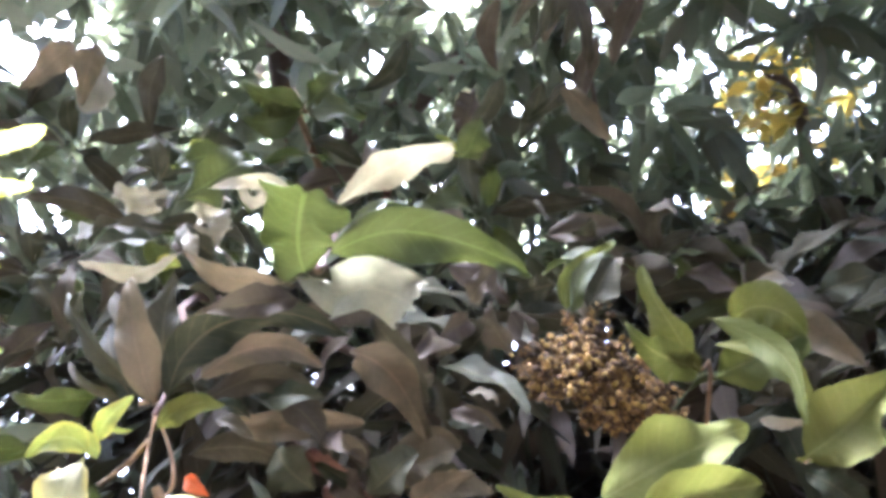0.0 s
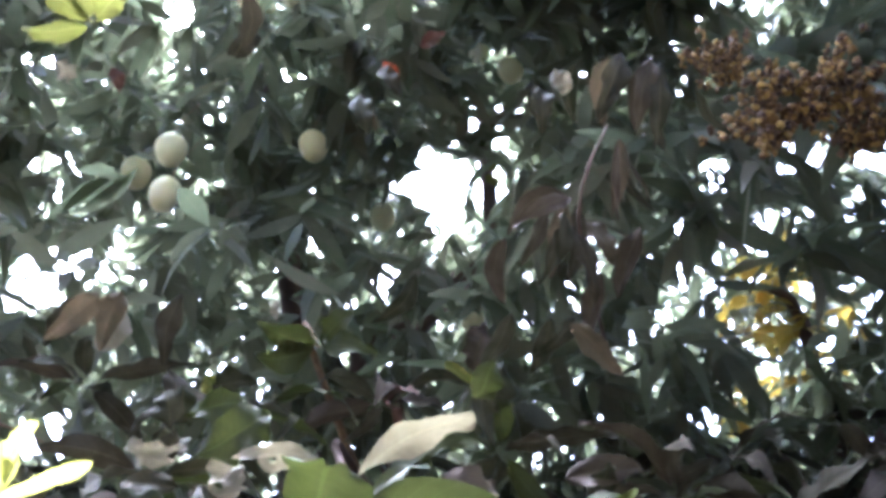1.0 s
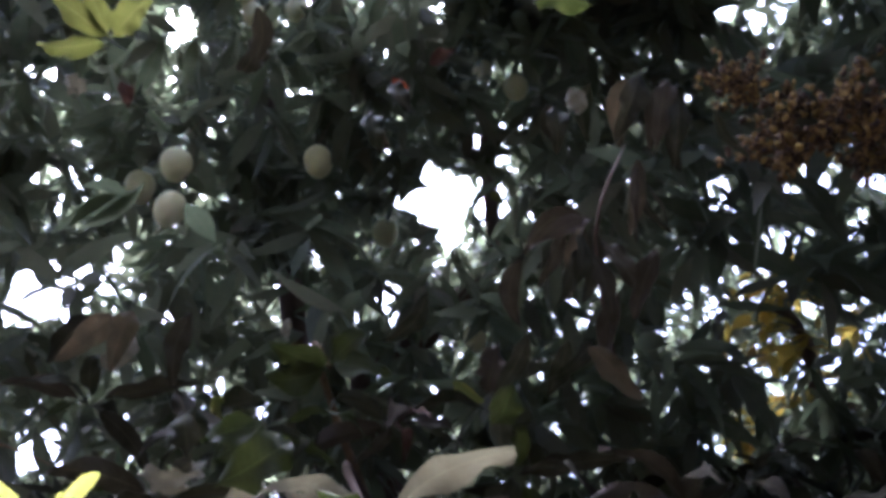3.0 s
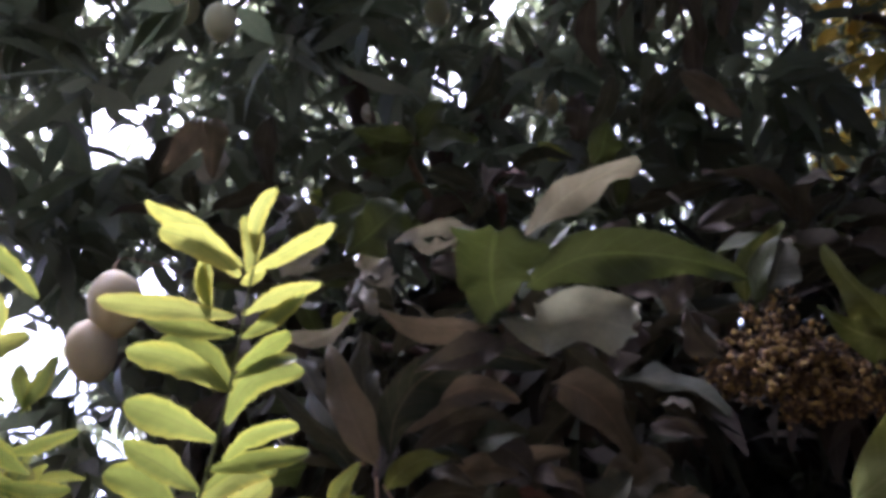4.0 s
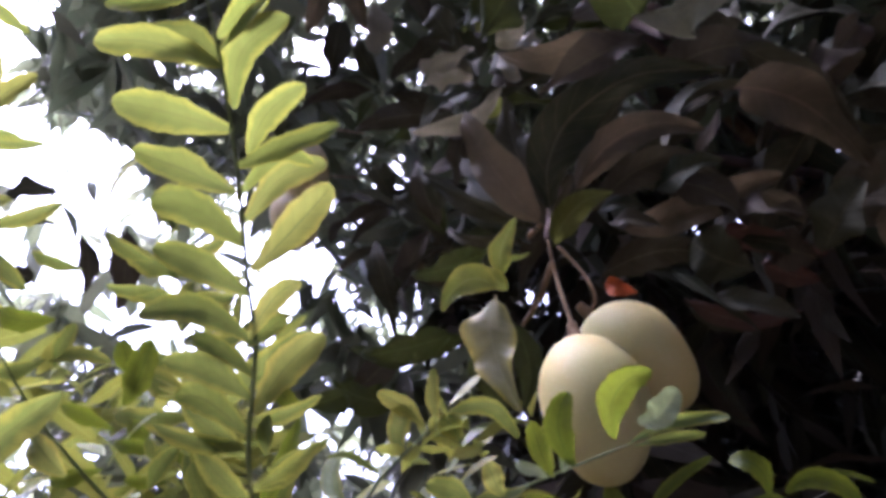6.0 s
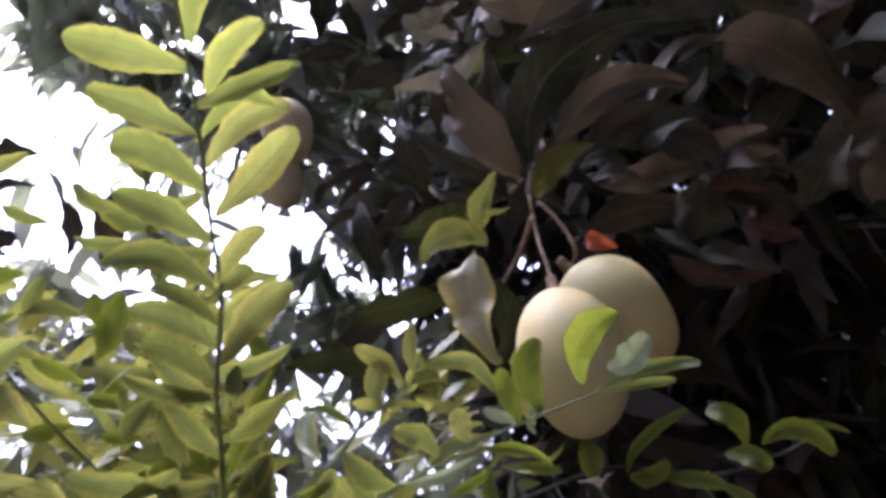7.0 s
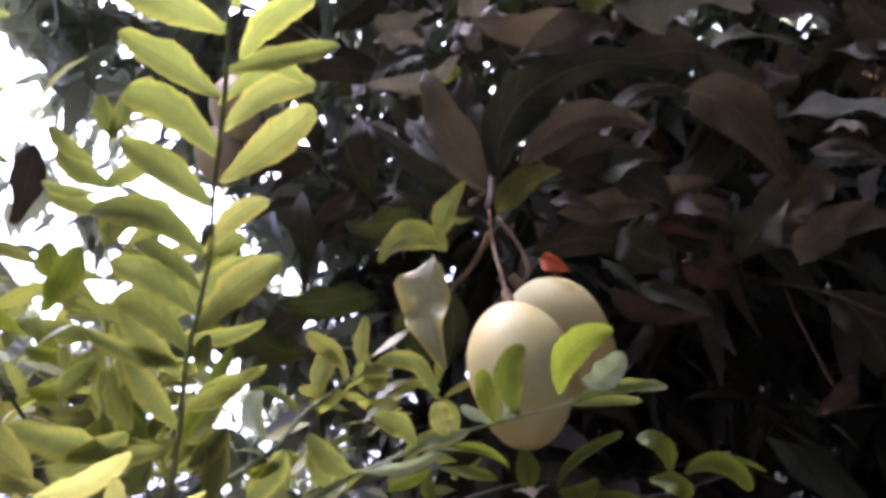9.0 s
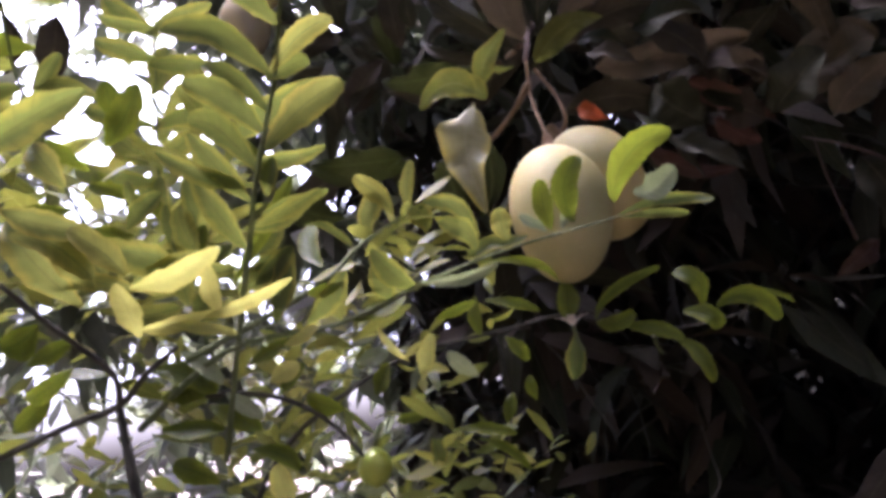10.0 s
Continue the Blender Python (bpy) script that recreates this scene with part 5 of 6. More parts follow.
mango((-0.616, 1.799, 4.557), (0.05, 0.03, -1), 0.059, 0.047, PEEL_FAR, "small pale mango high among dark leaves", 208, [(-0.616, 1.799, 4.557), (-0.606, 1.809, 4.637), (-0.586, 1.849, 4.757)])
mango((-0.531, 0.859, 2.073), (0.05, 0.03, -1), 0.086, 0.066, PEEL_TAN, "tan-green mango half hidden behind the lime shoot", 143, [(-0.531, 0.859, 2.073), (-0.531, 0.879, 2.103), (-0.521, 0.999, 2.133)])
mango((-0.562, 0.862, 2.016), (0.05, 0.03, -1), 0.079, 0.061, PEEL_TAN, "tan-green mango half hidden behind the lime shoot", 93, [(-0.562, 0.862, 2.016), (-0.562, 0.882, 2.046), (-0.552, 1.002, 2.076)])


def blossom(centre, size, seed, label):
    """A dried flower spike: a branching stalk with hundreds of tiny withered buds."""
    ob = thing("blossom_spike", centre, label, "blossom")
    rng = random.Random(seed)
    stems, buds = bmesh.new(), bmesh.new()
    for i in range(26):
        d = Vector((rng.gauss(0, 1), rng.gauss(0, 0.8), rng.gauss(0, 0.75))).normalized()
        r = size * rng.uniform(0.5, 1.12)
        root = Vector((0, 0.0, -size * 0.5)) + d * size * 0.1
        end = d * r
        for k in range(6):
            s = 0.35 + 0.65 * k / 5
            knot = root.lerp(end, s) + Vector((rng.gauss(0, 1), rng.gauss(0, 1), rng.gauss(0, 1))) * size * 0.10
            for _ in range(5):
                p = knot + Vector((rng.gauss(0, 1), rng.gauss(0, 1), rng.gauss(0, 1))) * size * 0.042
                q = size * rng.uniform(0.030, 0.074)
                m = Matrix.Translation(p) @ Euler((rng.uniform(0, 6), rng.uniform(0, 6), 0)).to_matrix().to_4x4() @ Matrix.Diagonal((q, q * rng.uniform(0.5, 1), q * rng.uniform(0.8, 1.9), 1))
                bmesh.ops.create_icosphere(buds, subdivisions=1, radius=1, matrix=m)
        w = size * 0.012
        u = d.orthogonal().normalized() * w
        v = d.cross(u).normalized() * w
        a = [stems.verts.new(root + o) for o in (u, v, -u, -v)]
        b = [stems.verts.new(end + o * 0.5) for o in (u, v, -u, -v)]
        for k in range(4):
            stems.faces.new((a[k], a[(k + 1) % 4], b[(k + 1) % 4], b[k]))
    tagged(part("stem", stems, TWIG, ob), kind="stuff")
    tagged(part("blossom", buds, PANICLE, ob, "withered golden-brown buds"), kind="stuff")
    return ob


blossom((0.163, 0.887, 1.812), 0.050, 990, "dried golden-brown mango blossom spike with crumbly buds")
blossom((0.236, 0.923, 1.791), 0.050, 1110, "dried golden-brown mango blossom spike with crumbly buds")
blossom((0.200, 0.899, 1.836), 0.042, 1045, "dried golden-brown mango blossom spike with crumbly buds")
blossom((0.272, 0.955, 1.772), 0.034, 1165, "dried golden-brown mango blossom spike with crumbly buds")
blossom((0.201, 0.896, 1.797), 0.050, 1055, "dried golden-brown mango blossom spike with crumbly buds")
blossom((0.146, 0.900, 1.808), 0.032, 960, "dried golden-brown mango blossom spike with crumbly buds")
blossom((0.215, 0.941, 1.775), 0.040, 1075, "dried golden-brown mango blossom spike with crumbly buds")
blossom((0.590, 0.921, 2.583), 0.085, 1330, "dried golden-brown mango blossom spike with crumbly buds")
blossom((0.721, 0.928, 2.648), 0.090, 1440, "dried golden-brown mango blossom spike with crumbly buds")
blossom((0.540, 0.890, 2.689), 0.060, 1250, "dried golden-brown mango blossom spike with crumbly buds")
blossom((0.800, 1.012, 2.632), 0.070, 1500, "dried golden-brown mango blossom spike with crumbly buds")
# ---- the lime tree ----
lime_tree = thing("lime_tree", (-0.35, 0.55, 0.0), "young lime tree with pale yellow-green serrated leaves", "tree")
limb("shoot", [(-0.097, 0.314, 1.746), (-0.109, 0.325, 1.727), (-0.124, 0.343, 1.708), (-0.138, 0.359, 1.690), (-0.160, 0.380, 1.663), (-0.184, 0.401, 1.646), (-0.205, 0.420, 1.626), (-0.224, 0.427, 1.593), (-0.241, 0.440, 1.570), (-0.260, 0.453, 1.545), (-0.321, 0.502, 1.479)], [0.0002, 0.0004, 0.0005, 0.0006, 0.0008, 0.0009, 0.0010, 0.0010, 0.0011, 0.0012, 0.0015], LIME_STEM, lime_tree, 8)
limb("shoot", [(-0.343, 0.497, 1.778), (-0.355, 0.508, 1.745), (-0.367, 0.518, 1.713), (-0.387, 0.535, 1.661), (-0.403, 0.562, 1.615), (-0.421, 0.611, 1.544)], [0.0004, 0.0005, 0.0007, 0.0009, 0.0011, 0.0015], LIME_STEM, lime_tree, 8)
limb("shoot", [(-0.193, 0.277, 1.755), (-0.206, 0.287, 1.735), (-0.229, 0.309, 1.709), (-0.253, 0.331, 1.678), (-0.303, 0.383, 1.628), (-0.389, 0.525, 1.553)], [0.0002, 0.0003, 0.0004, 0.0005, 0.0007, 0.0013], LIME_STEM, lime_tree, 8)
limb("shoot", [(-0.235, 0.326, 1.730), (-0.239, 0.318, 1.705), (-0.267, 0.332, 1.684), (-0.331, 0.371, 1.636), (-0.428, 0.449, 1.572)], [0.0002, 0.0003, 0.0004, 0.0006, 0.0011], LIME_STEM, lime_tree, 8)
limb("twig", [(-0.089, 0.494, 1.554), (-0.096, 0.493, 1.553), (-0.139, 0.484, 1.549), (-0.175, 0.476, 1.542), (-0.220, 0.469, 1.531), (-0.280, 0.462, 1.529), (-0.364, 0.486, 1.502)], [0.00035, 0.00049, 0.00077, 0.00098, 0.00119, 0.00140, 0.00210], LIME_STEM, lime_tree, 8)
limb("twig", [(-0.233, 0.583, 1.610), (-0.248, 0.570, 1.598), (-0.256, 0.546, 1.583), (-0.259, 0.514, 1.561), (-0.302, 0.459, 1.528)], [0.0006, 0.0010, 0.0013, 0.0016, 0.0020], LIME_STEM, lime_tree, 8)
limb("branch", [(-0.339, 0.391, 1.567), (-0.337, 0.419, 1.546), (-0.337, 0.446, 1.528), (-0.346, 0.457, 1.512)], [0.0011, 0.0014, 0.0016, 0.0020], LIME_BARK, lime_tree, 8)
limb("branch", [(-0.292, 0.444, 1.533), (-0.315, 0.446, 1.524), (-0.347, 0.457, 1.513), (-0.383, 0.453, 1.507), (-0.482, 0.466, 1.493)], [0.0010, 0.0015, 0.0020, 0.0017, 0.0021], LIME_BARK, lime_tree, 8)
limb("twig", [(-0.048, 0.673, 1.522), (-0.104, 0.649, 1.515), (-0.149, 0.624, 1.532), (-0.192, 0.604, 1.529), (-0.255, 0.577, 1.520), (-0.339, 0.571, 1.479), (-0.430, 0.625, 1.407)], [0.00035, 0.00070, 0.00091, 0.00105, 0.00119, 0.00161, 0.00224], LIME_BARK, lime_tree, 8)
limb("twig", [(-0.284, 0.605, 1.442), (-0.293, 0.567, 1.487), (-0.317, 0.539, 1.511), (-0.346, 0.490, 1.517)], [0.0009, 0.0013, 0.0016, 0.0020], LIME_BARK, lime_tree, 8)
limb("twig", [(-0.179, 0.741, 1.459), (-0.186, 0.719, 1.485), (-0.189, 0.690, 1.509), (-0.189, 0.652, 1.524)], [0.0006, 0.0008, 0.0008, 0.0005], LIME_BARK, lime_tree, 8)
limb("twig", [(-0.262, 0.709, 1.428), (-0.243, 0.699, 1.459), (-0.226, 0.676, 1.492), (-0.207, 0.621, 1.526)], [0.0010, 0.0010, 0.0008, 0.0005], LIME_BARK, lime_tree, 8)
limb("twig", [(-0.153, 0.930, 1.381), (-0.143, 0.931, 1.396), (-0.142, 0.899, 1.433), (-0.139, 0.869, 1.473)], [0.0010, 0.0010, 0.0007, 0.0005], LIME_BARK, lime_tree, 8)
limb("trunk", [(-0.35, 0.55, -0.05), (-0.34, 0.54, 0.5), (-0.33, 0.52, 1.0), (-0.346, 0.457, 1.512)], [0.024, 0.016, 0.007, 0.0022], LIME_BARK, lime_tree, 10)
leaf(lime_tree, "L", (-0.130, 0.330, 1.719), (-0.126, 0.318, 1.732), 0.007, 178, 0.03)
leaf(lime_tree, "J", (-0.344, 0.500, 1.770), (-0.320, 0.496, 1.798), 0.014, 131, 0.05)
leaf(lime_tree, "J", (-0.342, 0.501, 1.770), (-0.342, 0.490, 1.795), 0.014, -154, 0.05)
leaf(lime_tree, "J", (-0.355, 0.508, 1.745), (-0.374, 0.483, 1.768), 0.019, -136, 0.10)
leaf(lime_tree, "J", (-0.354, 0.508, 1.744), (-0.315, 0.518, 1.753), 0.016, 143, 0.10)
leaf(lime_tree, "J", (-0.362, 0.513, 1.729), (-0.391, 0.489, 1.743), 0.017, -130, 0.10)
leaf(lime_tree, "J", (-0.362, 0.514, 1.726), (-0.327, 0.530, 1.718), 0.016, 129, 0.10)
leaf(lime_tree, "J", (-0.368, 0.518, 1.713), (-0.359, 0.524, 1.742), 0.025, 90, 0.05)
leaf(lime_tree, "J", (-0.371, 0.526, 1.692), (-0.332, 0.538, 1.696), 0.016, 132, 0.10)
leaf(lime_tree, "J", (-0.381, 0.522, 1.694), (-0.414, 0.497, 1.707), 0.017, -126, 0.10)
leaf(lime_tree, "J", (-0.381, 0.533, 1.670), (-0.354, 0.542, 1.688), 0.018, 134, 0.10)
leaf(lime_tree, "J", (-0.392, 0.533, 1.661), (-0.434, 0.506, 1.673), 0.018, -122, 0.10)
leaf(lime_tree, "J", (-0.400, 0.539, 1.679), (-0.418, 0.523, 1.700), 0.025, -111, 0.10)
leaf(lime_tree, "L", (-0.251, 0.329, 1.686), (-0.230, 0.335, 1.686), 0.012, 90, 0.08)
leaf(lime_tree, "L", (-0.257, 0.330, 1.699), (-0.274, 0.318, 1.707), 0.015, -130, 0.10)
leaf(lime_tree, "J", (-0.236, 0.435, 1.617), (-0.197, 0.443, 1.634), 0.017, 138, 0.06)
leaf(lime_tree, "J", (-0.240, 0.439, 1.608), (-0.205, 0.456, 1.608), 0.010, 132, 0.08)
leaf(lime_tree, "J", (-0.246, 0.444, 1.595), (-0.255, 0.421, 1.621), 0.015, -134, 0.08)
leaf(lime_tree, "J", (-0.244, 0.444, 1.600), (-0.270, 0.415, 1.615), 0.011, -128, 0.10)
leaf(lime_tree, "J", (-0.257, 0.453, 1.576), (-0.263, 0.430, 1.605), 0.014, -137, 0.08)
leaf(lime_tree, "J", (-0.251, 0.453, 1.582), (-0.226, 0.469, 1.593), 0.013, 126, 0.10)
leaf(lime_tree, "K", (-0.264, 0.460, 1.565), (-0.240, 0.478, 1.611), 0.011, 119, 0.05)
leaf(lime_tree, "J", (-0.265, 0.462, 1.557), (-0.238, 0.467, 1.568), 0.017, 129, 0.05)
leaf(lime_tree, "J", (-0.279, 0.438, 1.565), (-0.304, 0.405, 1.580), 0.019, -118, 0.10)
leaf(lime_tree, "J", (-0.298, 0.429, 1.563), (-0.269, 0.440, 1.573), 0.022, 125, 0.10)
leaf(lime_tree, "J", (-0.277, 0.439, 1.567), (-0.259, 0.451, 1.564), 0.010, 117, 0.10)
leaf(lime_tree, "J", (-0.351, 0.422, 1.674), (-0.324, 0.436, 1.666), 0.010, 80, 0.10)
leaf(lime_tree, "J", (-0.351, 0.422, 1.674), (-0.336, 0.424, 1.690), 0.012, 132, 0.05)
leaf(lime_tree, "K", (-0.361, 0.455, 1.643), (-0.378, 0.437, 1.660), 0.012, -118, 0.10)
leaf(lime_tree, "K", (-0.338, 0.458, 1.667), (-0.336, 0.451, 1.685), 0.015, -160, 0.10)
leaf(lime_tree, "K", (-0.342, 0.474, 1.625), (-0.363, 0.458, 1.634), 0.010, -119, 0.10)
leaf(lime_tree, "J", (-0.336, 0.462, 1.605), (-0.317, 0.466, 1.620), 0.013, 113, 0.10)
leaf(lime_tree, "K", (-0.376, 0.456, 1.623), (-0.400, 0.441, 1.623), 0.012, -125, 0.10)
leaf(lime_tree, "J", (-0.297, 0.465, 1.594), (-0.292, 0.457, 1.618), 0.011, -178, 0.05)
leaf(lime_tree, "J", (-0.299, 0.468, 1.584), (-0.299, 0.458, 1.606), 0.015, -143, 0.05)
leaf(lime_tree, "K", (-0.310, 0.490, 1.577), (-0.314, 0.478, 1.596), 0.012, -124, 0.05)
leaf(lime_tree, "J", (-0.262, 0.469, 1.574), (-0.247, 0.472, 1.588), 0.015, 109, 0.05)
leaf(lime_tree, "P", (-0.174, 0.474, 1.542), (-0.144, 0.482, 1.543), 0.007, 126, 0.05)
leaf(lime_tree, "K", (-0.149, 0.485, 1.544), (-0.122, 0.506, 1.534), 0.005, 75, 0.10)
leaf(lime_tree, "J", (-0.183, 0.475, 1.542), (-0.194, 0.460, 1.559), 0.013, -135, 0.10)
leaf(lime_tree, "J", (-0.196, 0.476, 1.539), (-0.196, 0.466, 1.553), 0.015, -162, 0.05)
leaf(lime_tree, "K", (-0.209, 0.471, 1.532), (-0.193, 0.488, 1.541), 0.011, 78, 0.10)
leaf(lime_tree, "J", (-0.240, 0.455, 1.587), (-0.210, 0.462, 1.590), 0.009, 135, 0.10)
leaf(lime_tree, "J", (-0.251, 0.457, 1.557), (-0.231, 0.457, 1.569), 0.013, 136, 0.08)
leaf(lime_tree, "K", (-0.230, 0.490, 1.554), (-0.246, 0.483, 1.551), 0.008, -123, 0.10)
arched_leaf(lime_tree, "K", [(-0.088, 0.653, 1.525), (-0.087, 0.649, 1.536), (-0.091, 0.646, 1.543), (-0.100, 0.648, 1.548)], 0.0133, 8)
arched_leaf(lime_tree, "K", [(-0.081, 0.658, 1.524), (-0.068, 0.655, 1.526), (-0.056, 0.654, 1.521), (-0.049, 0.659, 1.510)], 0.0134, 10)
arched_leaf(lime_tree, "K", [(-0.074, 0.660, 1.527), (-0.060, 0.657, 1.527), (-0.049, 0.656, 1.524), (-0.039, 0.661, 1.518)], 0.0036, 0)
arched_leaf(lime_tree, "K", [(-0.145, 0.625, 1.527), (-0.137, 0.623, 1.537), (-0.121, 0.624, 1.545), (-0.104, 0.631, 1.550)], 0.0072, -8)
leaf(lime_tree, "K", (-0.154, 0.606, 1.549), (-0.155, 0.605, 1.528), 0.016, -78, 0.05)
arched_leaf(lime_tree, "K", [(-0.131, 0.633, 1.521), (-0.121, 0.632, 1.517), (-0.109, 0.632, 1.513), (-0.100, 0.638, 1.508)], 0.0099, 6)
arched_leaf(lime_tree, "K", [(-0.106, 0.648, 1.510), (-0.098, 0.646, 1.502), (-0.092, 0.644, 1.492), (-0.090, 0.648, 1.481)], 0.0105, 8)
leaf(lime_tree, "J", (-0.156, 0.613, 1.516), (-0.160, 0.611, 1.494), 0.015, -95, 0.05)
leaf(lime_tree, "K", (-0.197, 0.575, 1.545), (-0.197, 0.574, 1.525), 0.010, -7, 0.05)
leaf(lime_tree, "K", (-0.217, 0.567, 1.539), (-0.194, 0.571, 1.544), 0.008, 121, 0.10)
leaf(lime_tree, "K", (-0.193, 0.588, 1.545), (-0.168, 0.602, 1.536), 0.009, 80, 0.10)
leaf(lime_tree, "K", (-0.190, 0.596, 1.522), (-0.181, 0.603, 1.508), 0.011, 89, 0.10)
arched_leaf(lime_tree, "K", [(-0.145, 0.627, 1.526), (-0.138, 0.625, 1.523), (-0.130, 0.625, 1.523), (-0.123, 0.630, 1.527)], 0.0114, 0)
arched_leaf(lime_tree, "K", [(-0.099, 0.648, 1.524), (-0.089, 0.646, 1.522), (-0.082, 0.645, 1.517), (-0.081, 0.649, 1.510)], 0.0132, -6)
leaf(lime_tree, "N", (-0.223, 0.550, 1.508), (-0.212, 0.544, 1.528), 0.012, 126, 0.05)
leaf(lime_tree, "N", (-0.223, 0.549, 1.509), (-0.208, 0.551, 1.508), 0.007, 67, 0.05)
leaf(lime_tree, "N", (-0.229, 0.544, 1.518), (-0.237, 0.531, 1.535), 0.006, -142, 0.05)
leaf(lime_tree, "N", (-0.229, 0.544, 1.519), (-0.217, 0.543, 1.525), 0.005, 89, 0.05)
leaf(lime_tree, "J", (-0.236, 0.575, 1.472), (-0.235, 0.573, 1.457), 0.014, -33, 0.05)
leaf(lime_tree, "P", (-0.267, 0.559, 1.522), (-0.251, 0.566, 1.526), 0.013, 82, 0.10)
leaf(lime_tree, "K", (-0.229, 0.600, 1.476), (-0.198, 0.610, 1.469), 0.009, 68, 0.10)
leaf(lime_tree, "K", (-0.219, 0.607, 1.467), (-0.196, 0.617, 1.447), 0.007, 68, 0.10)
leaf(lime_tree, "P", (-0.215, 0.599, 1.507), (-0.227, 0.589, 1.522), 0.013, -118, 0.10)
leaf(lime_tree, "K", (-0.290, 0.566, 1.499), (-0.306, 0.556, 1.509), 0.016, -106, 0.10)
leaf(lime_tree, "K", (-0.268, 0.575, 1.505), (-0.258, 0.575, 1.521), 0.014, 99, 0.10)
leaf(lime_tree, "P", (-0.285, 0.603, 1.449), (-0.304, 0.594, 1.448), 0.012, -102, 0.10)
leaf(lime_tree, "N", (-0.263, 0.476, 1.456), (-0.261, 0.467, 1.474), 0.014, -172, 0.05)
leaf(lime_tree, "K", (-0.212, 0.630, 1.478), (-0.205, 0.629, 1.494), 0.011, 101, 0.10)
leaf(lime_tree, "N", (-0.211, 0.380, 1.529), (-0.181, 0.387, 1.536), 0.007, 133, 0.10)
leaf(lime_tree, "N", (-0.209, 0.381, 1.530), (-0.206, 0.373, 1.544), 0.008, -171, 0.05)
leaf(lime_tree, "N", (-0.214, 0.379, 1.530), (-0.231, 0.366, 1.526), 0.007, -126, 0.10)
leaf(lime_tree, "N", (-0.244, 0.377, 1.529), (-0.243, 0.367, 1.545), 0.012, -152, 0.05)
leaf(lime_tree, "N", (-0.239, 0.375, 1.545), (-0.207, 0.382, 1.552), 0.012, 127, 0.08)
leaf(lime_tree, "N", (-0.204, 0.384, 1.529), (-0.196, 0.388, 1.527), 0.004, 78, 0.10)
leaf(lime_tree, "L", (-0.278, 0.378, 1.549), (-0.287, 0.355, 1.579), 0.017, -131, 0.10)
leaf(lime_tree, "L", (-0.271, 0.380, 1.553), (-0.273, 0.363, 1.573), 0.014, -145, 0.10)
leaf(lime_tree, "L", (-0.270, 0.390, 1.560), (-0.268, 0.377, 1.574), 0.012, -157, 0.10)
leaf(lime_tree, "L", (-0.297, 0.390, 1.603), (-0.305, 0.382, 1.621), 0.016, -111, 0.10)
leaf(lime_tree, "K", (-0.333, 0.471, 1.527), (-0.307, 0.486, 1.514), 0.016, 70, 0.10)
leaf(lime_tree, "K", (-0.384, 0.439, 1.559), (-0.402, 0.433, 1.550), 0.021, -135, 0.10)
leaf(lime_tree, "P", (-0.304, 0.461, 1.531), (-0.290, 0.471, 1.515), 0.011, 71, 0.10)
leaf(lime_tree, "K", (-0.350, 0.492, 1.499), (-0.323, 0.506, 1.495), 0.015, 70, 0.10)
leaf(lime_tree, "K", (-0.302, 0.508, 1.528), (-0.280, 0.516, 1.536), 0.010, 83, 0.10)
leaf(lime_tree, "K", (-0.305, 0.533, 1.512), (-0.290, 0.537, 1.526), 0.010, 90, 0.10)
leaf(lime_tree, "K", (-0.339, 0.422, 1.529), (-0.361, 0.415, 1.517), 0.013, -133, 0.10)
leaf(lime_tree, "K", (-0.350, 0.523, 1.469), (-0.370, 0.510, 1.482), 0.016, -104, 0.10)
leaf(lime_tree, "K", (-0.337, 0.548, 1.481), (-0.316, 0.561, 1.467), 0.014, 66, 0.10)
leaf(lime_tree, "J", (-0.232, 0.444, 1.592), (-0.225, 0.441, 1.606), 0.011, 139, 0.05)
leaf(lime_tree, "J", (-0.241, 0.450, 1.581), (-0.209, 0.454, 1.589), 0.009, 137, 0.10)
leaf(lime_tree, "J", (-0.254, 0.457, 1.564), (-0.237, 0.462, 1.569), 0.011, 126, 0.10)
leaf(lime_tree, "J", (-0.251, 0.467, 1.542), (-0.234, 0.458, 1.568), 0.014, 141, 0.05)
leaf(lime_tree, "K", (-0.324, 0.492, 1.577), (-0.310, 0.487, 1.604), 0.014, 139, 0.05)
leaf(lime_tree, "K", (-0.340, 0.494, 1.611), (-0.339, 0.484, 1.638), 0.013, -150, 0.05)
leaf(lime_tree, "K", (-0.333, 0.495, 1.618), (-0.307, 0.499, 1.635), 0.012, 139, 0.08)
leaf(lime_tree, "J", (-0.335, 0.441, 1.575), (-0.340, 0.433, 1.590), 0.023, -114, 0.08)
leaf(lime_tree, "J", (-0.329, 0.464, 1.583), (-0.346, 0.454, 1.590), 0.009, -113, 0.10)
leaf(lime_tree, "K", (-0.338, 0.486, 1.576), (-0.331, 0.481, 1.594), 0.019, 155, 0.05)
leaf(lime_tree, "J", (-0.328, 0.452, 1.554), (-0.305, 0.462, 1.555), 0.013, 117, 0.10)
leaf(lime_tree, "J", (-0.313, 0.482, 1.554), (-0.301, 0.482, 1.566), 0.016, 116, 0.05)
leaf(lime_tree, "K", (-0.314, 0.494, 1.581), (-0.299, 0.496, 1.591), 0.010, 104, 0.05)
leaf(lime_tree, "J", (-0.309, 0.470, 1.559), (-0.309, 0.464, 1.575), 0.012, -156, 0.05)
leaf(lime_tree, "J", (-0.275, 0.470, 1.566), (-0.294, 0.459, 1.575), 0.009, -113, 0.10)
leaf(lime_tree, "K", (-0.378, 0.499, 1.616), (-0.399, 0.488, 1.623), 0.010, -117, 0.10)
leaf(lime_tree, "K", (-0.393, 0.504, 1.647), (-0.401, 0.495, 1.661), 0.014, -118, 0.10)
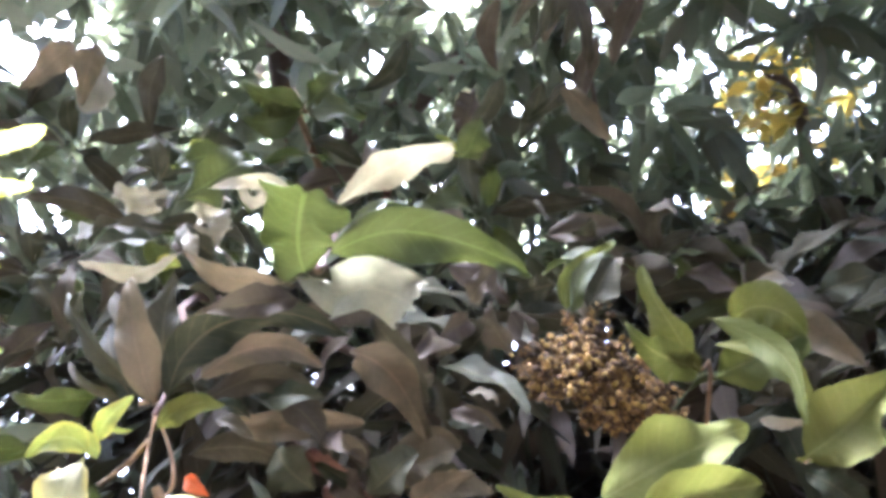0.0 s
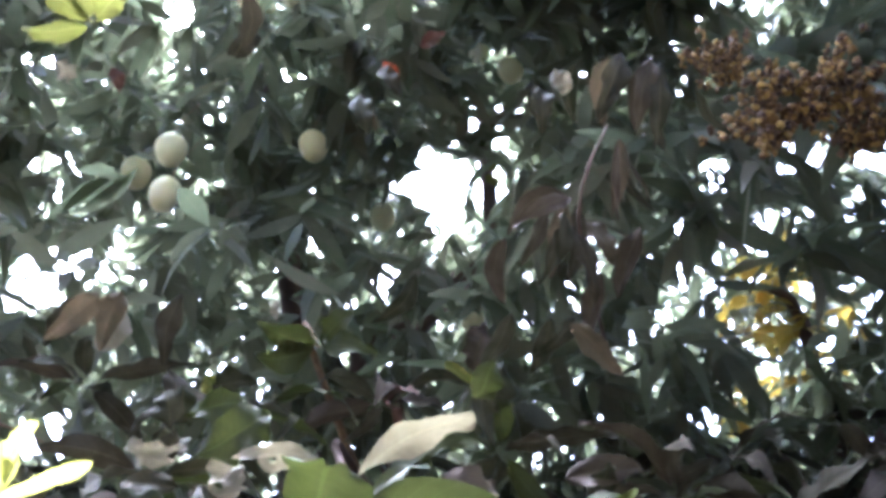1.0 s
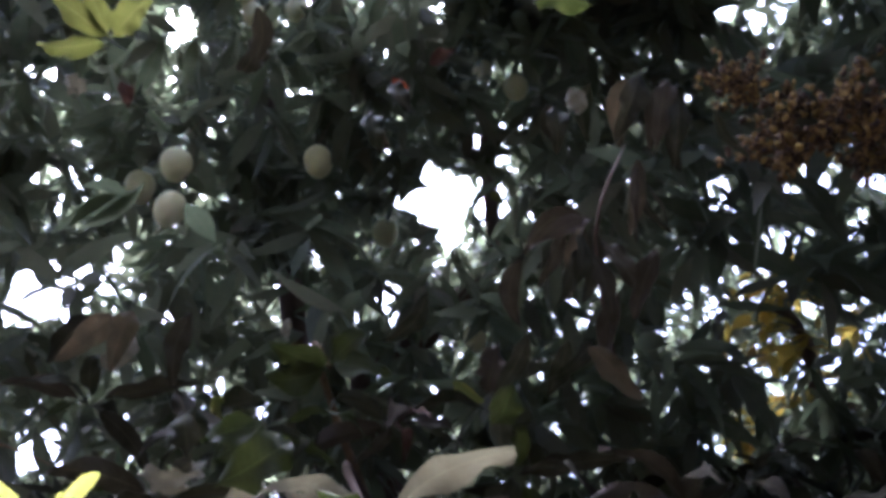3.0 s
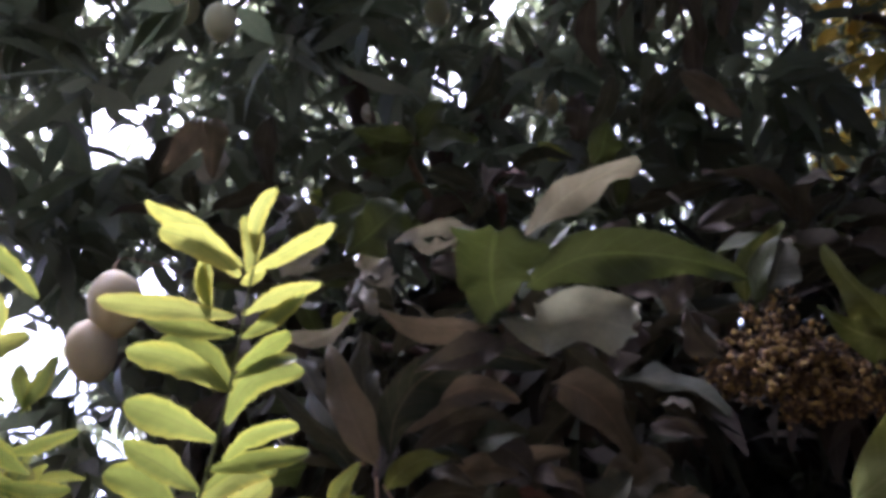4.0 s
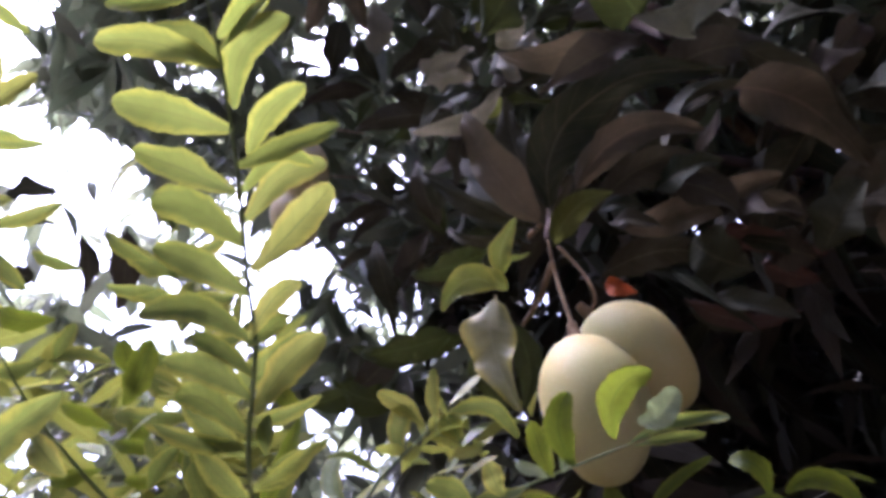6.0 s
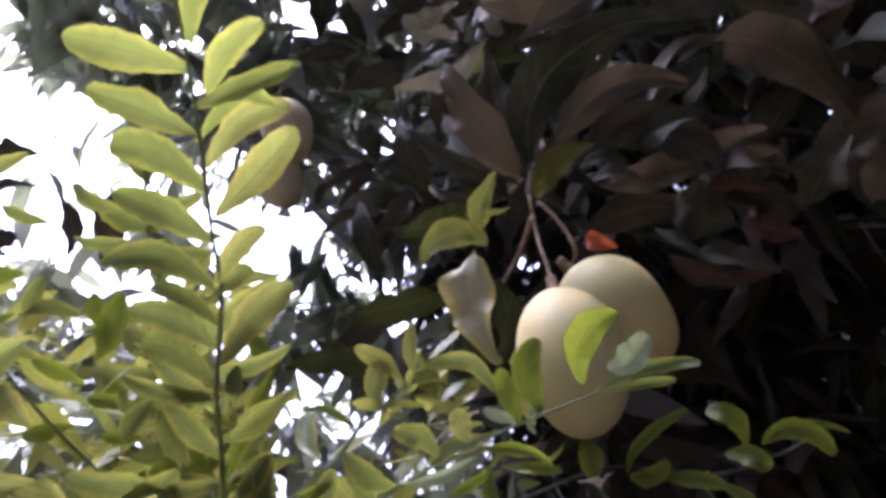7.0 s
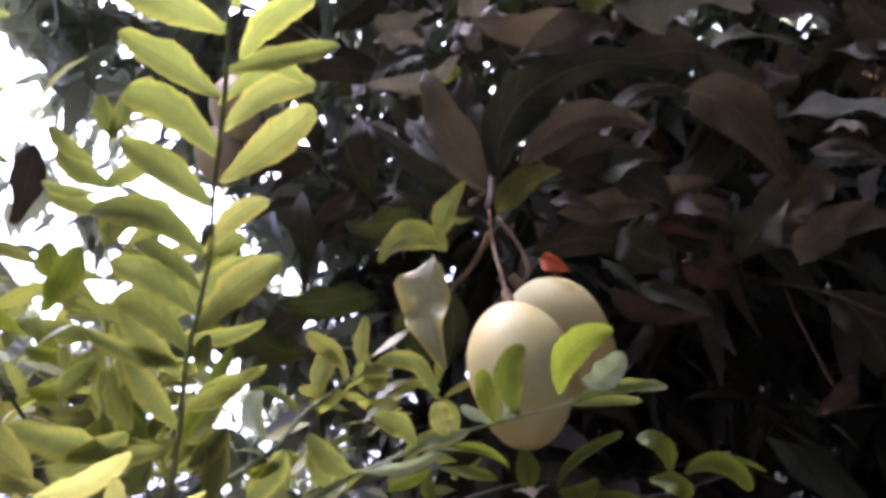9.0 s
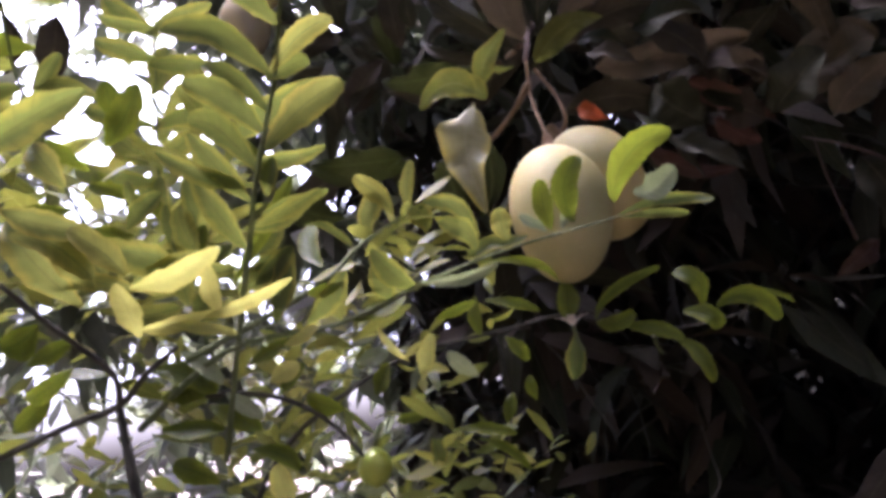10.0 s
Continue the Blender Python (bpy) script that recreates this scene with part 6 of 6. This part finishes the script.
leaf(lime_tree, "J", (-0.249, 0.491, 1.541), (-0.225, 0.488, 1.559), 0.015, 138, 0.05)
leaf(lime_tree, "K", (-0.331, 0.475, 1.515), (-0.308, 0.485, 1.518), 0.016, 87, 0.10)
leaf(lime_tree, "N", (-0.294, 0.514, 1.517), (-0.280, 0.519, 1.524), 0.013, 94, 0.10)
leaf(lime_tree, "K", (-0.326, 0.502, 1.507), (-0.305, 0.515, 1.492), 0.015, 78, 0.10)
leaf(lime_tree, "K", (-0.424, 0.468, 1.548), (-0.402, 0.477, 1.557), 0.013, 101, 0.10)
leaf(lime_tree, "K", (-0.460, 0.483, 1.515), (-0.438, 0.489, 1.531), 0.016, 108, 0.10)
leaf(lime_tree, "P", (-0.317, 0.505, 1.512), (-0.303, 0.515, 1.498), 0.011, 80, 0.10)
leaf(lime_tree, "J", (-0.307, 0.336, 1.737), (-0.257, 0.348, 1.737), 0.016, 107, 0.08)
leaf(lime_tree, "J", (-0.277, 0.336, 1.743), (-0.237, 0.354, 1.720), 0.010, 129, 0.10)
leaf(lime_tree, "J", (-0.343, 0.387, 1.744), (-0.308, 0.405, 1.743), 0.011, 138, 0.10)
leaf(lime_tree, "J", (-0.352, 0.437, 1.732), (-0.371, 0.420, 1.747), 0.011, -125, 0.10)
leaf(lime_tree, "J", (-0.285, 0.433, 1.707), (-0.298, 0.418, 1.725), 0.011, -129, 0.10)
leaf(lime_tree, "J", (-0.289, 0.438, 1.693), (-0.311, 0.424, 1.700), 0.010, -132, 0.10)
leaf(lime_tree, "K", (-0.359, 0.423, 1.702), (-0.383, 0.406, 1.714), 0.015, -123, 0.10)
leaf(lime_tree, "J", (-0.354, 0.414, 1.675), (-0.381, 0.399, 1.678), 0.012, -125, 0.10)
leaf(lime_tree, "J", (-0.293, 0.355, 1.607), (-0.245, 0.361, 1.618), 0.017, 130, 0.08)
leaf(lime_tree, "P", (-0.349, 0.362, 1.636), (-0.322, 0.373, 1.615), 0.008, 59, 0.05)
leaf(lime_tree, "K", (-0.341, 0.455, 1.653), (-0.317, 0.455, 1.678), 0.020, 125, 0.05)
leaf(lime_tree, "J", (-0.365, 0.378, 1.689), (-0.337, 0.385, 1.704), 0.014, 147, 0.10)
leaf(lime_tree, "J", (-0.372, 0.397, 1.744), (-0.363, 0.414, 1.718), 0.014, 98, 0.10)
leaf(lime_tree, "K", (-0.306, 0.528, 1.658), (-0.301, 0.542, 1.631), 0.013, 111, 0.10)
leaf(lime_tree, "J", (-0.340, 0.468, 1.619), (-0.338, 0.463, 1.631), 0.008, -163, 0.10)
leaf(lime_tree, "J", (-0.340, 0.468, 1.618), (-0.327, 0.471, 1.626), 0.008, 110, 0.10)
leaf(lime_tree, "J", (-0.329, 0.481, 1.599), (-0.325, 0.476, 1.618), 0.009, -179, 0.10)
leaf(lime_tree, "J", (-0.324, 0.476, 1.618), (-0.323, 0.471, 1.632), 0.010, -160, 0.10)
leaf(lime_tree, "N", (-0.534, 0.830, 1.525), (-0.509, 0.838, 1.538), 0.014, 92, 0.05)
leaf(lime_tree, "N", (-0.562, 0.878, 1.506), (-0.539, 0.888, 1.511), 0.012, 85, 0.05)
leaf(lime_tree, "N", (-0.477, 0.855, 1.530), (-0.466, 0.855, 1.551), 0.010, 111, 0.05)
leaf(lime_tree, "N", (-0.618, 0.852, 1.506), (-0.609, 0.853, 1.518), 0.012, 108, 0.05)
leaf(lime_tree, "N", (-0.558, 0.887, 1.474), (-0.548, 0.888, 1.491), 0.011, 108, 0.05)
leaf(lime_tree, "N", (-0.443, 0.843, 1.646), (-0.446, 0.838, 1.661), 0.010, -131, 0.05)
leaf(lime_tree, "N", (-0.522, 0.854, 1.450), (-0.503, 0.865, 1.441), 0.010, 76, 0.05)
leaf(lime_tree, "L", (-0.303, 1.075, 1.426), (-0.291, 1.075, 1.447), 0.013, 91, 0.05)
leaf(lime_tree, "L", (-0.335, 1.059, 1.431), (-0.329, 1.065, 1.420), 0.009, 96, 0.05)
leaf(lime_tree, "K", (-0.287, 0.671, 1.490), (-0.309, 0.661, 1.488), 0.010, -101, 0.10)
leaf(lime_tree, "K", (-0.218, 0.703, 1.490), (-0.219, 0.699, 1.506), 0.010, -150, 0.10)
leaf(lime_tree, "P", (-0.234, 0.644, 1.471), (-0.214, 0.653, 1.473), 0.007, 69, 0.10)
arched_leaf(lime_tree, "J", [(-0.091, 0.490, 1.553), (-0.078, 0.495, 1.555), (-0.066, 0.499, 1.554), (-0.054, 0.499, 1.552)], 0.0060, 10)
arched_leaf(lime_tree, "J", [(-0.090, 0.491, 1.552), (-0.081, 0.494, 1.552), (-0.073, 0.497, 1.551), (-0.065, 0.500, 1.549)], 0.0048, -8)
arched_leaf(lime_tree, "K", [(-0.088, 0.470, 1.554), (-0.080, 0.459, 1.560), (-0.070, 0.450, 1.565), (-0.058, 0.443, 1.567)], 0.0124, 6)
arched_leaf(lime_tree, "P", [(-0.082, 0.482, 1.559), (-0.077, 0.484, 1.559), (-0.071, 0.485, 1.562), (-0.065, 0.486, 1.566)], 0.0121, 0)
arched_leaf(lime_tree, "K", [(-0.104, 0.466, 1.549), (-0.104, 0.465, 1.558), (-0.102, 0.464, 1.566), (-0.097, 0.464, 1.574)], 0.0126, 8)
arched_leaf(lime_tree, "K", [(-0.113, 0.465, 1.548), (-0.113, 0.464, 1.554), (-0.113, 0.463, 1.562), (-0.113, 0.461, 1.568)], 0.0090, -8)
arched_leaf(lime_tree, "P", [(-0.115, 0.465, 1.548), (-0.118, 0.463, 1.551), (-0.121, 0.461, 1.553), (-0.123, 0.460, 1.556)], 0.0054, 0)
arched_leaf(lime_tree, "P", [(-0.109, 0.466, 1.548), (-0.107, 0.467, 1.551), (-0.105, 0.467, 1.553), (-0.104, 0.467, 1.556)], 0.0061, 0)
arched_leaf(lime_tree, "L", [(-0.126, 0.450, 1.545), (-0.127, 0.449, 1.549), (-0.127, 0.448, 1.553), (-0.128, 0.447, 1.557)], 0.0096, 0)
arched_leaf(lime_tree, "J", [(-0.120, 0.456, 1.546), (-0.126, 0.453, 1.545), (-0.133, 0.448, 1.545), (-0.141, 0.444, 1.541)], 0.0077, 10)
arched_leaf(lime_tree, "J", [(-0.137, 0.444, 1.543), (-0.139, 0.442, 1.549), (-0.142, 0.439, 1.552), (-0.147, 0.435, 1.555)], 0.0100, -8)
arched_leaf(lime_tree, "L", [(-0.263, 0.579, 1.598), (-0.263, 0.577, 1.609), (-0.258, 0.578, 1.620), (-0.251, 0.579, 1.631)], 0.0155, 6)
arched_leaf(lime_tree, "L", [(-0.247, 0.585, 1.610), (-0.250, 0.580, 1.621), (-0.255, 0.574, 1.628), (-0.261, 0.567, 1.635)], 0.0141, -6)
arched_leaf(lime_tree, "L", [(-0.235, 0.584, 1.610), (-0.234, 0.582, 1.619), (-0.231, 0.581, 1.628), (-0.227, 0.580, 1.639)], 0.0099, 0)
arched_leaf(lime_tree, "J", [(-0.229, 0.584, 1.609), (-0.223, 0.599, 1.614), (-0.218, 0.621, 1.612), (-0.217, 0.641, 1.595)], 0.0130, 8)
arched_leaf(lime_tree, "J", [(-0.228, 0.591, 1.596), (-0.229, 0.588, 1.602), (-0.231, 0.586, 1.607), (-0.233, 0.584, 1.611)], 0.0171, 0)
arched_leaf(lime_tree, "L", [(-0.253, 0.511, 1.570), (-0.261, 0.516, 1.579), (-0.267, 0.522, 1.590), (-0.269, 0.529, 1.600)], 0.0133, 0)
arched_leaf(lime_tree, "J", [(-0.270, 0.523, 1.599), (-0.263, 0.530, 1.598), (-0.257, 0.536, 1.592), (-0.252, 0.542, 1.585)], 0.0056, 0)
arched_leaf(lime_tree, "L", [(-0.112, 0.323, 1.728), (-0.124, 0.310, 1.744), (-0.138, 0.300, 1.750)], 0.0117, -25)
arched_leaf(lime_tree, "L", [(-0.114, 0.325, 1.725), (-0.121, 0.308, 1.731), (-0.128, 0.293, 1.732)], 0.0118, 0)
arched_leaf(lime_tree, "L", [(-0.111, 0.324, 1.726), (-0.108, 0.321, 1.736), (-0.108, 0.317, 1.745)], 0.0089, 0)
arched_leaf(lime_tree, "L", [(-0.107, 0.322, 1.731), (-0.099, 0.313, 1.740), (-0.090, 0.305, 1.745)], 0.0068, -12)
arched_leaf(lime_tree, "L", [(-0.111, 0.325, 1.726), (-0.093, 0.325, 1.734), (-0.077, 0.326, 1.738)], 0.0102, 25)
arched_leaf(lime_tree, "L", [(-0.128, 0.329, 1.717), (-0.128, 0.324, 1.724), (-0.125, 0.320, 1.732)], 0.0065, 12)
arched_leaf(lime_tree, "L", [(-0.121, 0.335, 1.715), (-0.140, 0.320, 1.720), (-0.159, 0.306, 1.719)], 0.0100, 25)
arched_leaf(lime_tree, "L", [(-0.119, 0.336, 1.715), (-0.105, 0.341, 1.722), (-0.091, 0.347, 1.726)], 0.0105, 25)
arched_leaf(lime_tree, "J", [(-0.124, 0.340, 1.710), (-0.138, 0.334, 1.715), (-0.153, 0.326, 1.718)], 0.0093, 25)
arched_leaf(lime_tree, "J", [(-0.123, 0.342, 1.709), (-0.109, 0.339, 1.713), (-0.094, 0.336, 1.718)], 0.0075, -25)
arched_leaf(lime_tree, "L", [(-0.115, 0.327, 1.723), (-0.112, 0.329, 1.726), (-0.107, 0.331, 1.729)], 0.0060, 0)
arched_leaf(lime_tree, "J", [(-0.134, 0.355, 1.694), (-0.148, 0.339, 1.703), (-0.160, 0.326, 1.707)], 0.0132, 0)
arched_leaf(lime_tree, "J", [(-0.134, 0.356, 1.694), (-0.142, 0.349, 1.706), (-0.155, 0.340, 1.715)], 0.0142, 12)
arched_leaf(lime_tree, "J", [(-0.129, 0.350, 1.700), (-0.119, 0.354, 1.707), (-0.109, 0.357, 1.713)], 0.0104, 25)
arched_leaf(lime_tree, "J", [(-0.140, 0.364, 1.684), (-0.125, 0.359, 1.695), (-0.105, 0.359, 1.697)], 0.0126, -12)
arched_leaf(lime_tree, "J", [(-0.132, 0.353, 1.698), (-0.115, 0.352, 1.700), (-0.104, 0.350, 1.699)], 0.0068, -25)
arched_leaf(lime_tree, "J", [(-0.146, 0.368, 1.680), (-0.157, 0.351, 1.688), (-0.166, 0.335, 1.691)], 0.0147, -12)
arched_leaf(lime_tree, "J", [(-0.147, 0.374, 1.673), (-0.132, 0.371, 1.680), (-0.113, 0.370, 1.680)], 0.0115, 25)
arched_leaf(lime_tree, "J", [(-0.160, 0.379, 1.665), (-0.166, 0.363, 1.675), (-0.174, 0.347, 1.680)], 0.0134, 25)
arched_leaf(lime_tree, "J", [(-0.154, 0.373, 1.671), (-0.136, 0.381, 1.675), (-0.117, 0.390, 1.674)], 0.0107, -12)
arched_leaf(lime_tree, "L", [(-0.167, 0.387, 1.658), (-0.151, 0.394, 1.670), (-0.137, 0.404, 1.674)], 0.0120, 12)
arched_leaf(lime_tree, "J", [(-0.162, 0.379, 1.663), (-0.143, 0.385, 1.675), (-0.135, 0.394, 1.669)], 0.0075, 25)
arched_leaf(lime_tree, "J", [(-0.174, 0.393, 1.653), (-0.185, 0.379, 1.670), (-0.196, 0.369, 1.677)], 0.0162, 0)
arched_leaf(lime_tree, "L", [(-0.180, 0.400, 1.647), (-0.161, 0.407, 1.661), (-0.144, 0.413, 1.671)], 0.0157, 0)
arched_leaf(lime_tree, "J", [(-0.188, 0.405, 1.641), (-0.196, 0.388, 1.655), (-0.202, 0.373, 1.661)], 0.0151, 12)
arched_leaf(lime_tree, "L", [(-0.202, 0.415, 1.629), (-0.185, 0.416, 1.638), (-0.170, 0.415, 1.641)], 0.0110, 12)
arched_leaf(lime_tree, "J", [(-0.204, 0.417, 1.629), (-0.218, 0.401, 1.643), (-0.232, 0.386, 1.647)], 0.0149, 12)
arched_leaf(lime_tree, "J", [(-0.206, 0.416, 1.627), (-0.197, 0.420, 1.630), (-0.189, 0.424, 1.634)], 0.0096, -12)
arched_leaf(lime_tree, "L", [(-0.217, 0.426, 1.603), (-0.199, 0.432, 1.617), (-0.182, 0.437, 1.626)], 0.0163, 12)
arched_leaf(lime_tree, "J", [(-0.215, 0.423, 1.609), (-0.223, 0.410, 1.623), (-0.232, 0.396, 1.629)], 0.0152, 0)
arched_leaf(lime_tree, "J", [(-0.222, 0.427, 1.595), (-0.231, 0.414, 1.613), (-0.239, 0.405, 1.617)], 0.0139, 12)
arched_leaf(lime_tree, "J", [(-0.210, 0.423, 1.616), (-0.221, 0.412, 1.632), (-0.229, 0.405, 1.638)], 0.0097, 12)
arched_leaf(lime_tree, "J", [(-0.200, 0.327, 1.738), (-0.202, 0.310, 1.746), (-0.208, 0.296, 1.745), (-0.217, 0.285, 1.738)], 0.0127, 25)
arched_leaf(lime_tree, "L", [(-0.226, 0.317, 1.717), (-0.223, 0.310, 1.727), (-0.221, 0.301, 1.737)], 0.0105, 12)
arched_leaf(lime_tree, "L", [(-0.224, 0.320, 1.718), (-0.214, 0.320, 1.728), (-0.208, 0.313, 1.738)], 0.0091, 0)
arched_leaf(lime_tree, "L", [(-0.228, 0.321, 1.711), (-0.218, 0.326, 1.721), (-0.207, 0.334, 1.727)], 0.0105, -12)
arched_leaf(lime_tree, "L", [(-0.225, 0.319, 1.717), (-0.232, 0.308, 1.721), (-0.241, 0.298, 1.720)], 0.0105, 25)
arched_leaf(lime_tree, "J", [(-0.227, 0.326, 1.708), (-0.231, 0.309, 1.708), (-0.241, 0.295, 1.695)], 0.0118, 12)
arched_leaf(lime_tree, "J", [(-0.231, 0.322, 1.706), (-0.220, 0.326, 1.705), (-0.212, 0.331, 1.700)], 0.0059, 25)
arched_leaf(lime_tree, "L", [(-0.276, 0.348, 1.577), (-0.269, 0.358, 1.574), (-0.260, 0.372, 1.569)], 0.0120, 10)
arched_leaf(lime_tree, "L", [(-0.276, 0.351, 1.568), (-0.269, 0.364, 1.564), (-0.263, 0.375, 1.552)], 0.0134, -8)
arched_leaf(lime_tree, "L", [(-0.248, 0.377, 1.550), (-0.251, 0.371, 1.559), (-0.257, 0.360, 1.567)], 0.0121, 8)
arched_leaf(lime_tree, "L", [(-0.280, 0.371, 1.552), (-0.271, 0.381, 1.553), (-0.262, 0.394, 1.549)], 0.0086, 0)
arched_leaf(lime_tree, "N", [(-0.221, 0.369, 1.526), (-0.215, 0.375, 1.523), (-0.205, 0.384, 1.521)], 0.0048, 10)
arched_leaf(lime_tree, "N", [(-0.242, 0.458, 1.525), (-0.235, 0.462, 1.527), (-0.229, 0.466, 1.532)], 0.0068, 0)


def bush(seed, count, az, el, far, length, openings=OPENINGS):
    rng = np.random.default_rng(seed)
    shoots = count // 7
    count = shoots * 7
    a, e = np.radians(rng.uniform(*az, shoots)), np.radians(rng.uniform(*el, shoots))
    d = rng.uniform(*far, shoots)
    c = EYE_MEAN + np.stack([np.sin(a) * np.cos(e), np.cos(a) * np.cos(e), np.sin(e)], 1) * d[:, None]
    lean = unit(rng.normal(0, 0.55, (shoots, 3)) + [0, 0, 1.0])
    step = np.tile(np.arange(7), shoots)
    turn = step * 2.4 + np.repeat(rng.uniform(0, 6.28, shoots), 7)
    c = np.repeat(c, 7, 0) + np.repeat(lean, 7, 0) * (step * 0.007)[:, None]
    ax = unit(np.stack([np.cos(turn), np.sin(turn), np.zeros(count)], 1) + np.repeat(lean, 7, 0) * (0.1 + 0.13 * step)[:, None] + rng.normal(0, 0.12, (count, 3)))
    up = unit(np.array([0, 0, 1.0]) + rng.normal(0, 0.6, (count, 3)))
    nrm = unit(up - ax * (up * ax).sum(1, keepdims=True))
    ln = rng.uniform(*length, count)
    return open_leaves([c, ax, nrm, ln, ln * rng.uniform(0.25, 0.37, count)], openings, 0.9)


foliage("foliage", lime_tree, LIME_FAR, *bush(11, 1500, (-72, -22), (-27, 6), (0.5, 1.05), (0.020, 0.042)), lime=True)
foliage("foliage", lime_tree, LIME_FAR, *bush(12, 320, (-42, -20), (-32, -7), (0.6, 1.0), (0.020, 0.040)), lime=True)
foliage("foliage", lime_tree, LIME_FAR, *bush(13, 420, (-70, -40), (-5, 22), (0.5, 0.9), (0.035, 0.06)), lime=True)


def lime(centre, size):
    ob = thing("lime", centre, "small unripe green lime on the lime tree", "lime")
    bm = bmesh.new()
    bmesh.ops.create_uvsphere(bm, u_segments=24, v_segments=16, radius=size / 2)
    for v in bm.verts:
        v.co.z *= 1.06
        v.co.z += size * 0.05 * math.exp(-((v.co.xy.length / size * 8) ** 2)) * (1 if v.co.z < 0 else -1) * -1
        v.co *= 1 + 0.01 * noise.noise(v.co * 120)
    part("peel", bm, LIME_PEEL, ob)
    part("stalk", tube([(0, 0, size * 0.45), (0.002, 0, size * 0.7), (0.006, 0.004, size * 1.2)], [0.0016, 0.0012, 0.0012], 6), LIME_STEM, ob)
    return ob


def lime_flower(centre, size):
    ob = thing("lime_flower", centre, "small white withering lime flower", "flower")
    for k in range(5):
        a = 6.283 * k / 5
        verts, uvs, faces = blade(size, size * 0.42, 0.12, k, True, 6)
        petal = new("petal", mesh_of("petal", verts, faces, uvs, PETAL))
        petal.parent = ob
        petal.matrix_local = Euler((0.3 * math.sin(a * 3), -0.5, a)).to_matrix().to_4x4()
    part("stalk", tube([(0, 0, 0), (0.001, 0, -size * 0.6), (0.003, 0.002, -size * 1.2)], [0.0012, 0.001, 0.001], 6), LIME_STEM, ob)
    return ob


lime((-0.285, 0.589, 1.462), 0.021)
lime_flower((-0.152, 0.602, 1.523), 0.012)
lime_flower((-0.124, 0.676, 1.514), 0.009)

# ---- a tree beyond, its yellow sunlight painted into the leaves ----
golden_tree = thing("golden_tree", (1.7, 3.6, 0.0), "tree beyond with yellow sunlight painted into its orange-gold leaves", "tree")
limb("trunk", [(1.7, 3.6, -0.1), (1.66, 3.5, 1.4), (1.5, 3.2, 2.6), (1.360, 2.603, 3.277), (1.221, 2.505, 3.381)], [0.10, 0.08, 0.05, 0.025, 0.008], BARK, golden_tree, 10)
rng = np.random.default_rng(77)
tops = np.array([(1.327, 2.526, 3.358), (1.152, 2.531, 3.354), (1.252, 2.596, 3.284), (1.509, 2.649, 3.519), (1.258, 2.618, 3.552), (1.298, 2.749, 3.124), (1.110, 2.857, 3.010), (1.584, 2.556, 3.326), (1.574, 2.760, 3.256)])
foliage("foliage", golden_tree, GOLD_FAR, *sprays(rng, np.repeat(tops, 4, 0) + rng.normal(0, 0.06, (36, 3)), 5, (0.07, 0.12), (0.4, 0.55), 0.3), lime=True)
